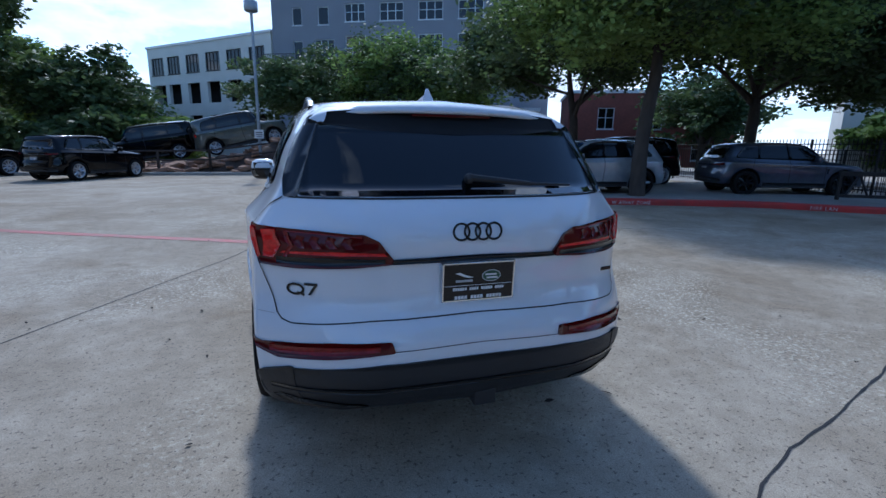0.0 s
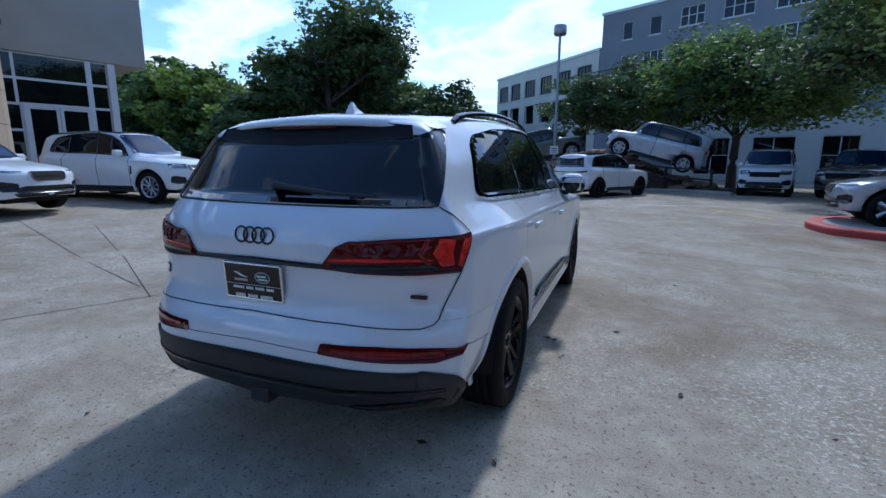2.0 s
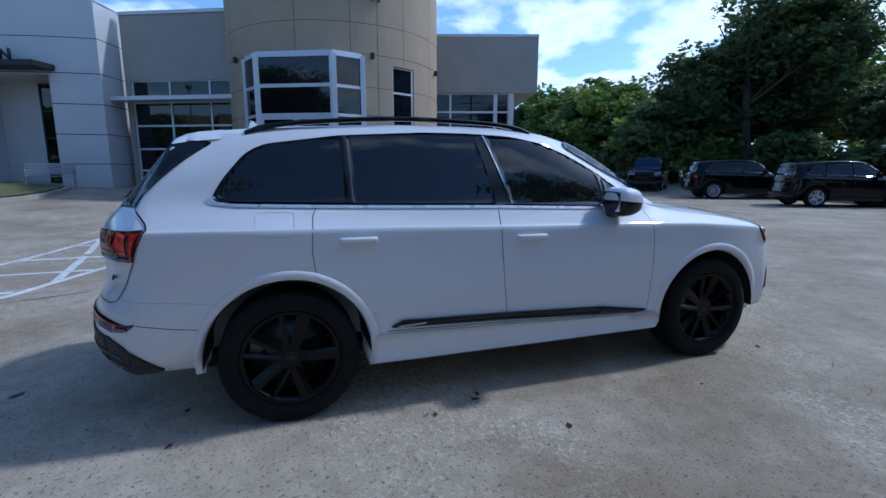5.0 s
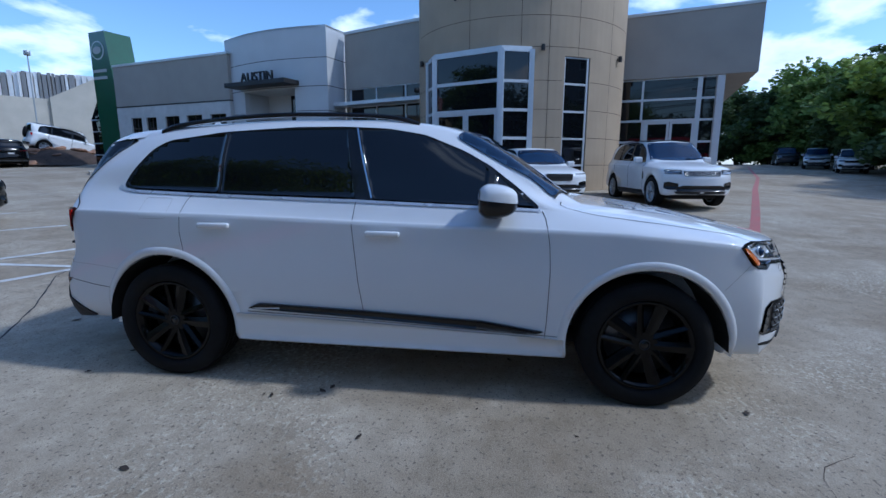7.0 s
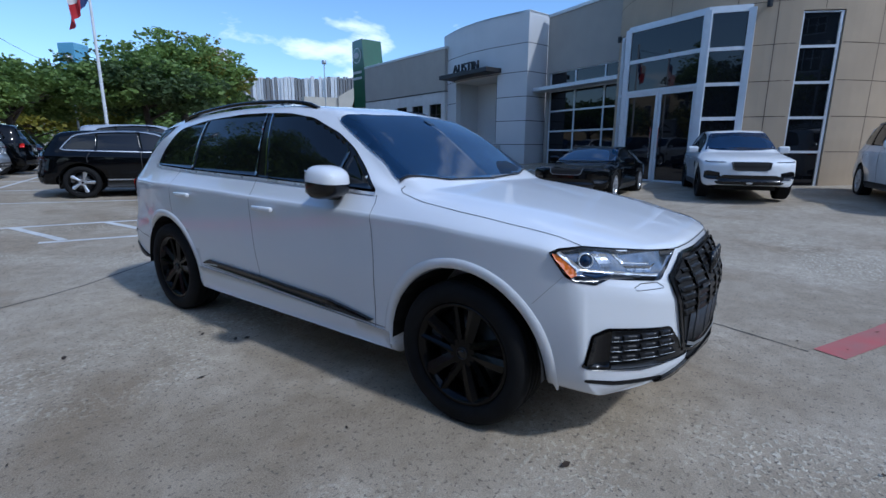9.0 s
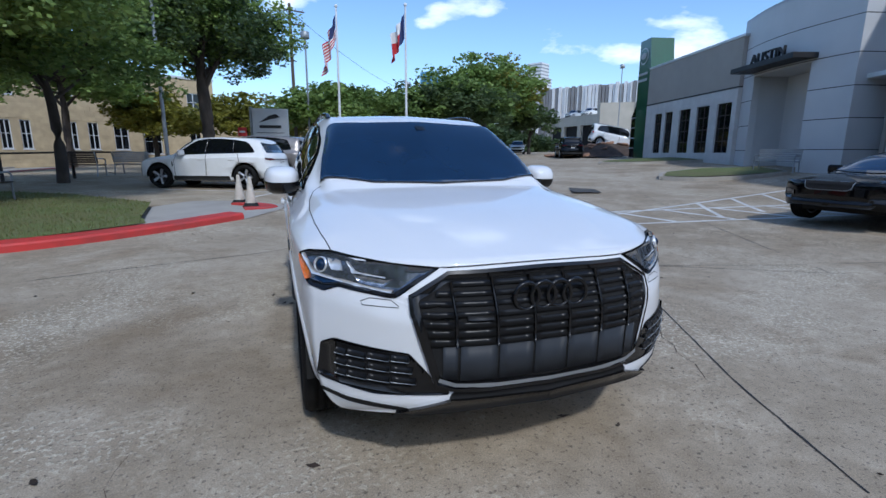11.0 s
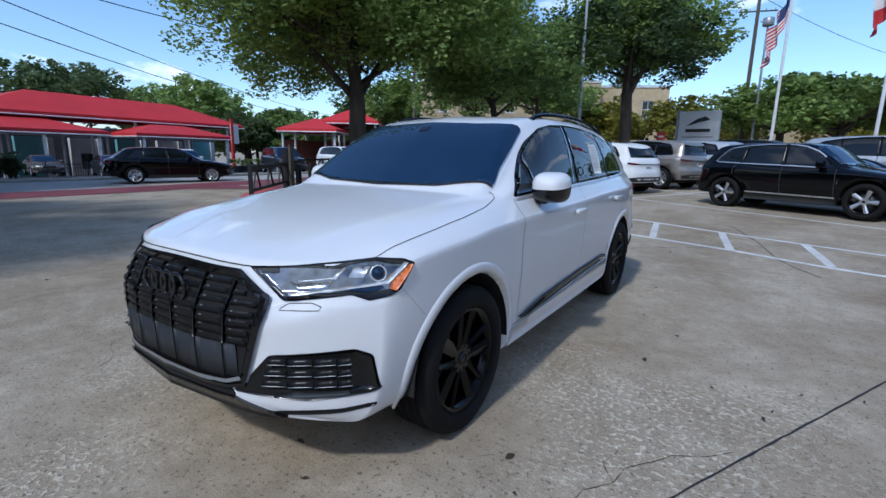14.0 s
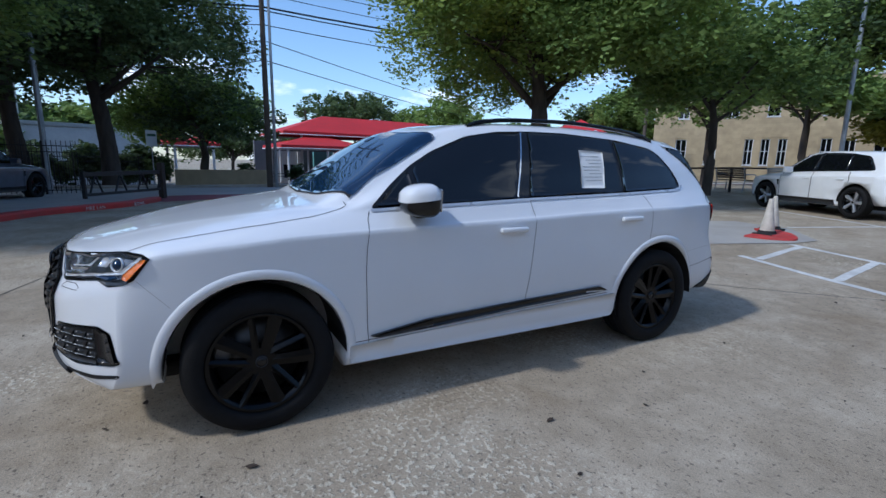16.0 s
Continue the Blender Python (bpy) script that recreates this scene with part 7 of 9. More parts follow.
    joints = [[(-1.25, 3.0), (-1.6, 2.1), (-2.2, .9), (-3.65, -2.0), (-8.5, -12.0), (-16.0, -27.0), (-25.0, -47.0)],
              [(-3.03, -.83), (-5.2, .4), (-8.2, 1.9)],
              [(3.7, -2.1), (2.95, -2.39), (2.01, -2.70), (1.56, -2.82), (1.18, -2.98), (.55, -3.37), (-.19, -3.9), (-1.3, -4.84), (-1.9, -5.12)], [(-3.5, -.6), (-6.3, .3), (-10, 1.5)],
              [(-5.2, .35), (-9.4, -7.8)], [(-.9, -7.25), (-1.30, -7.52), (-1.54, -7.48), (-1.76, -7.34), (-1.97, -6.55), (-2.16, -5.92), (-2.41, -4.65), (-2.60, -4.15), (-2.84, -3.7)],
              [(5.0, 8.3), (2.0, 10.0), (-4, 12.2)], [(1.2, 4.0), (5.0, 3.0), (9.0, 1.6)]]
    for i, p in enumerate(joints):
        part("joint", ribbon(p, .012 if i not in (2, 5) else .015, .003, uneven=.35, seed=30 + i, step=.09), "seam", cr)
    rnd = random.Random(5)
    for i, line in enumerate(([(-1.47, 1.98), (-1.58, 1.80), (-1.60, 1.62), (-1.70, 1.50), (-1.72, 1.36), (-1.83, 1.22), (-1.88, 1.14), (-2.02, 1.05), (-2.13, .93)], [(-1.70, 1.50), (-1.62, 1.38), (-1.66, 1.25)])):
        part("hairline", ribbon(line, .0045, .002, uneven=.7, seed=70 + i, step=.04), "mulch", cr)
    for i in range(5):
        x, y, a = rnd.uniform(-4, 4.5), rnd.uniform(-5, 5), rnd.uniform(0, 6.28)
        if abs(x) < 1.1 and abs(y) < 2.7:
            continue
        pts = [(x, y)]
        for k in range(rnd.randint(3, 8)):
            a += rnd.uniform(-.7, .7)
            pts.append((pts[-1][0] + .12 * math.cos(a), pts[-1][1] + .12 * math.sin(a)))
        part("hairline", ribbon(pts, .0035, .002, uneven=.6, seed=60 + i, step=.05), "mulch", cr)
    # fallen leaves and twigs
    verts, faces = [], []
    spots = [(.63, -2.10), (.98, -.39), (1.9, -1.05), (.07, -3.16), (1.04, -.43), (.945, 2.08), (1.495, -.05), (2.08, 1.82), (-.36, 2.085), (-3.05, -.06), (-1.25, 1.6), (-1.55, .07), (-1.08, -4.25)]
    spots += [(rnd.uniform(-6, 7), rnd.uniform(-7, 8)) for _ in range(150)]
    for i, (x, y) in enumerate(spots):
        big = .055 if i == 3 else (.035 if i < 13 else rnd.uniform(.010, .026))
        a, n = rnd.uniform(0, 6.28), len(verts)
        z = ground_z(x, y) + .004
        for k in range(6):
            r = big * (1 if k % 3 == 0 else .45)
            verts.append((x + r * math.cos(a + k * 1.047), y + r * math.sin(a + k * 1.047), z + rnd.uniform(0, .012)))
        faces.append(tuple(range(n, n + 6)))
    tagged(new("fallen_leaves", mesh_of("fallen_leaves", verts, faces, "dead_leaf")), "dry brown leaves and specks scattered on concrete", "leaves", kind="stuff")
    bm = bmesh.new()
    add_box(bm, -.95, .95, -.42, .42, 0, .012)
    for i in range(14):
        add_box(bm, -.90 + .132 * i, -.84 + .132 * i, -.38, .38, .012, .024)
    solid("drain_grate", bm, "asphalt", "long dark iron drain grate set in concrete", "drain", Matrix.Translation((-8.3, -9.0, ground_z(-8.3, -9.0))) @ pose(0, 0, 0, 0, 0, 62))


grounds()


# ------------------------------------------------------------- trees
def limb(bm, a, b, r0, r1, bend, n=7, rnd=random):
    """A tapering, slightly bent limb."""
    a, b = Vector(a), Vector(b)
    side = Vector((rnd.uniform(-1, 1), rnd.uniform(-1, 1), rnd.uniform(-.3, .3))) * bend
    prev = None
    k = 6
    for i in range(k + 1):
        t = i / k
        p = a.lerp(b, t) + side * math.sin(math.pi * t)
        d = ((b - a) + side * math.pi * math.cos(math.pi * t)).normalized()
        q = d.to_track_quat("Z", "Y").to_matrix()
        r = r0 + (r1 - r0) * t ** .8
        ring = [bm.verts.new(p + q @ Vector((r * math.cos(6.283 * j / n), r * math.sin(6.283 * j / n), 0))) for j in range(n)]
        if prev:
            for j in range(n):
                bm.faces.new((prev[j], prev[(j + 1) % n], ring[(j + 1) % n], ring[j]))
        prev = ring
    return b


def crown_mesh(centre, rx, ry, rz, clumps, per, leaf, mat, seed, flat_base=0.45, clump=(.42, 1.0)):
    """Leaves in many clumps, thicker at the outside, with gaps between."""
    rg = np.random.default_rng(seed)
    # a handful of uneven lobes, each hung with clumps
    lobes = 12
    lc = rg.normal(size=(lobes, 3)); lc /= np.linalg.norm(lc, axis=1, keepdims=True)
    lc[:, 2] = np.abs(lc[:, 2]) * 1.15 - .5
    lc *= rg.uniform(.42, .74, (lobes, 1))
    lr = rg.uniform(.34, .58, lobes)
    which = rg.integers(0, lobes, clumps)
    d = rg.normal(size=(clumps, 3))
    d /= np.linalg.norm(d, axis=1, keepdims=True)
    d[:, 2] = np.where(d[:, 2] < -flat_base, -flat_base * rg.uniform(.3, 1, clumps), d[:, 2])
    r = rg.uniform(.25, 1.0, (clumps, 1)) ** .45
    lump = 1 + .22 * np.sin(d[:, :1] * 5 + seed) * np.cos(d[:, 1:2] * 4.3 + seed * 2)
    unit = lc[which] + d * r * lump * lr[which][:, None]
    unit[:, 2] = np.maximum(unit[:, 2], -flat_base + rg.uniform(-.10, .16, clumps))
    c = unit * (rx, ry, rz) + centre
    size = rg.uniform(*clump, (clumps, 1)) * (rx / 4.0) ** .5
    n = clumps * per
    off = rg.normal(size=(clumps, per, 3))
    off /= np.linalg.norm(off, axis=2, keepdims=True)
    off *= (rg.uniform(.2, 1, (clumps, per, 1)) ** .5) * size[:, None, :] * (1, 1, .62)
    p = (c[:, None, :] + off).reshape(n, 3)
    a = rg.normal(size=(n, 3)); a /= np.linalg.norm(a, axis=1, keepdims=True)
    a[:, 2] *= .5
    up = rg.normal(size=(n, 3)) * .62 + (0, 0, .75)          # leaves face the sky more often than not
    b = np.cross(a, up); b /= np.linalg.norm(b, axis=1, keepdims=True)
    s = leaf * rg.uniform(.6, 1.3, (n, 1))
    v = np.stack([p + a * s, p + b * s * .52, p - a * s, p - b * s * .52], 1).reshape(-1, 3)
    me = bpy.data.meshes.new("crown")
    me.vertices.add(4 * n); me.loops.add(4 * n); me.polygons.add(n)
    me.vertices.foreach_set("co", v.ravel())
    me.loops.foreach_set("vertex_index", np.arange(4 * n, dtype=np.int32))
    me.polygons.foreach_set("loop_start", np.arange(0, 4 * n, 4, dtype=np.int32))
    me.update(calc_edges=True)
    me.materials.append(M[mat])
    return me


def tree(x, y, crown, radii, trunk_r, fork, mat, clumps, per, leaf, seed, label, lean=(0, 0), z=None, group="", name="tree", second=None, flat_base=.45):
    rnd = random.Random(seed)
    g = ground_z(x, y) if z is None else z
    t = thing(name, label, "tree", Matrix.Translation((x, y, g)), group=group)
    bm = bmesh.new()
    cx, cy, cz = crown
    flat_base = min(.95, flat_base + .22)
    low = cz - flat_base * radii[2] * 1.14
    start = max(fork, low - .2)
    top = Vector((lean[0] + cx * .35, lean[1] + cy * .35, start))
    peak = Vector((cx, cy, cz + radii[2] * .7))
    limb(bm, (0, 0, -.1), top, trunk_r * 1.25, trunk_r * .9, .10, 10, rnd)
    limb(bm, top - Vector((0, 0, .05)), peak, trunk_r * .9, trunk_r * .12, .25, 8, rnd)
    for i in range(8):
        a = 2 * math.pi * i / 8 + rnd.uniform(-.4, .4)
        f = rnd.uniform(0, .45)
        at = top.lerp(peak, f)
        e = Vector((cx + radii[0] * .66 * math.cos(a), cy + radii[1] * .66 * math.sin(a), max(at.z + .3, cz + radii[2] * rnd.uniform(-.25, .45))))
        limb(bm, at - Vector((0, 0, .15)), e, trunk_r * .5 * (1 - f), trunk_r * .08, .35, 7, rnd)
        mid = at.lerp(e, .55)
        for k in range(2):
            q = mid + Vector((rnd.uniform(-1, 1), rnd.uniform(-1, 1), rnd.uniform(-.1, .8))) * radii[0] * .32
            limb(bm, mid, q, trunk_r * .2, trunk_r * .05, .2, 5, rnd)
    part("trunk", bm, "bark", t, "rough dark bark", True)
    fine = leaf < .16                      # the trees that stand near have smaller and more leaves
    clumps, per, leaf = int(clumps * 1.6), int(per * (1.7 if fine else 1.15)), leaf * (1.02 if fine else 1.3)
    radii = (radii[0] * 1.2, radii[1] * 1.2, radii[2] * 1.14)
    part("crown", crown_mesh((cx, cy, cz), *radii, clumps, per, leaf, mat, seed, flat_base), mat, t)
    if second:
        part("crown", crown_mesh((cx + .3, cy - .2, cz + .15), *[r * 1.03 for r in radii], clumps // 2, per, leaf, second, seed + 50, flat_base), second, t)
    return t


def plant_trees():
    oak = "street oaks"
    lot = "lot trees"
    tree(8.75, 7.15, (1.3, .8, 5.8), (4.1, 4.1, 2.8), .19, 2.7, "leaf_mid", 280, 80, .092, 1, "leafy live oak in the kerb strip, dark trunk", group=lot, second="leaf_dark")
    tree(11.4, 14.8, (0, .6, 5.6), (5.4, 5.2, 3.4), .20, 2.4, "leaf_dark", 220, 50, .14, 2, "live oak with forked trunk behind the parked cars", group=lot)
    tree(17.5, 11.2, (0, 0, 5.9), (6.0, 5.6, 3.8), .24, 2.6, "leaf_dark", 230, 50, .15, 3, "broad dark oak over the parked cars", group=lot)
    tree(6.6, 25.9, (0, 0, 5.0), (4.9, 4.2, 3.1), .22, 1.6, "leaf_mid", 200, 52, .14, 4, "dense rounded oak beside the rock mound", group=lot, second="leaf_dark")
    tree(.6, 29.4, (0, 0, 5.1), (4.0, 3.6, 2.7), .2, 2.0, "leaf_dark", 150, 50, .15, 5, "dark oak behind the rock mound", group=lot)
    tree(-20.9, 28.4, (0, 0, 7.7), (6.0, 5.8, 5.7), .42, 2.6, "leaf_dark", 420, 60, .17, 6, "huge dense dark oak behind the parked cars", group=lot, flat_base=.8)
    tree(-13.0, 34.5, (0, 0, 4.6), (4.0, 3.8, 3.2), .3, 2.0, "leaf_dark", 160, 50, .18, 7, "dark tree in the belt of woodland", group="woodland edge", flat_base=.8)
    woods = [(-36.8, 29.5, 7.0, 5.5, "leaf_mid"), (-30.5, 30.5, 5.6, 5.0, "leaf_mid"), (-41.5, 33, 7.6, 5.6, "leaf_dark"), (-48.5, 33, 7.8, 5.8, "leaf_mid"), (-26.0, 27.5, 5.2, 4.5, "leaf_dark"),
             (-55.0, 33, 8.2, 6.0, "leaf_mid"), (-24.5, 40, 8.2, 6.2, "leaf_mid"), (-31, 40, 8.6, 6.2, "leaf_dark"), (-22.5, 55, 7.5, 6.0, "leaf_mid"), (-20.5, 66, 6.0, 6.0, "leaf_mid"), (-62, 36, 8, 6, "leaf_dark"), (-28, 60, 8, 6, "leaf_mid"), (-60, 28.5, 7.6, 5.5, "leaf_dark"), (-67, 28.0, 8, 6, "leaf_mid"), (-75, 27, 8, 6.5, "leaf_dark")]
    for i, (x, y, zc, r, m) in enumerate(woods):
        tree(x, y, (0, 0, zc * .72), (r, r * .9, zc * .62), .25, 1.8, m, 170, 36, .25, 20 + i, "tall green tree in the woodland beyond the lot", group="woodland edge", flat_base=.95, second="leaf_light" if i in (0, 1, 6) else None)
    # low growth that closes the woodland edge
    for i, (x, y, r) in enumerate([(-23, 27, 2.4), (-27, 26, 2.6), (-31.5, 27.5, 2.6), (-36, 29.4, 2.6), (-41, 30.8, 2.6), (-46, 31.4, 2.6), (-51, 32, 2.8), (-17, 27.5, 2.4), (-12.5, 29.0, 2.6), (-9.5, 32.0, 2.6), (-16.5, 42, 3), (-12, 50, 3.2), (-57, 31, 3), (-60, 26.5, 3), (-65, 26, 3), (-70, 25.5, 3)]):
        bush(x, y, r * 1.15, 3.6, "leaf_dark" if i % 3 else "leaf_mid", 70 + i)
    # the street side
    tree(9.5, -8.75, (.2, .1, 5.7), (5.1, 5.2, 3.0), .30, 2.9, "leaf_mid", 330, 84, .088, 40, "spreading green elm on the grass island", group=oak, second="leaf_light", flat_base=.62)
    tree(8.2, -16.0, (0, 0, 4.9), (3.3, 3.2, 2.5), .16, 2.3, "leaf_mid", 130, 55, .12, 41, "young green elm beside the black rail", group=oak)
    tree(14.6, -25.5, (0, 0, 5.6), (4.0, 3.8, 3.0), .2, 2.6, "leaf_mid", 130, 50, .14, 42, "green elm along the street", group=oak)
    tree(4.55, -24.4, (0, 0, 7.0), (4.6, 4.3, 3.4), .33, 3.4, "leaf_mid", 210, 55, .13, 43, "large oak beside the parked cars", group=oak, second="leaf_dark")
    tree(-2.8, -36.0, (0, 0, 4.4), (3.6, 3.6, 2.3), .25, 2.8, "leaf_mid", 140, 50, .16, 44, "oak behind the flagpoles", group=oak)
    tree(-6.0, -37.5, (0, 0, 4.5), (4.3, 4.0, 2.5), .25, 2.2, "leaf_mid", 150, 45, .17, 45, "oak behind the parked row", group=oak)
    tree(-14.8, -39.0, (0, 0, 5.0), (5.0, 4.6, 3.1), .3, 2.0, "leaf_dark", 190, 45, .18, 46, "broad spreading oak beyond the parked row", group=oak, second="leaf_mid")
    tree(-20.3, -44.5, (0, 0, 6.6), (5.6, 5.2, 4.0), .34, 2.4, "leaf_mid", 190, 45, .19, 47, "broad spreading oak beyond the parked row", group=oak, second="leaf_yellow")
    tree(-28.5, -49.0, (0, 0, 4.4), (3.2, 3.2, 2.9), .2, 1.6, "leaf_dark", 90, 42, .2, 48, "small tree at the far garage", group=oak)
    tree(3.5, -43.5, (0, 0, 3.9), (4.6, 3.6, 2.4), .2, 1.6, "leaf_yellow", 120, 45, .18, 50, "yellow-green tree before the pale wall", group=oak)
    tree(10.5, -41.0, (0, 0, 3.9), (3.6, 3.2, 2.2), .2, 1.6, "leaf_yellow", 100, 45, .18, 51, "yellow-green tree before the stone house", group=oak)
    tree(15.0, -37.0, (0, 0, 6.4), (4.6, 4.2, 3.0), .25, 3.4, "leaf_mid", 130, 45, .18, 52, "oak before the stone house", group=oak)
    tree(-10.5, -52, (0, 0, 3.6), (8, 4, 2.6), .2, 1.4, "leaf_yellow", 120, 45, .22, 53, "sunlit yellow-green trees beyond the row", group=oak)
    tree(22.8, 5.0, (.4, .6, 6.9), (6.6, 6.2, 3.9), .34, 2.8, "leaf_dark", 320, 70, .12, 54, "big dark oak on the street corner", group=oak)
    tree(21.6, 7.6, (.2, 1.2, 6.6), (5.0, 5.0, 3.4), .28, 2.8, "leaf_dark", 160, 50, .15, 55, "dark oak on the street corner", group=oak)
    tree(30.5, 1.2, (0, 0, 4.2), (4.4, 4.0, 2.9), .26, 1.8, "leaf_mid", 170, 50, .15, 56, "grey-green oak across the street", group=oak, lean=(.8, -.3), second="leaf_dark")
    tree(28.0, 24.0, (0, 0, 4.6), (4.4, 4.2, 3.4), .24, 1.8, "leaf_dark", 150, 46, .17, 57, "dark oak before the brick house", group=oak, flat_base=.8)
    for i, (x, y, r, zc) in enumerate([(73.5, -22.4, 7.4, 10.6), (68.5, -33.6, 7.8, 10.2), (74, -50, 8, 6.5), (104, -20, 9, 6), (92, -5, 9, 6.5), (57, -44, 6, 6.5), (64, -48, 6, 7.0), (60, -62, 9, 7), (58, -37, 5, 6.0), (48, 10, 6, 5.5), (56, 18, 8, 6.5), (40, 16, 5, 5)]):
        tree(x, y, (0, 0, zc - 1), (r, r, zc * .52), .3, 2.2, "leaf_mid" if i % 2 else "leaf_dark", 170, 42, .26, 100 + i, "tall oak far across the street", group="far street trees", z=-1.6, flat_base=.8)


def far_belt():
    # more trees close the horizon behind the street
    rnd = random.Random(77)
    for i, (x, y, r, zc) in enumerate(((-25.5, -64, 5.0, 4.2), (-31, -68, 6.0, 4.4), (-20.5, -66, 5.0, 4.6), (-35.5, -66, 5.0, 3.4), (35.5, -44.0, 5.2, 6.6), (40.5, -46.0, 5.5, 6.2), (32.0, -49.0, 5.0, 6.8))):
        tree(x, y, (0, 0, zc), (r, r, zc * .8), .28, 1.2, ("leaf_mid", "leaf_dark")[i % 2], 130, 40, .24, 440 + i, "leafy tree closing the view beyond the lot", group="far street trees", z=-.4, flat_base=.95)
    for i in range(17):
        a = radians(-128 + 6.0 * i + rnd.uniform(-1.5, 1.5))
        d = rnd.uniform(78, 92) if i not in (1, 2) else 120
        if math.degrees(a) < -98:
            continue
        tree(d * math.cos(a), d * math.sin(a), (0, 0, 5.6), (8.5, 8.5, 5.0), .35, 1.8, ("leaf_mid", "leaf_dark")[i % 2], 75, 34, .42, 400 + i, "tall tree in the belt beyond the street houses", group="far street trees", z=-1.6, flat_base=.95)


def bush(x, y, r, h, mat, seed, label="dense dark undergrowth at the woodland edge", category="bush", z=None):
    b = thing("bush", label, category, Matrix.Translation((x, y, ground_z(x, y) if z is None else z)), group="bushes")
    bm = bmesh.new()
    rnd = random.Random(seed)
    for i in range(5):
        limb(bm, (rnd.uniform(-.3, .3), rnd.uniform(-.3, .3), -.05), (rnd.uniform(-.6, .6) * r, rnd.uniform(-.6, .6) * r, h * .7), .05, .02, .1, 5, rnd)
    part("stems", bm, "bark", b)
    part("foliage", crown_mesh((0, 0, h * .5), r, r, h * .55, int(80 * r), 30, .13 * (r ** .5) + .03, mat, seed, .95), mat, b)
    return b


plant_trees()
far_belt()


# ------------------------------------------------------------- rock mound and bank
def mound_z(x, y):
    along = math.exp(-((x + .2) / 3.3) ** 2) * 1.85 + .35 * math.exp(-((x + 6.5) / 3) ** 2)
    return along * smooth_step(20.45, 21.8, y) * (1 - smooth_step(26.5, 29.5, y))


def rock_mound(name, height, x0, x1, y0, y1, seed, count, label):
    n = 34
    verts = [(x0 + (x1 - x0) * i / n, y0 + (y1 - y0) * j / n, 0) for i in range(n + 1) for j in range(n + 1)]
    verts = [(x, y, height(x, y) + .04 * noise.noise(Vector((x * 2, y * 2, 0))) - .01) for x, y, _ in verts]
    faces = [(i * (n + 1) + j, (i + 1) * (n + 1) + j, (i + 1) * (n + 1) + j + 1, i * (n + 1) + j + 1) for i in range(n) for j in range(n)]
    bank = tagged(new(name, mesh_of(name, verts, faces, "mulch", True)), label, "ground", kind="structure")
    rnd = random.Random(seed)
    shapes = []
    for k in range(6):
        bm = bmesh.new()
        bmesh.ops.create_icosphere(bm, subdivisions=2, radius=1)
        for v in bm.verts:
            v.co *= 1 + .28 * noise.noise(v.co * 1.3 + Vector((k * 7, 0, 0)))
            v.co.z = max(-.55, min(.55, v.co.z)) * .8
        shapes.append(finish("rock", bm, "rock"))
    made = 0
    while made < count:
        x, y = rnd.uniform(x0, x1), y0 + (y1 - y0) * rnd.random() ** 1.7 * .75
        h = height(x, y)
        if h < .12:
            continue
        r = rnd.uniform(.16, .40)
        o = new("rock", shapes[made % 6])
        o.parent = bank
        o.matrix_local = Matrix.Translation((x, y, h + r * .10)) @ pose(0, 0, 0, rnd.uniform(-18, 18), rnd.uniform(-18, 18), rnd.uniform(0, 360)) @ Matrix.Diagonal((r * 1.4, r, r * .72, 1))
        made += 1
    return bank


rock_mound("ground_mound", mound_z, -13, 11, 20.3, 31, 3, 290, "rocky planted bank with stacked brown boulders")


def far_ramp(x, y):
    d = math.hypot((x + 27.0) / 3.8, (y + 31.5) / 3.2)
    return ground_z(-27, -31.5) + 1.15 * max(0.0, 1 - d ** 2.2) - .05


rock_mound("ground_ramp", far_ramp, -31.5, -22.5, -35.5, -27.5, 9, 140, "small rock ramp for display cars")


# ------------------------------------------------------------- fences, gates, benches, cones
def rail_fence(points, height, label, mat="wood_rail", posts=2.6, rails=(.55, .95), base=None, name="rail_fence", thick=.05):
    f = thing(name, label, "fence")
    g = base or ground_z
    for a, b in zip(points, points[1:]):
        a, b = Vector(a), Vector(b)
        n = max(1, round((b - a).length / posts))
        for i in range(n + 1):
            p = a.lerp(b, i / n)
            z = g(p.x, p.y)
            part("post", tube((p.x, p.y, z - .1), (p.x, p.y, z + height), thick * 1.15, thick, n=8), mat, f)
        for r in rails:
            for i in range(n):
                p, q = a.lerp(b, i / n), a.lerp(b, (i + 1) / n)
                part("rail", tube((p.x, p.y, g(p.x, p.y) + height * r), (q.x, q.y, g(q.x, q.y) + height * r), thick * .8, n=6), mat, f)
    return f


def iron_fence(a, b, height, label, base=0.0):
    f = thing("iron_fence", label, "fence")
    a, b = Vector(a), Vector(b)
    L = (b - a).length
    n = int(L / .13)
    d = (b - a).normalized()
    for i in range(0, n + 1, 16):
        p = a.lerp(b, i / n)
        part("post", box(p.x - .03, p.x + .03, p.y - .03, p.y + .03, base, base + height + .08), "steel_dark", f)
    for z in (.15, height - .28, height - .08):
        part("rail", tube((a.x, a.y, base + z), (b.x, b.y, base + z), .018, n=6), "steel_dark", f)
    pick = finish("picket", box(-.009, .009, -.009, .009, 0, height + .06), "steel_dark")
    for i in range(n + 1):
        p = a.lerp(b, i / n)
        o = new("picket", pick)
        o.parent = f
        o.location = (p.x, p.y, base + .04)
    return f


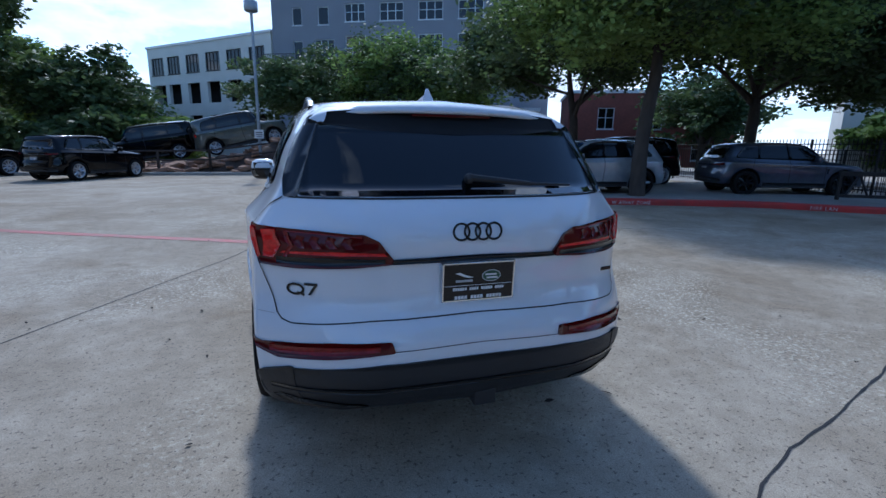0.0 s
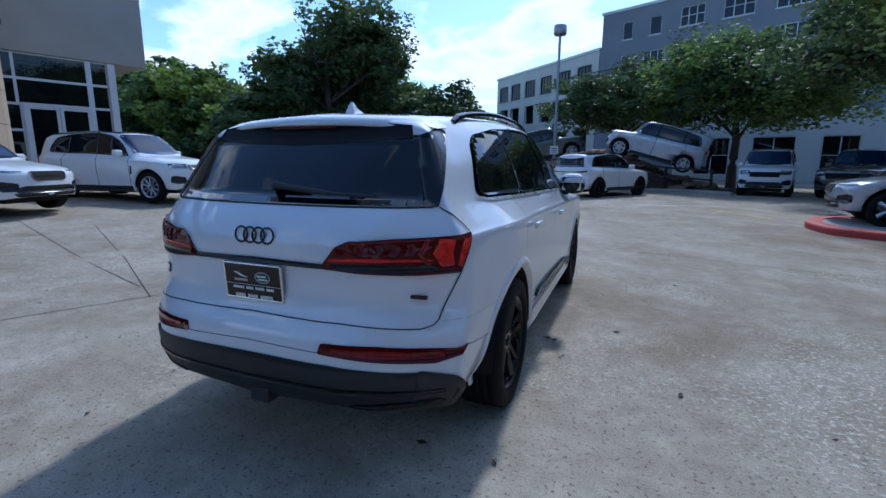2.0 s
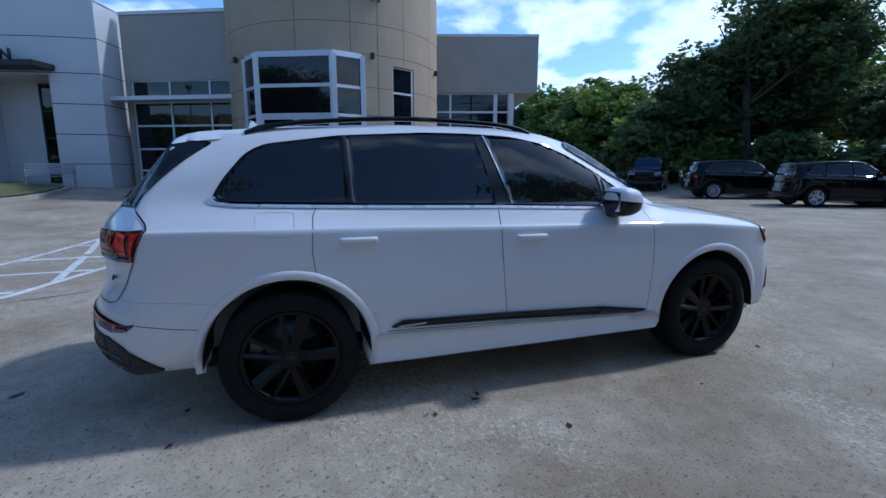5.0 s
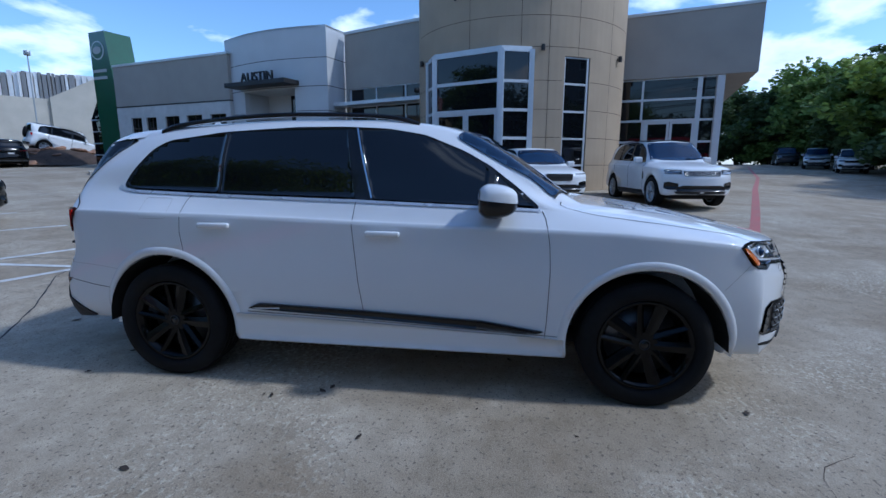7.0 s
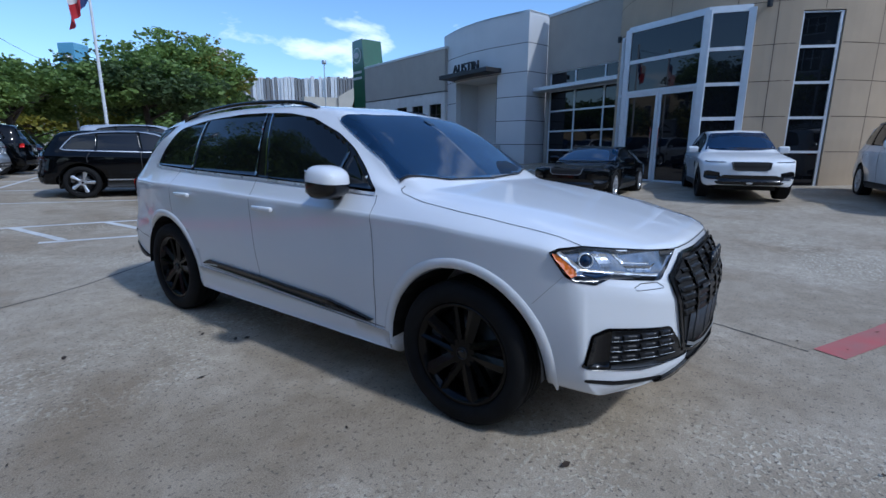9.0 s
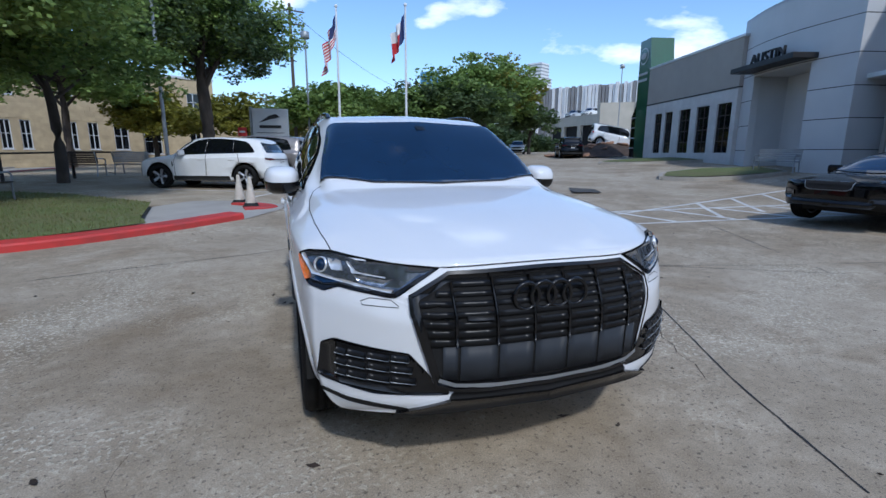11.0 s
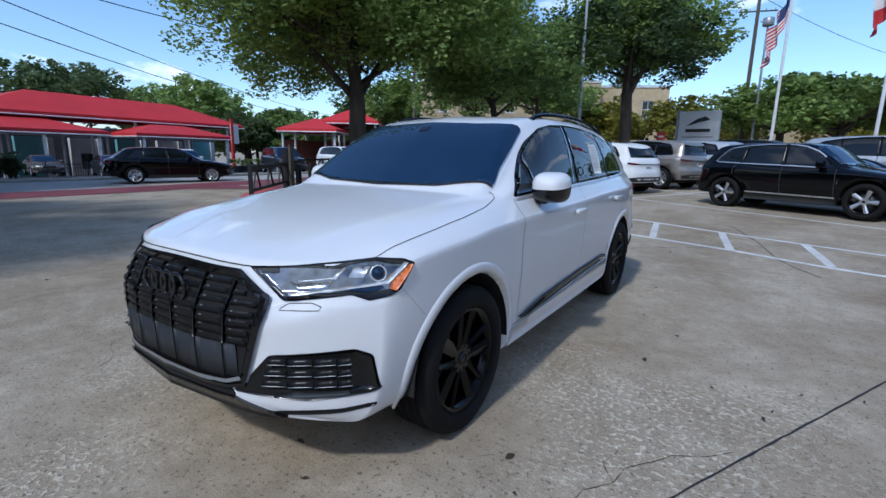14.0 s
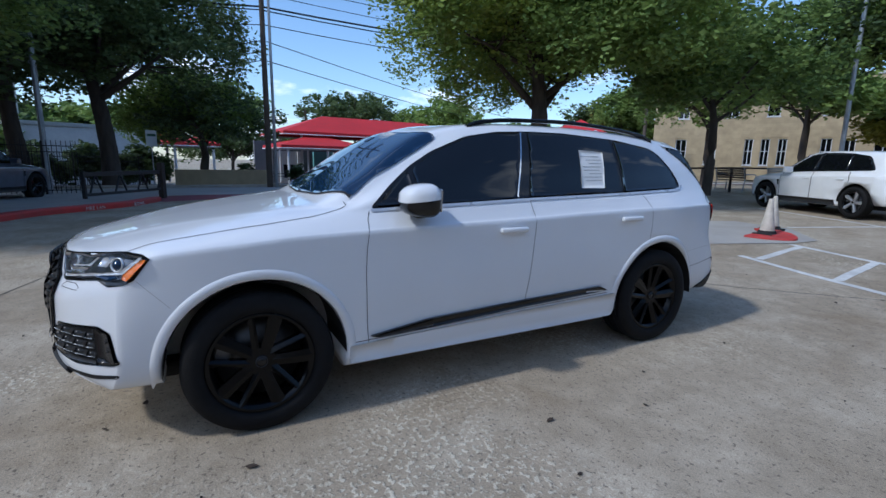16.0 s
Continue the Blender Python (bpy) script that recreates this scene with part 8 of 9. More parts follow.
def swing_gate(x, y, heading, length, label, z=0.0, h=.95):
    m = Matrix.Translation((x, y, z)) @ pose(0, 0, 0, 0, 0, heading)
    g = thing("swing_gate", label, "gate", m)
    part("post", box(-.09, .09, -.09, .09, 0, h + .25, bevel=.01), "wood_rail", g)
    bm = bmesh.new()
    add_box(bm, .1, length, -.04, .04, h - .12, h, bevel=.008)
    part("top_rail", bm, "steel_dark", g)
    part("bottom_rail", box(.1, length, -.035, .035, .28, .36, bevel=.008), "steel_dark", g)
    for i in range(7):
        u = .25 + (length - .4) * i / 6
        part("brace", tube((u, 0, .33), (u + (length - .4) / 6 * .5 * (1 if i % 2 else -1), 0, h - .08), .028, n=6), "steel_dark", g)
    part("end_cap", box(length, length + .07, -.05, .05, .22, h + .02, bevel=.008), "steel_dark", g)
    return g


def bench(x, y, heading, label, seat="wood_rail", z=None):
    b = thing("bench", label, "bench", Matrix.Translation((x, y, ground_z(x, y) + .12 if z is None else z)) @ pose(0, 0, 0, 0, 0, heading), group="benches")
    for i in range(5):
        part("seat_slat", box(-.75, .75, -.02 + .095 * i, .06 + .095 * i, .42, .45, bevel=.006), seat, b)
    for i in range(5):
        part("back_slat", box(-.75, .75, -.085 - .012 * i, -.055 - .012 * i, .50 + .085 * i, .57 + .085 * i, bevel=.006), seat, b)
    for s in (-1, 1):
        bm = bmesh.new()
        pts = [(-.12, 0), (-.05, .42), (-.16, .92)]
        for p, q in zip(pts, pts[1:]):
            add_tube(bm, (s * .70, p[0], p[1]), (s * .70, q[0], q[1]), .022, n=8)
        for p, q in (((.44, 0), (.42, .42)), ((.42, .42), (.46, .60)), ((.46, .60), (.38, .66)), ((.38, .66), (-.08, .66)), ((-.05, .42), (.42, .42))):
            add_tube(bm, (s * .70, p[0], p[1]), (s * .70, q[0], q[1]), .022, n=8)
        part("bench_frame", bm, "galv", b)
    return b


def cone(x, y, seed):
    c = thing("traffic_cone", "dirty white traffic cone on a black rubber base", "cone", Matrix.Translation((x, y, ground_z(x, y) + .012)), group="traffic cones")
    rnd = random.Random(seed)
    part("cone_base", box(-.18, .18, -.18, .18, 0, .045, bevel=.012), "rubber", c)
    part("cone_collar", lathe([(.04, .165), (.09, .150), (.10, .135)], 20, "Z"), "rubber", c)
    part("cone_body", lathe([(.05, .140), (.12, .125), (.40, .080), (.70, .036), (.715, .030), (.715, .022)], 24, "Z"), "cone", c, "", True)
    return c


def street_things():
    def mz(x, y):
        return mound_z(x, y) if y > 20.2 else 0
    rail_fence([(-9.0, 20.9), (-4.6, 20.9), (-1.0, 21.0), (3.0, 20.8), (4.9, 20.6)], 1.05, "weathered dark wooden rail fence on the bank", base=mz, thick=.06)
    rail_fence([(11.3, -7.6), (11.2, -10.2), (10.9, -13.0), (10.2, -15.2)], 1.05, "low black rail along the street side lawn", rails=(.96,), mat="steel_dark", name="street_rail")
    rail_fence([(9.9, -16.0), (8.6, -18.2), (6.4, -19.6)], 1.05, "low black rail along the street side lawn", rails=(.96,), mat="steel_dark", name="street_rail")
    part("post", box(8.95, 9.05, -6.15, -6.05, .1, 1.05), "steel_dark", rail_fence([(9.0, -6.1), (11.2, -7.4)], 1.0, "low black rail along the street side lawn", rails=(.9,), mat="steel_dark", name="street_rail"))
    iron_fence((16.8, 14.5), (16.9, 5.2), 1.7, "black iron picket fence behind the parked cars", .1)
    iron_fence((17.2, 9.5), (26.5, 4.0), 1.5, "black iron picket fence along the street corner", -.05)
    swing_gate(15.6, 2.7, 149, 3.3, "open steel swing gate at the street exit", .02)
    swing_gate(11.55, -7.35, 130, 4.6, "open steel swing gate beside the lawn", .08)
    g = thing("gate_post", "thick dark timber gate post", "post", Matrix.Translation((11.3, -7.05, .1)))
    part("post", tube((0, 0, 0), (0, 0, 1.35), .14, n=12), "steel_dark", g)
    g = thing("gate_post", "pale weathered timber post", "post", Matrix.Translation((10.8, -6.85, .1)))
    part("post", box(-.06, .06, -.06, .06, 0, 1.5), "wood_pole", g)
    bench(7.75, -9.5, 165, "grey metal bench with dark slats on the lawn")
    bench(8.2, -17.6, 165, "dark slatted bench beside the rail")
    bench(6.6, -18.3, 160, "pale metal bench beside the rail", "galv")
    bench(-17.9, -9.7, -74, "grey metal bench before the white wall", "galv", z=.72)
    bench(-18.1, -4.6, -66, "grey slatted bench before the window wall", "galv", z=.45)
    cone(2.0, -8.85, 1)
    cone(1.70, -8.12, 2)
    cone(-27.0, 11.2, 3)


street_things()


# ------------------------------------------------------------- poles, flags, signs, wires
def lamp_post(x, y, height, label, head=0.0, z=None, r=.085):
    g = ground_z(x, y) if z is None else z
    p = thing("lamp_post", label, "street lamp", Matrix.Translation((x, y, g)), group="lamp posts")
    part("pole", tube((0, 0, 0), (0, 0, height), r, r * .75, n=12), "galv", p)
    part("base_plate", lathe([(0, .22), (.05, .22), (.06, .13), (.35, .12), (.36, r)], 16, "Z"), "kerb", p)
    c, s = math.cos(head), math.sin(head)
    part("arm", tube((0, 0, height - .12), (.45 * c, .45 * s, height - .05), .035, n=8), "galv", p)
    part("lamp_head", lathe([(height - .32, .0), (height - .32, .27), (height - .27, .31), (height + .12, .31), (height + .16, .26), (height + .17, .0)], 24, "Z"), "galv", p, "round shoebox lamp head", True)
    return p


def flag_pole(x, y, height, kind, label):
    p = thing("flagpole", label, "flagpole", Matrix.Translation((x, y, ground_z(x, y))), group="flagpoles")
    part("pole", tube((0, 0, 0), (0, 0, height), .075, .045, n=12), "fin_white", p)
    bm = bmesh.new()
    bmesh.ops.create_uvsphere(bm, u_segments=12, v_segments=8, radius=.09, matrix=Matrix.Translation((0, 0, height + .06)))
    part("finial", bm, "fin_white", p)

    def cloth(u0, u1, v0, v1, mat, lift=0.0):
        nu, nv = max(2, int((u1 - u0) * 12)), max(2, int((v1 - v0) * 10))
        verts, faces = [], []
        for i in range(nu + 1):
            for j in range(nv + 1):
                u, v = u0 + (u1 - u0) * i / nu, v0 + (v1 - v0) * j / nv
                # hangs in folds from the halyard
                w = u * .42
                sag = u * (.95 if kind == "stripes" else .62)
                verts.append((w * math.cos(-.6) + .10 * math.sin(u * 9 + v * 2) * u + lift * .3, w * math.sin(-.6) + .13 * math.cos(u * 8 + v) * u + lift, height - .35 - v - sag))
        for i in range(nu):
            for j in range(nv):
                a = i * (nv + 1) + j
                faces.append((a, a + 1, a + nv + 2, a + nv + 1))
        return mesh_of("cloth", verts, faces, mat, True)
    fl = new("flag"); fl.parent = p
    fl.location = (.06, 0, 0)
    if kind == "stripes":
        for k in range(13):
            u0 = .75 if k < 7 else 0
            part("stripe", cloth(u0, 1.9, k * .092, (k + 1) * .092, "flag_red" if k % 2 == 0 else "flag_white"), "flag_red", fl)
        part("canton", cloth(0, .75, 0, .644, "flag_blue"), "flag_blue", fl)
    else:
        part("blue_field", cloth(0, .6, 0, 1.2, "flag_blue"), "flag_blue", fl)
        part("white_field", cloth(.6, 1.8, 0, .6, "flag_white"), "flag_white", fl)
        part("red_field", cloth(.6, 1.8, .6, 1.2, "flag_red"), "flag_red", fl)
    return p


def utility_pole(x, y, height, label, arm=0.0, z=0.0, r=.15, cross=True):
    p = thing("utility_pole", label, "utility pole", Matrix.Translation((x, y, z)), group="utility poles")
    part("pole", tube((0, 0, -.2), (0, 0, height), r, r * .7, n=12), "wood_pole", p)
    if cross:
        c, s = math.cos(arm), math.sin(arm)
        for zz in (height - .5, height - 1.5):
            part("crossarm", tube((-1.2 * c, -1.2 * s, zz), (1.2 * c, 1.2 * s, zz), .055, n=6), "wood_pole", p)
            for u in (-1.05, -.5, .5, 1.05):
                part("insulator", tube((u * c, u * s, zz), (u * c, u * s, zz + .2), .035, .025, n=8), "galv", p)
    return p


def wire(name, a, b, sag, r, label):
    bm = bmesh.new()
    a, b = Vector(a), Vector(b)
    prev = None
    for i in range(13):
        t = i / 12
        p = a.lerp(b, t) - Vector((0, 0, 4 * sag * t * (1 - t)))
        ring = [bm.verts.new(p + Vector((r * math.cos(k * 1.257), r * math.cos(k * 1.257) * .3, r * math.sin(k * 1.257)))) for k in range(5)]
        if prev:
            for k in range(5):
                bm.faces.new((prev[k], prev[(k + 1) % 5], ring[(k + 1) % 5], ring[k]))
        prev = ring
    return solid(name, bm, "rubber", label, "cable", group="street cables")


def sign_board(x, y, heading, w, h, z, mat, label, posts=True, bars=()):
    s = thing("sign", label, "sign", Matrix.Translation((x, y, ground_z(x, y) if x < 20 else -.3)) @ pose(0, 0, 0, 0, 0, heading))
    if posts:
        part("post", tube((0, .03, 0), (0, .03, z), .03, n=8), "galv", s)
    part("board", box(-w / 2, w / 2, -.02, .02, z - h / 2, z + h / 2, bevel=.008), mat, s)
    for (bx, bz, bw, bh, bm_) in bars:
        part("print_bar", box(bx - bw / 2, bx + bw / 2, -.026, -.021, z + bz - bh / 2, z + bz + bh / 2), bm_, s)
    return s


def poles_and_wires():
    lamp_post(-2.35, 21.45, 7.9, "tall galvanised lamp post with a small white sign", 2.4)
    sign_board(-2.35, 21.33, 0, .42, .42, 1.95, "sign_white", "small white notice on the lamp post", False, ((0, .08, .3, .05, "ink"), (0, -.02, .3, .04, "ink"), (0, -.11, .25, .03, "ink")))
    lamp_post(5.65, -20.0, 9.0, "tall galvanised lamp post in the parked row", 1.0)
    lamp_post(-1.3, -33.4, 9.75, "galvanised lamp post behind the parked row", .4, z=0.0)
    lamp_post(-12.5, -47, 8.0, "distant galvanised lamp post", .4)
    lamp_post(-44, -52, 11.5, "distant lamp post on the garage deck", 1.0)
    flag_pole(-2.25, -22.6, 8.4, "stripes", "white flagpole with a limp striped flag")
    flag_pole(-5.5, -20.9, 8.3, "star", "white flagpole with a limp red, white and blue flag")
    utility_pole(21.9, -1.7, 11.5, "dark timber utility pole across the street", 1.4)
    tl = thing("traffic_mast", "grey steel mast beside the utility pole", "pole", Matrix.Translation((21.8, -2.0, -.1)))
    part("pole", tube((0, 0, 0), (0, 0, 9.5), .085, .06, n=10), "galv", tl)
    utility_pole(-.5, -38.1, 13.0, "timber utility pole with crossarms behind the trees", .3)
    utility_pole(-16.5, -66, 11.0, "distant timber utility pole", .3)
    utility_pole(27.5, -35.5, 10.0, "weathered timber utility pole near the stone house", .5, -.2, .17, False)
    utility_pole(62, -12, 9.5, "distant timber utility pole", .5, -1.6, .13, False)
    utility_pole(30.5, 10.0, 11.0, "timber utility pole behind the corner oaks", 1.4, -.3)
    mast = thing("traffic_mast", "grey steel mast at the street corner", "pole", Matrix.Translation((18.6, 6.4, 0)))
    part("pole", tube((0, 0, 0), (0, 0, 7.5), .10, .08, n=10), "galv", mast)
    part("arm", tube((0, 0, 4.6), (4.5, 9.0, 5.0), .06, .04, n=8), "galv", mast)
    for z, sag, r, y0 in ((10.9, .55, .020, 0), (10.2, .5, .018, .5), (9.6, .55, .018, -.4), (8.5, .45, .045, 0), (8.35, .5, .03, .1), (10.55, .62, .016, .3), (9.95, .45, .016, -.2), (9.1, .6, .018, .25), (7.7, .55, .022, -.1)):
        wire("street_cable", (21.9, -1.7 + y0, z), (17.6, -34, z + .3), sag * 1.6, r, "black overhead cable along the street")
        wire("street_cable", (21.9, -1.7 + y0, z), (24.5, 34, z + .2), sag * 1.6, r, "black overhead cable along the street")
    for z in (7.0, 6.1):
        wire("street_cable", (21.9, -1.7, z), (62, -60, z + .8), 1.0, .022, "black overhead cable crossing the street")
        wire("street_cable", (21.9, -1.7, z), (30.5, 10, z), .5, .02, "black overhead cable crossing the street")
    wire("street_cable", (-.5, -38.1, 12.5), (-16.5, -66, 10.6), .7, .02, "black overhead cable behind the trees")
    wire("street_cable", (-.5, -38.1, 12.5), (17.6, -34, 9.5), .5, .02, "black overhead cable behind the trees")
    bx = thing("cable_box", "grey splice box hung on an overhead cable", "cable box", Matrix.Translation((20.89, -9.3, 8.5 - .45 * 1.6 * 4 * .2353 * .7647 + .07)) @ pose(0, 0, 0, 0, 0, 8))
    part("case", box(-.12, .12, -.42, .42, -.13, .13, bevel=.03), "steel_dark", bx)
    # monument sign of the maker, lettered with its readable word replaced by plain shapes
    ms = thing("monument_sign", "pale grey monument sign with dark emblem shapes", "sign", Matrix.Translation((1.35, -29.2, ground_z(1.35, -29.2))) @ pose(0, 0, 0, 0, 0, 172) @ Matrix.Diagonal((.70, 1, .92, 1)))
    part("slab", box(-1.55, 1.55, -.25, .25, 0, 4.1, bevel=.02), "sign_white", ms)
    part("edge_fin", box(-1.75, -1.58, -.3, .3, 0, 4.2), "galv", ms)
    bm = bmesh.new()
    bm.faces.new([bm.verts.new((-x, -.27, z)) for x, z in ((-.9, 3.55), (-.5, 3.75), (.1, 3.62), (.6, 3.35), (1.0, 3.15), (.5, 3.25), (0, 3.38), (-.5, 3.45))])
    part("emblem", bm, "steel_dark", ms)
    part("word_bar", box(-.95, .95, -.285, -.26, 2.78, 2.98), "steel_dark", ms)
    part("rule", box(-1.2, 1.2, -.28, -.26, 2.45, 2.49), "steel_dark", ms)
    bm = bmesh.new()
    bm.faces.new([bm.verts.new((.85 * math.cos(6.283 * i / 28), -.27, 1.75 + .42 * math.sin(6.283 * i / 28))) for i in range(28)])
    part("oval", bm, "green_tower", ms)
    sign_board(2.9, -26.2, 160, .5, .5, 2.2, "sign_red", "small red and white street sign", True, ((0, 0, .34, .10, "sign_white"),))
    sign_board(13.0, -17.5, 150, .9, .5, 1.6, "sign_white", "white notice board near the street", True, ((0, .1, .7, .05, "ink"), (0, -.05, .7, .05, "ink")))
    sign_board(24.0, 3.4, -60, .5, .75, 2.6, "sign_white", "white street sign under the oaks", True, ((0, .15, .4, .12, "green_tower"),))


poles_and_wires()


# ------------------------------------------------------------- buildings round the lot
def facade(name, label, p, q, z0, z1, wall_mat, rows, depth=10.0, win_mat="glass_dark", frame_mat="alu_white", sides=True, coping="coping", inset=.15):
    """A house block with its front from p to q. rows: (z0, z1, [(a, b), ...], bars) - openings go through the wall, panes sit inside."""
    h = thing(name, label, "building")
    bm = bmesh.new()
    ops = [(a, b, r[0], r[1]) for r in rows for a, b in r[2]]
    m = wall_piece(bm, p, q, z0, z1, .35, ops)
    part("wall", bm, wall_mat, h)
    p, q = Vector(p), Vector(q)
    d = (q - p).normalized()
    n = Vector((-d.y, d.x))
    bm = bmesh.new()
    L = (q - p).length
    add_box(bm, .0, .35, -depth, -.35, z0, z1, m=m)
    add_box(bm, L - .35, L, -depth, -.35, z0, z1, m=m)
    add_box(bm, .35, L - .35, -depth, -depth + .3, z0, z1, m=m)
    part("side_wall", bm, wall_mat, h)
    part("roof", box(-.1, L + .1, -depth - .1, .1, z1, z1 + .25, m=m), coping, h)
    # added black block: shade of unlit rooms behind the openings
    part("room_shade", box(.4, L - .4, -depth + .4, -1.2, z0, z1 - .1, m=m), "void_shade", h)
    for r in rows:
        for a, b in r[2]:
            w = new("window")
            w.parent = h
            w.matrix_local = m
            if r[3] is None:
                continue
            if r[3] >= 0:
                part("pane", box(a, b, -inset - .02, -inset, r[0], r[1]), win_mat, w)
                bm = bmesh.new()
                t = .07
                add_box(bm, a, b, -inset - .01, -inset + .06, r[0], r[0] + t)
                add_box(bm, a, b, -inset - .01, -inset + .06, r[1] - t, r[1])
                add_box(bm, a, a + t, -inset - .01, -inset + .06, r[0] + t, r[1] - t)
                add_box(bm, b - t, b, -inset - .01, -inset + .06, r[0] + t, r[1] - t)
                part("window_frame", bm, frame_mat, w)
                for k in range(r[3]):
                    c = a + (b - a) * (k + 1) / (r[3] + 1)
                    part("mullion", box(c - .035, c + .035, -inset - .01, -inset + .05, r[0] + t, r[1] - t), frame_mat, w)
                if r[3] >= 1:
                    part("transom", box(a + t, b - t, -inset - .01, -inset + .045, r[0] + (r[1] - r[0]) * .52, r[0] + (r[1] - r[0]) * .52 + .05), frame_mat, w)
                part("sill", box(a - .05, b + .05, -.05, .06, r[0] - .08, r[0]), frame_mat, w)
    return h, m


def town():
    # grey flats; the front runs from its far corner towards the camera's right
    c0, c1 = Vector((17.2, 37.9)), Vector((-2.2, 47.6))
    L = (c1 - c0).length
    cols3 = [(1.2, 3.5), (4.9, 7.2), (8.6, 10.9), (12.3, 14.3), (15.8, 17.8)]
    small = [(18.9, 19.7), (20.4, 21.2)]
    cols3 = [(a, b) for a, b in cols3 if b < L]
    rows = [(12.9, 14.5, cols3[:4], 2), (9.3, 11.7, cols3[:4], 2), (5.9, 8.2, cols3[:4], 2), (2.6, 4.9, cols3[:4], 2),
            (12.7, 14.3, [(15.9, 17.0), (18.6, 19.6)], 0), (9.3, 11.3, [(18.6, 19.6)], 0), (9.0, 11.4, [(15.4, 17.4)], 2), (5.9, 8.0, [(15.9, 17.4), (18.6, 19.6)], 1)]
    rows = [(a, b, [w for w in ws if w[1] < L - .3], k) for a, b, ws, k in rows]
    h, m = facade("apartment_building", "grey stucco apartment block with white-framed windows", c0, c1, 0, 15.3, "apt_grey", rows, 14)
    for a, b, z in ((12.0, 14.8, 9.0), (15.0, 22.0, 8.9), (12.0, 14.8, 5.7)):
        bal = new("balcony"); bal.parent = h; bal.matrix_local = m
        part("slab", box(a, b, 0, 1.3, z - .2, z), "steel_dark", bal)
        part("top_rail", box(a, b, 1.22, 1.3, z + 1.0, z + 1.06), "steel_dark", bal)
        bm = bmesh.new()
        n = int((b - a) / .16)
        for i in range(n + 1):
            u = a + (b - a) * i / n
            add_box(bm, u - .012, u + .012, 1.24, 1.27, z, z + 1.0)
        tagged(part("railing", bm, "steel_dark", bal), kind="stuff")
    # paler continuation on the right, turned away
    d0, d1 = Vector((26.5, 44.5)), Vector((17.4, 38.4))
    facade("apartment_building", "pale blue-grey apartment wing with a white ground floor", d0, d1, 0, 15.0, "apt_grey", [(12.6, 14.6, [(1.5, 3.2), (6.0, 7.8)], 1), (9.2, 11.4, [(1.5, 3.2), (6.0, 7.8)], 1), (2.0, 5.2, [(1.2, 3.0), (6.2, 8.0)], 1)], 8)
    facade("apartment_building", "white ground floor with dark openings behind the trees", Vector((19.5, 33.4)), Vector((4.5, 38.6)), 0, 4.6, "apt_cream", [(.4, 3.2, [(1.0, 3.4), (4.6, 6.6), (8.0, 10.6), (12.0, 14.4)], 1)], 3)
    # cream garage
    g0, g1 = Vector((-2.4, 47.8)), Vector((-16.8, 62.5))
    L = (g1 - g0).length
    open_ = [(a, a + 2.1) for a in (1.2, 4.6, 8.0, 11.4, 14.8, 17.6) if a + 2.1 < L]
    facade("parking_garage", "cream parking garage with dark square openings", g0, g1, 0, 12.2, "apt_cream",
           [(9.2, 11.1, [(a, a + 2.3) for a in (1.0, 4.4, 7.8, 11.2, 14.6, 17.6) if a + 2.3 < L], 3), (5.9, 8.1, open_, None), (2.4, 4.6, open_, None)], 9, frame_mat="steel_dark")
    # red brick house behind the oaks, pale house beyond the fence
    facade("brick_house", "red brick house behind the oaks", Vector((35, 27.5)), Vector((22.5, 33.5)), 0, 6.2, "brick_red", [(3.2, 5.0, [(2, 3.4), (6, 7.4), (10, 11.4)], 1), (.6, 2.4, [(2, 3.4), (6, 7.4), (10, 11.4)], 1)], 8)
    facade("white_house", "white house with a balcony beyond the fence", Vector((44, 13)), Vector((37.5, 21)), 0, 7.0, "apt_cream", [(3.8, 5.6, [(1, 2), (4, 5), (7, 8)], 1), (.8, 2.6, [(1, 2.5), (5, 7)], 1)], 8)
    facade("white_house", "pale clapboard house behind the corner oaks", Vector((41, 4.5)), Vector((37.5, 12)), -1, 3.4, "fin_white", [(.2, 1.6, [(1, 2.2), (4, 5.4)], 1)], 6)
    # limestone house along the street
    s0, s1 = Vector((13.5, -50.5)), Vector((30.5, -40.5))
    L = (s1 - s0).length
    UP = [(1.2, 2.4), (5.2, 6.2), (9.2, 10.2), (12.4, 13.6), (16.6, 17.6)]
    h, m = facade("stone_house", "pale limestone house with narrow dark windows", s0, s1, -.3, 9.2, "limestone",
                  [(6.0, 7.9, UP, 1), (1.6, 4.0, [(1.2, 2.4), (3.6, 4.4), (5.2, 6.0), (8.4, 9.1), (9.7, 10.4), (11.0, 11.7), (14.0, 15.0), (16.6, 17.6)], 1)], 10, frame_mat="alu_white")
    bm = bmesh.new()
    rnd = random.Random(12)
    for k in range(30):
        z, u = -.2 + .31 * k, -.3 * (k % 2)
        while u < L:
            w = rnd.uniform(.45, .95)
            a, b = max(0, u), min(L, u + w)
            hit = any(a < y1 + .05 and b > y0 - .05 and z + .3 > 1.6 and z < 4.0 for y0, y1 in [(1.2, 2.4), (3.6, 4.4), (5.2, 6.0), (8.4, 9.1), (9.7, 10.4), (11.0, 11.7), (14.0, 15.0), (16.6, 17.6)]) or any(a < y1 + .05 and b > y0 - .05 and z + .3 > 6.0 and z < 7.9 for y0, y1 in UP)
            if b - a > .15 and not hit:
                add_box(bm, a + .012, b - .012, 0, .018 + rnd.uniform(0, .02), z, z + .295, m=m)
            u += w
    tagged(part("stone_course", bm, "limestone", h), kind="stuff")
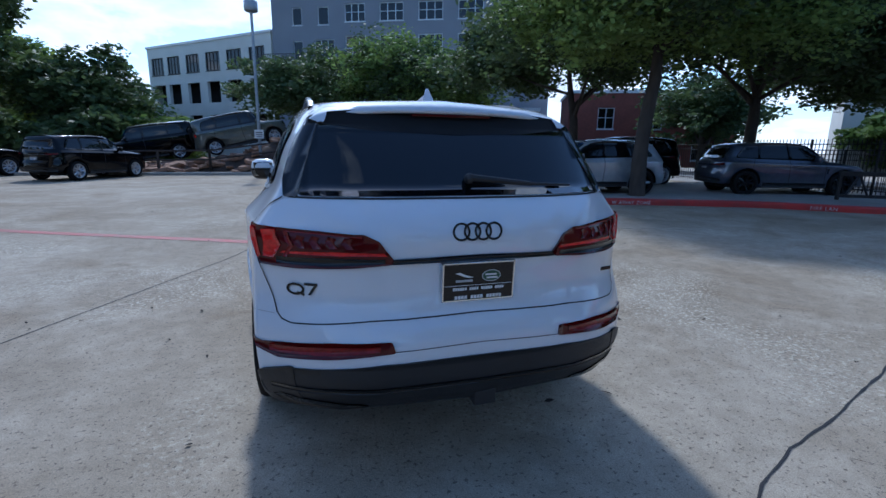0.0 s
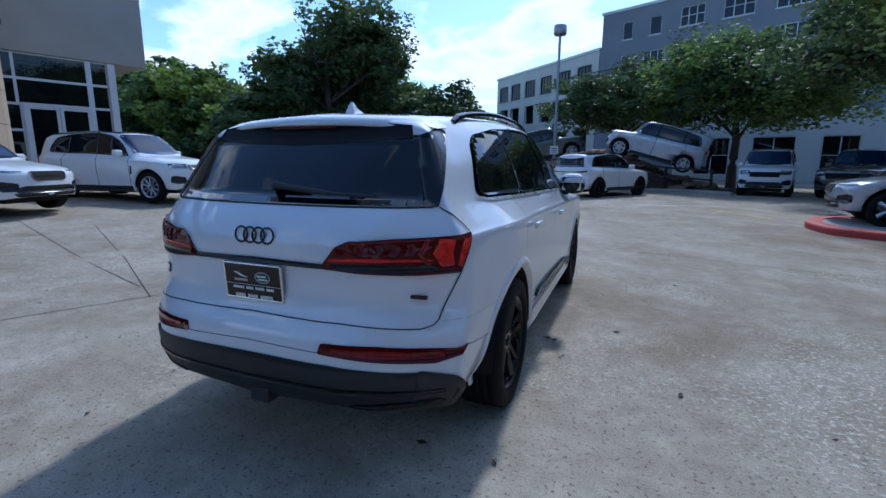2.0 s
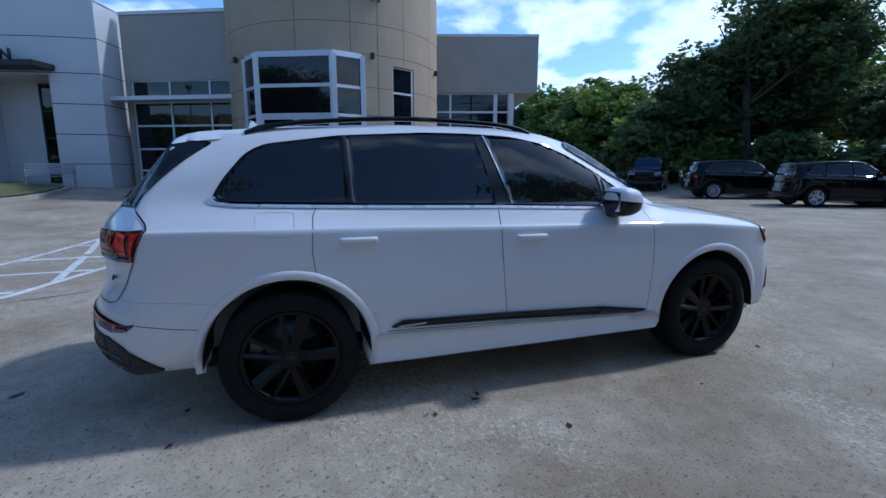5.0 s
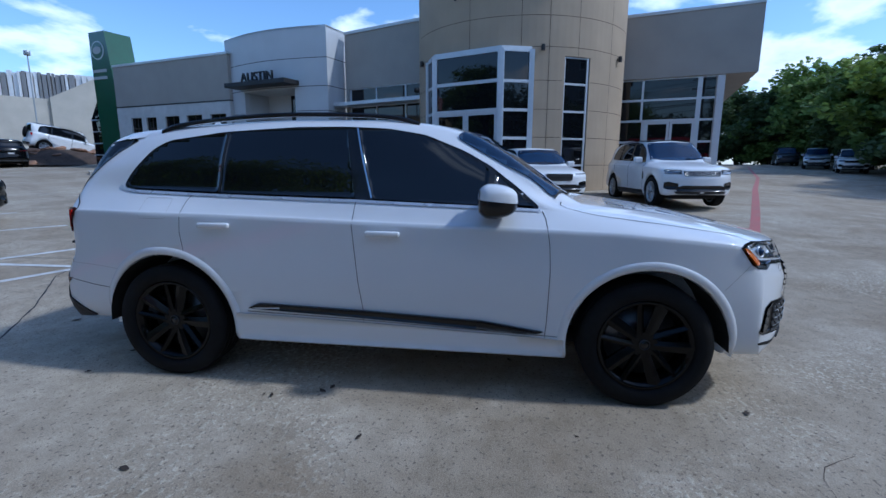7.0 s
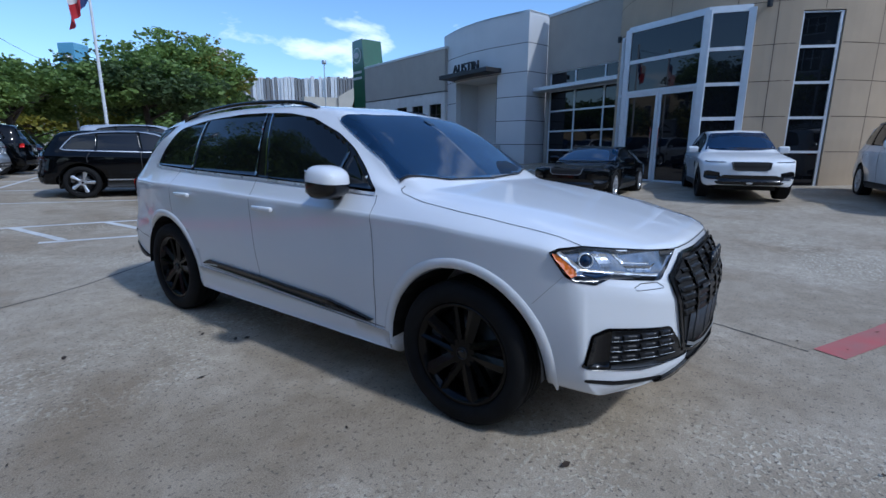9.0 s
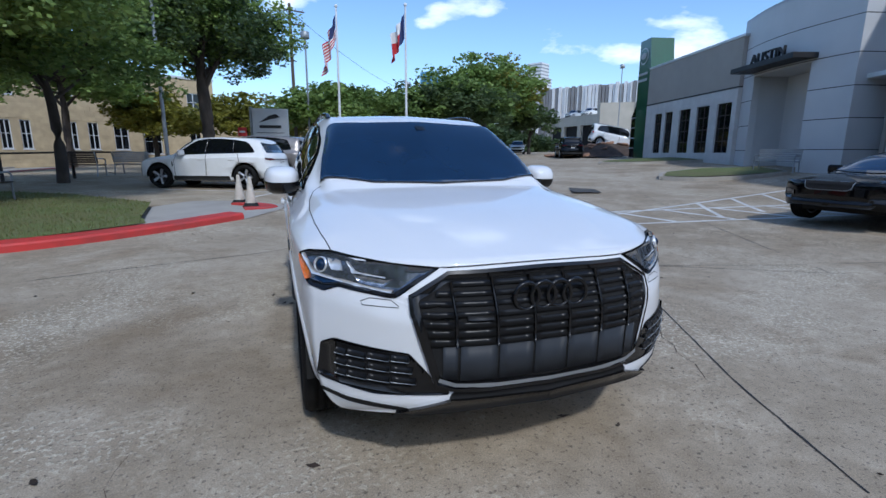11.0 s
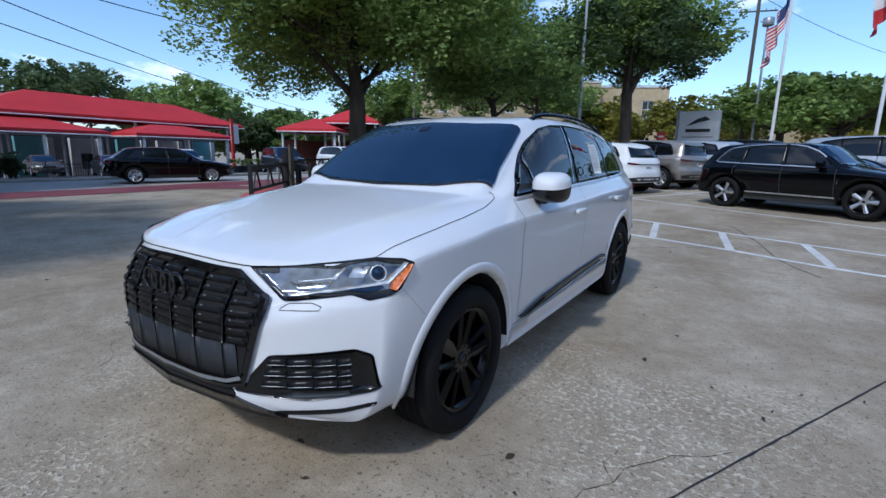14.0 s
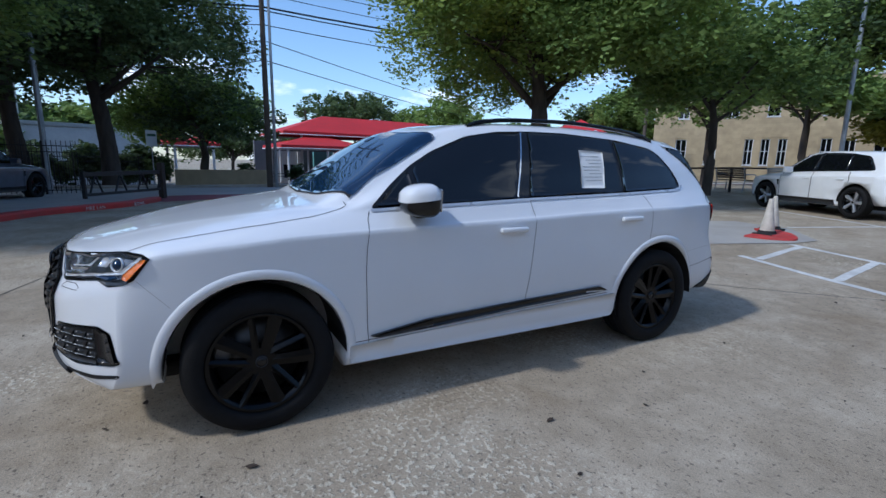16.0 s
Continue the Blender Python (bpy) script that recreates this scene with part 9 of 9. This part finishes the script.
    facade("stone_house", "two-storey limestone house behind the oaks", Vector((7.5, -56)), Vector((16, -51.5)), -.3, 9.0, "limestone", [(5.6, 7.6, [(1.5, 2.8), (4.6, 5.6), (7.2, 8.4)], 1), (1.2, 3.6, [(1.5, 2.8), (5.6, 7.2)], 1)], 9)
    facade("tan_house", "long tan building with dark low openings", Vector((-9, -58)), Vector((9, -55)), -.2, 5.0, "limestone", [(.4, 2.6, [(1 + 3 * i, 3 + 3 * i) for i in range(5)], None)], 8)
    w = solid("garden_wall", box(24.0, 29.8, -32.3, -31.8, -.4, 1.5), "limestone", "low pale stone garden wall", "wall")
    solid("garden_wall", box(26.5, 27.0, -2.2, 2.6, -.4, .75), "limestone", "low pale stone planter wall across the street", "wall")
    # finned garage, ramp and stair at the far end
    grow = Matrix.Translation((3.7, .55, 1.41)) @ Matrix.Diagonal((2.0, 2.0, 2.0, 1)) @ Matrix.Translation((-3.7, -.55, -1.41))
    f = thing("finned_garage", "far parking garage behind white and grey vertical fins", "building", grow)
    p, q = Vector((-38.0, -78.0)), Vector((-58.0, -46.0))
    m, L = frame_between(q, p)
    m, L = frame_between(p, q)
    m = m @ pose(L, 0, 0, 0, 0, 180)
    part("wall", box(0, L, -8, -.4, 0, 12.0, m=m), "fin_grey", f)
    rnd = random.Random(2)
    bmw, bmg = bmesh.new(), bmesh.new()
    u = 0
    while u < L:
        wd = rnd.uniform(.25, .6)
        b = bmg if rnd.random() < .38 else bmw
        add_box(b, u, u + wd, -.38, rnd.uniform(-.1, .25), rnd.choice((5.0, 6.5, 4.0)), 12.3 + rnd.uniform(-.15, .2), m=m)
        u += wd + .12
    tagged(part("fin_screen", bmw, "fin_white", f), kind="stuff")
    tagged(part("fin_screen", bmg, "fin_grey", f), kind="stuff")
    grow = Matrix.Translation((3.7, .55, 1.41)) @ Matrix.Diagonal((1.8, 1.8, 1.8, 1)) @ Matrix.Translation((-3.7, -.55, -1.41))
    r = thing("garage_ramp", "cream concrete parking deck with an outside stair", "building", grow)
    part("deck", box(-36.5, -27.5, -47, -36.5, 4.3, 5.3), "concrete_wall", r)
    part("side_wall", add_prism(bmesh.new(), [(-27.4, -37.6), (-27.0, -36.6), (-35, -31.2), (-36, -32)], .8, 6.2), "concrete_wall", r)
    bm = bmesh.new()
    lo = [bm.verts.new(v) for v in ((-29.5, -34.6, 6.3), (-31.8, -32.4, 8.1), (-35.5, -29.5, 8.1), (-35.5, -29.5, .8), (-29.5, -34.6, .8))]
    hi = [bm.verts.new((v.co.x - .4, v.co.y - .6, v.co.z)) for v in lo]
    bm.faces.new(lo); bm.faces.new(hi[::-1])
    for i in range(5):
        bm.faces.new((lo[i], lo[(i + 1) % 5], hi[(i + 1) % 5], hi[i]))
    part("stair_wall", bm, "concrete_wall", r)
    # added black block fills the space under the deck as painted shade
    part("bay_shade", box(-36, -27.8, -46, -37.5, .8, 4.3), "void_shade", r)
    for k in range(4):
        part("column", box(-27.9, -27.45, -46.8 + 3 * k, -46.3 + 3 * k, .8, 4.3), "concrete_wall", r)
    for k, (x, y) in enumerate(((-29.5, -44.5), (-29.5, -41.5))):
        other_car("sport_suv", "car_white" if k else "car_silver", (grow @ Vector((x, y, 0))).x, (grow @ Vector((x, y, 0))).y, 20, "pale SUV parked on the garage deck", z=8.38, face="wide", group="cars on the deck")
    # skyline
    for x, y, w, z1, mt, lb in ((-497, -866, 30, 176, "fin_white", "pale far office tower with floor bands"), (-512, -874, 26, 150, "fin_white", "lower shoulder of the far office tower"), (-236, -752, 22, 128, "tower_blue", "far blue glass tower"), (-150, -520, 30, 40, "tan_far", "far tan office block beyond the trees")):
        t = thing("far_tower", lb, "building", Matrix.Translation((x, y, 0)) @ pose(0, 0, 0, 0, 0, 30))
        part("wall", box(-w / 2, w / 2, -w / 2, w / 2, 0, z1), mt if mt in M else "concrete_wall", t)
        if mt == "fin_white":
            bm = bmesh.new()
            for k in range(int(z1 / 6)):
                add_box(bm, -w / 2 - .3, w / 2 + .3, -w / 2 - .3, w / 2 + .3, 6 * k + 3, 6 * k + 5)
            tagged(part("floor_band", bm, "galv", t), kind="stuff")
    # open car wash across the street: red fabric canopies on posts, teal walls
    def canopy(x, y, lx, ly, z_edge, rise, heading, label, name="red_canopy", z0=-1.2):
        c = thing(name, label, "canopy", Matrix.Translation((x, y, z0)) @ pose(0, 0, 0, 0, 0, heading), group="red canopies")
        bm = bmesh.new()
        e = [bm.verts.new((sx * lx / 2, sy * ly / 2, z_edge - z0)) for sx, sy in ((-1, -1), (1, -1), (1, 1), (-1, 1))]
        e2 = [bm.verts.new((v.co.x, v.co.y, v.co.z - .28)) for v in e]
        rg = max(0, (ly - lx) / 2 * .82)
        t = [bm.verts.new((0, -rg, z_edge - z0 + rise)), bm.verts.new((0, rg, z_edge - z0 + rise))]
        bm.faces.new((e[0], e[1], t[0])); bm.faces.new((e[1], e[2], t[1], t[0])); bm.faces.new((e[2], e[3], t[1])); bm.faces.new((e[3], e[0], t[0], t[1]))
        for i in range(4):
            bm.faces.new((e[i], e[(i + 1) % 4], e2[(i + 1) % 4], e2[i]))
        part("fabric_roof", bm, "red_fabric", c, "taut red fabric roof")
        bm = bmesh.new()
        for a, b in (((-1, -1), (1, -1)), ((1, -1), (1, 1)), ((1, 1), (-1, 1)), ((-1, 1), (-1, -1))):
            add_tube(bm, (a[0] * lx / 2, a[1] * ly / 2, z_edge - z0 - .30), (b[0] * lx / 2, b[1] * ly / 2, z_edge - z0 - .30), .06, n=6)
        part("edge_tube", bm, "fin_white", c)
        for sx in (-1, 1):
            for k in (-1, 0, 1):
                part("post", tube((sx * lx * .44, k * ly * .42, 0), (sx * lx * .44, k * ly * .42, z_edge - z0 - .25), .12, n=8), "fin_white", c)
        return c
    canopy(50, -17.5, 8, 24, 4.1, 1.9, 8, "long red fabric canopy over the car wash")
    canopy(45, -9.5, 6, 9, 2.7, .9, 8, "low red fabric canopy at the car wash front")
    canopy(45.5, -20.5, 6, 10, 2.7, .9, 8, "low red fabric canopy at the car wash front")
    canopy(36.5, -36.5, 6, 9, 4.6, 1.5, 35, "peaked red fabric canopy with a white edge", z0=-.8)
    canopy(37.5, -32.0, 6, 8, 3.6, 1.2, 30, "red fabric canopy beside the peaked one", z0=-.8)
    canopy(52, 3.5, 7, 8, 2.8, 1.1, 8, "red fabric canopy behind the street oaks")
    cw = thing("car_wash", "low teal and white car wash building", "building", Matrix.Translation((55, -18, -1.6)) @ pose(0, 0, 0, 0, 0, 8))
    for i in range(6):
        y0 = -13 + 4.4 * i
        part("wall_panel", box(-.2, .2, y0, y0 + 2.4, 0, 3.9), "teal_wall" if i % 2 == 0 else "fin_white", cw)
        part("pier", box(-.45, .1, y0 - .5, y0, 0, 3.9), "fin_white", cw)
    part("back_wall", box(.6, 1.0, -14, 13.5, 0, 5.0), "roof_grey", cw)
    for i in range(3):
        part("window", box(-.26, -.2, -8.2 + 8.8 * i, -7.0 + 8.8 * i, .9, 2.4), "glass_dark", cw)
    bw = thing("orange_wall", "rust brown wall under the red canopy", "wall", Matrix.Translation((41, -36, -1)))
    part("wall_panel", box(-.2, .2, -6, 6, 0, 3.6), "brick_red", bw)
    sp = thing("sign_pylon", "red and white price pylon at the car wash", "sign", Matrix.Translation((40.5, -23.8, -.9)) @ pose(0, 0, 0, 0, 0, 100))
    part("post", box(-.12, .12, -.12, .12, 0, 5.2), "sign_red", sp)
    part("board", box(-.75, .12, -.09, .09, 2.9, 4.7, bevel=.02), "sign_white", sp)
    for k in range(3):
        part("print_bar", box(-.65, .02, -.10, -.09, 3.2 + .45 * k, 3.45 + .45 * k), "sign_red", sp)
    for i, (x, y) in enumerate(((35, 4.6), (34.2, 7.4), (33.6, 10.2), (32.6, 13.0))):
        bush(x, y, 1.7, 2.9, "leaf_dark", 220 + i, "dark hedge before the pale house", z=-.6)
    for i, (x, y) in enumerate(((29.5, -1.3), (30.2, -4.6))):
        bush(x, y, .55, 1.6, "leaf_dark", 200 + i, "small clipped evergreen across the street", z=-.4)
    for i in range(4):
        pot = thing("planter", "dark round planter with a small shrub", "planter", Matrix.Translation((37.0 + .4 * i, -21.5 - 1.1 * i, -.9)), group="planters")
        part("pot", lathe([(0, .0), (0, .36), (.9, .46), (.9, .0)], 16, "Z"), "rubber", pot)
        part("foliage", crown_mesh((0, 0, 1.25), .55, .55, .45, 20, 24, .08, "leaf_mid", 300 + i, .9, (.2, .4)), "leaf_mid", pot)
    fence = iron_fence((30.5, -2.2), (31.5, -9.0), 1.0, "low black fence at the car wash garden", -.5)
    # plain wall closing the woodland side
    solid("wall_lot_back", box(-62, -43, 32.2, 32.6, .6, 3.4), "concrete_wall", "plain concrete boundary wall under the trees", "wall", kind="structure")


town()
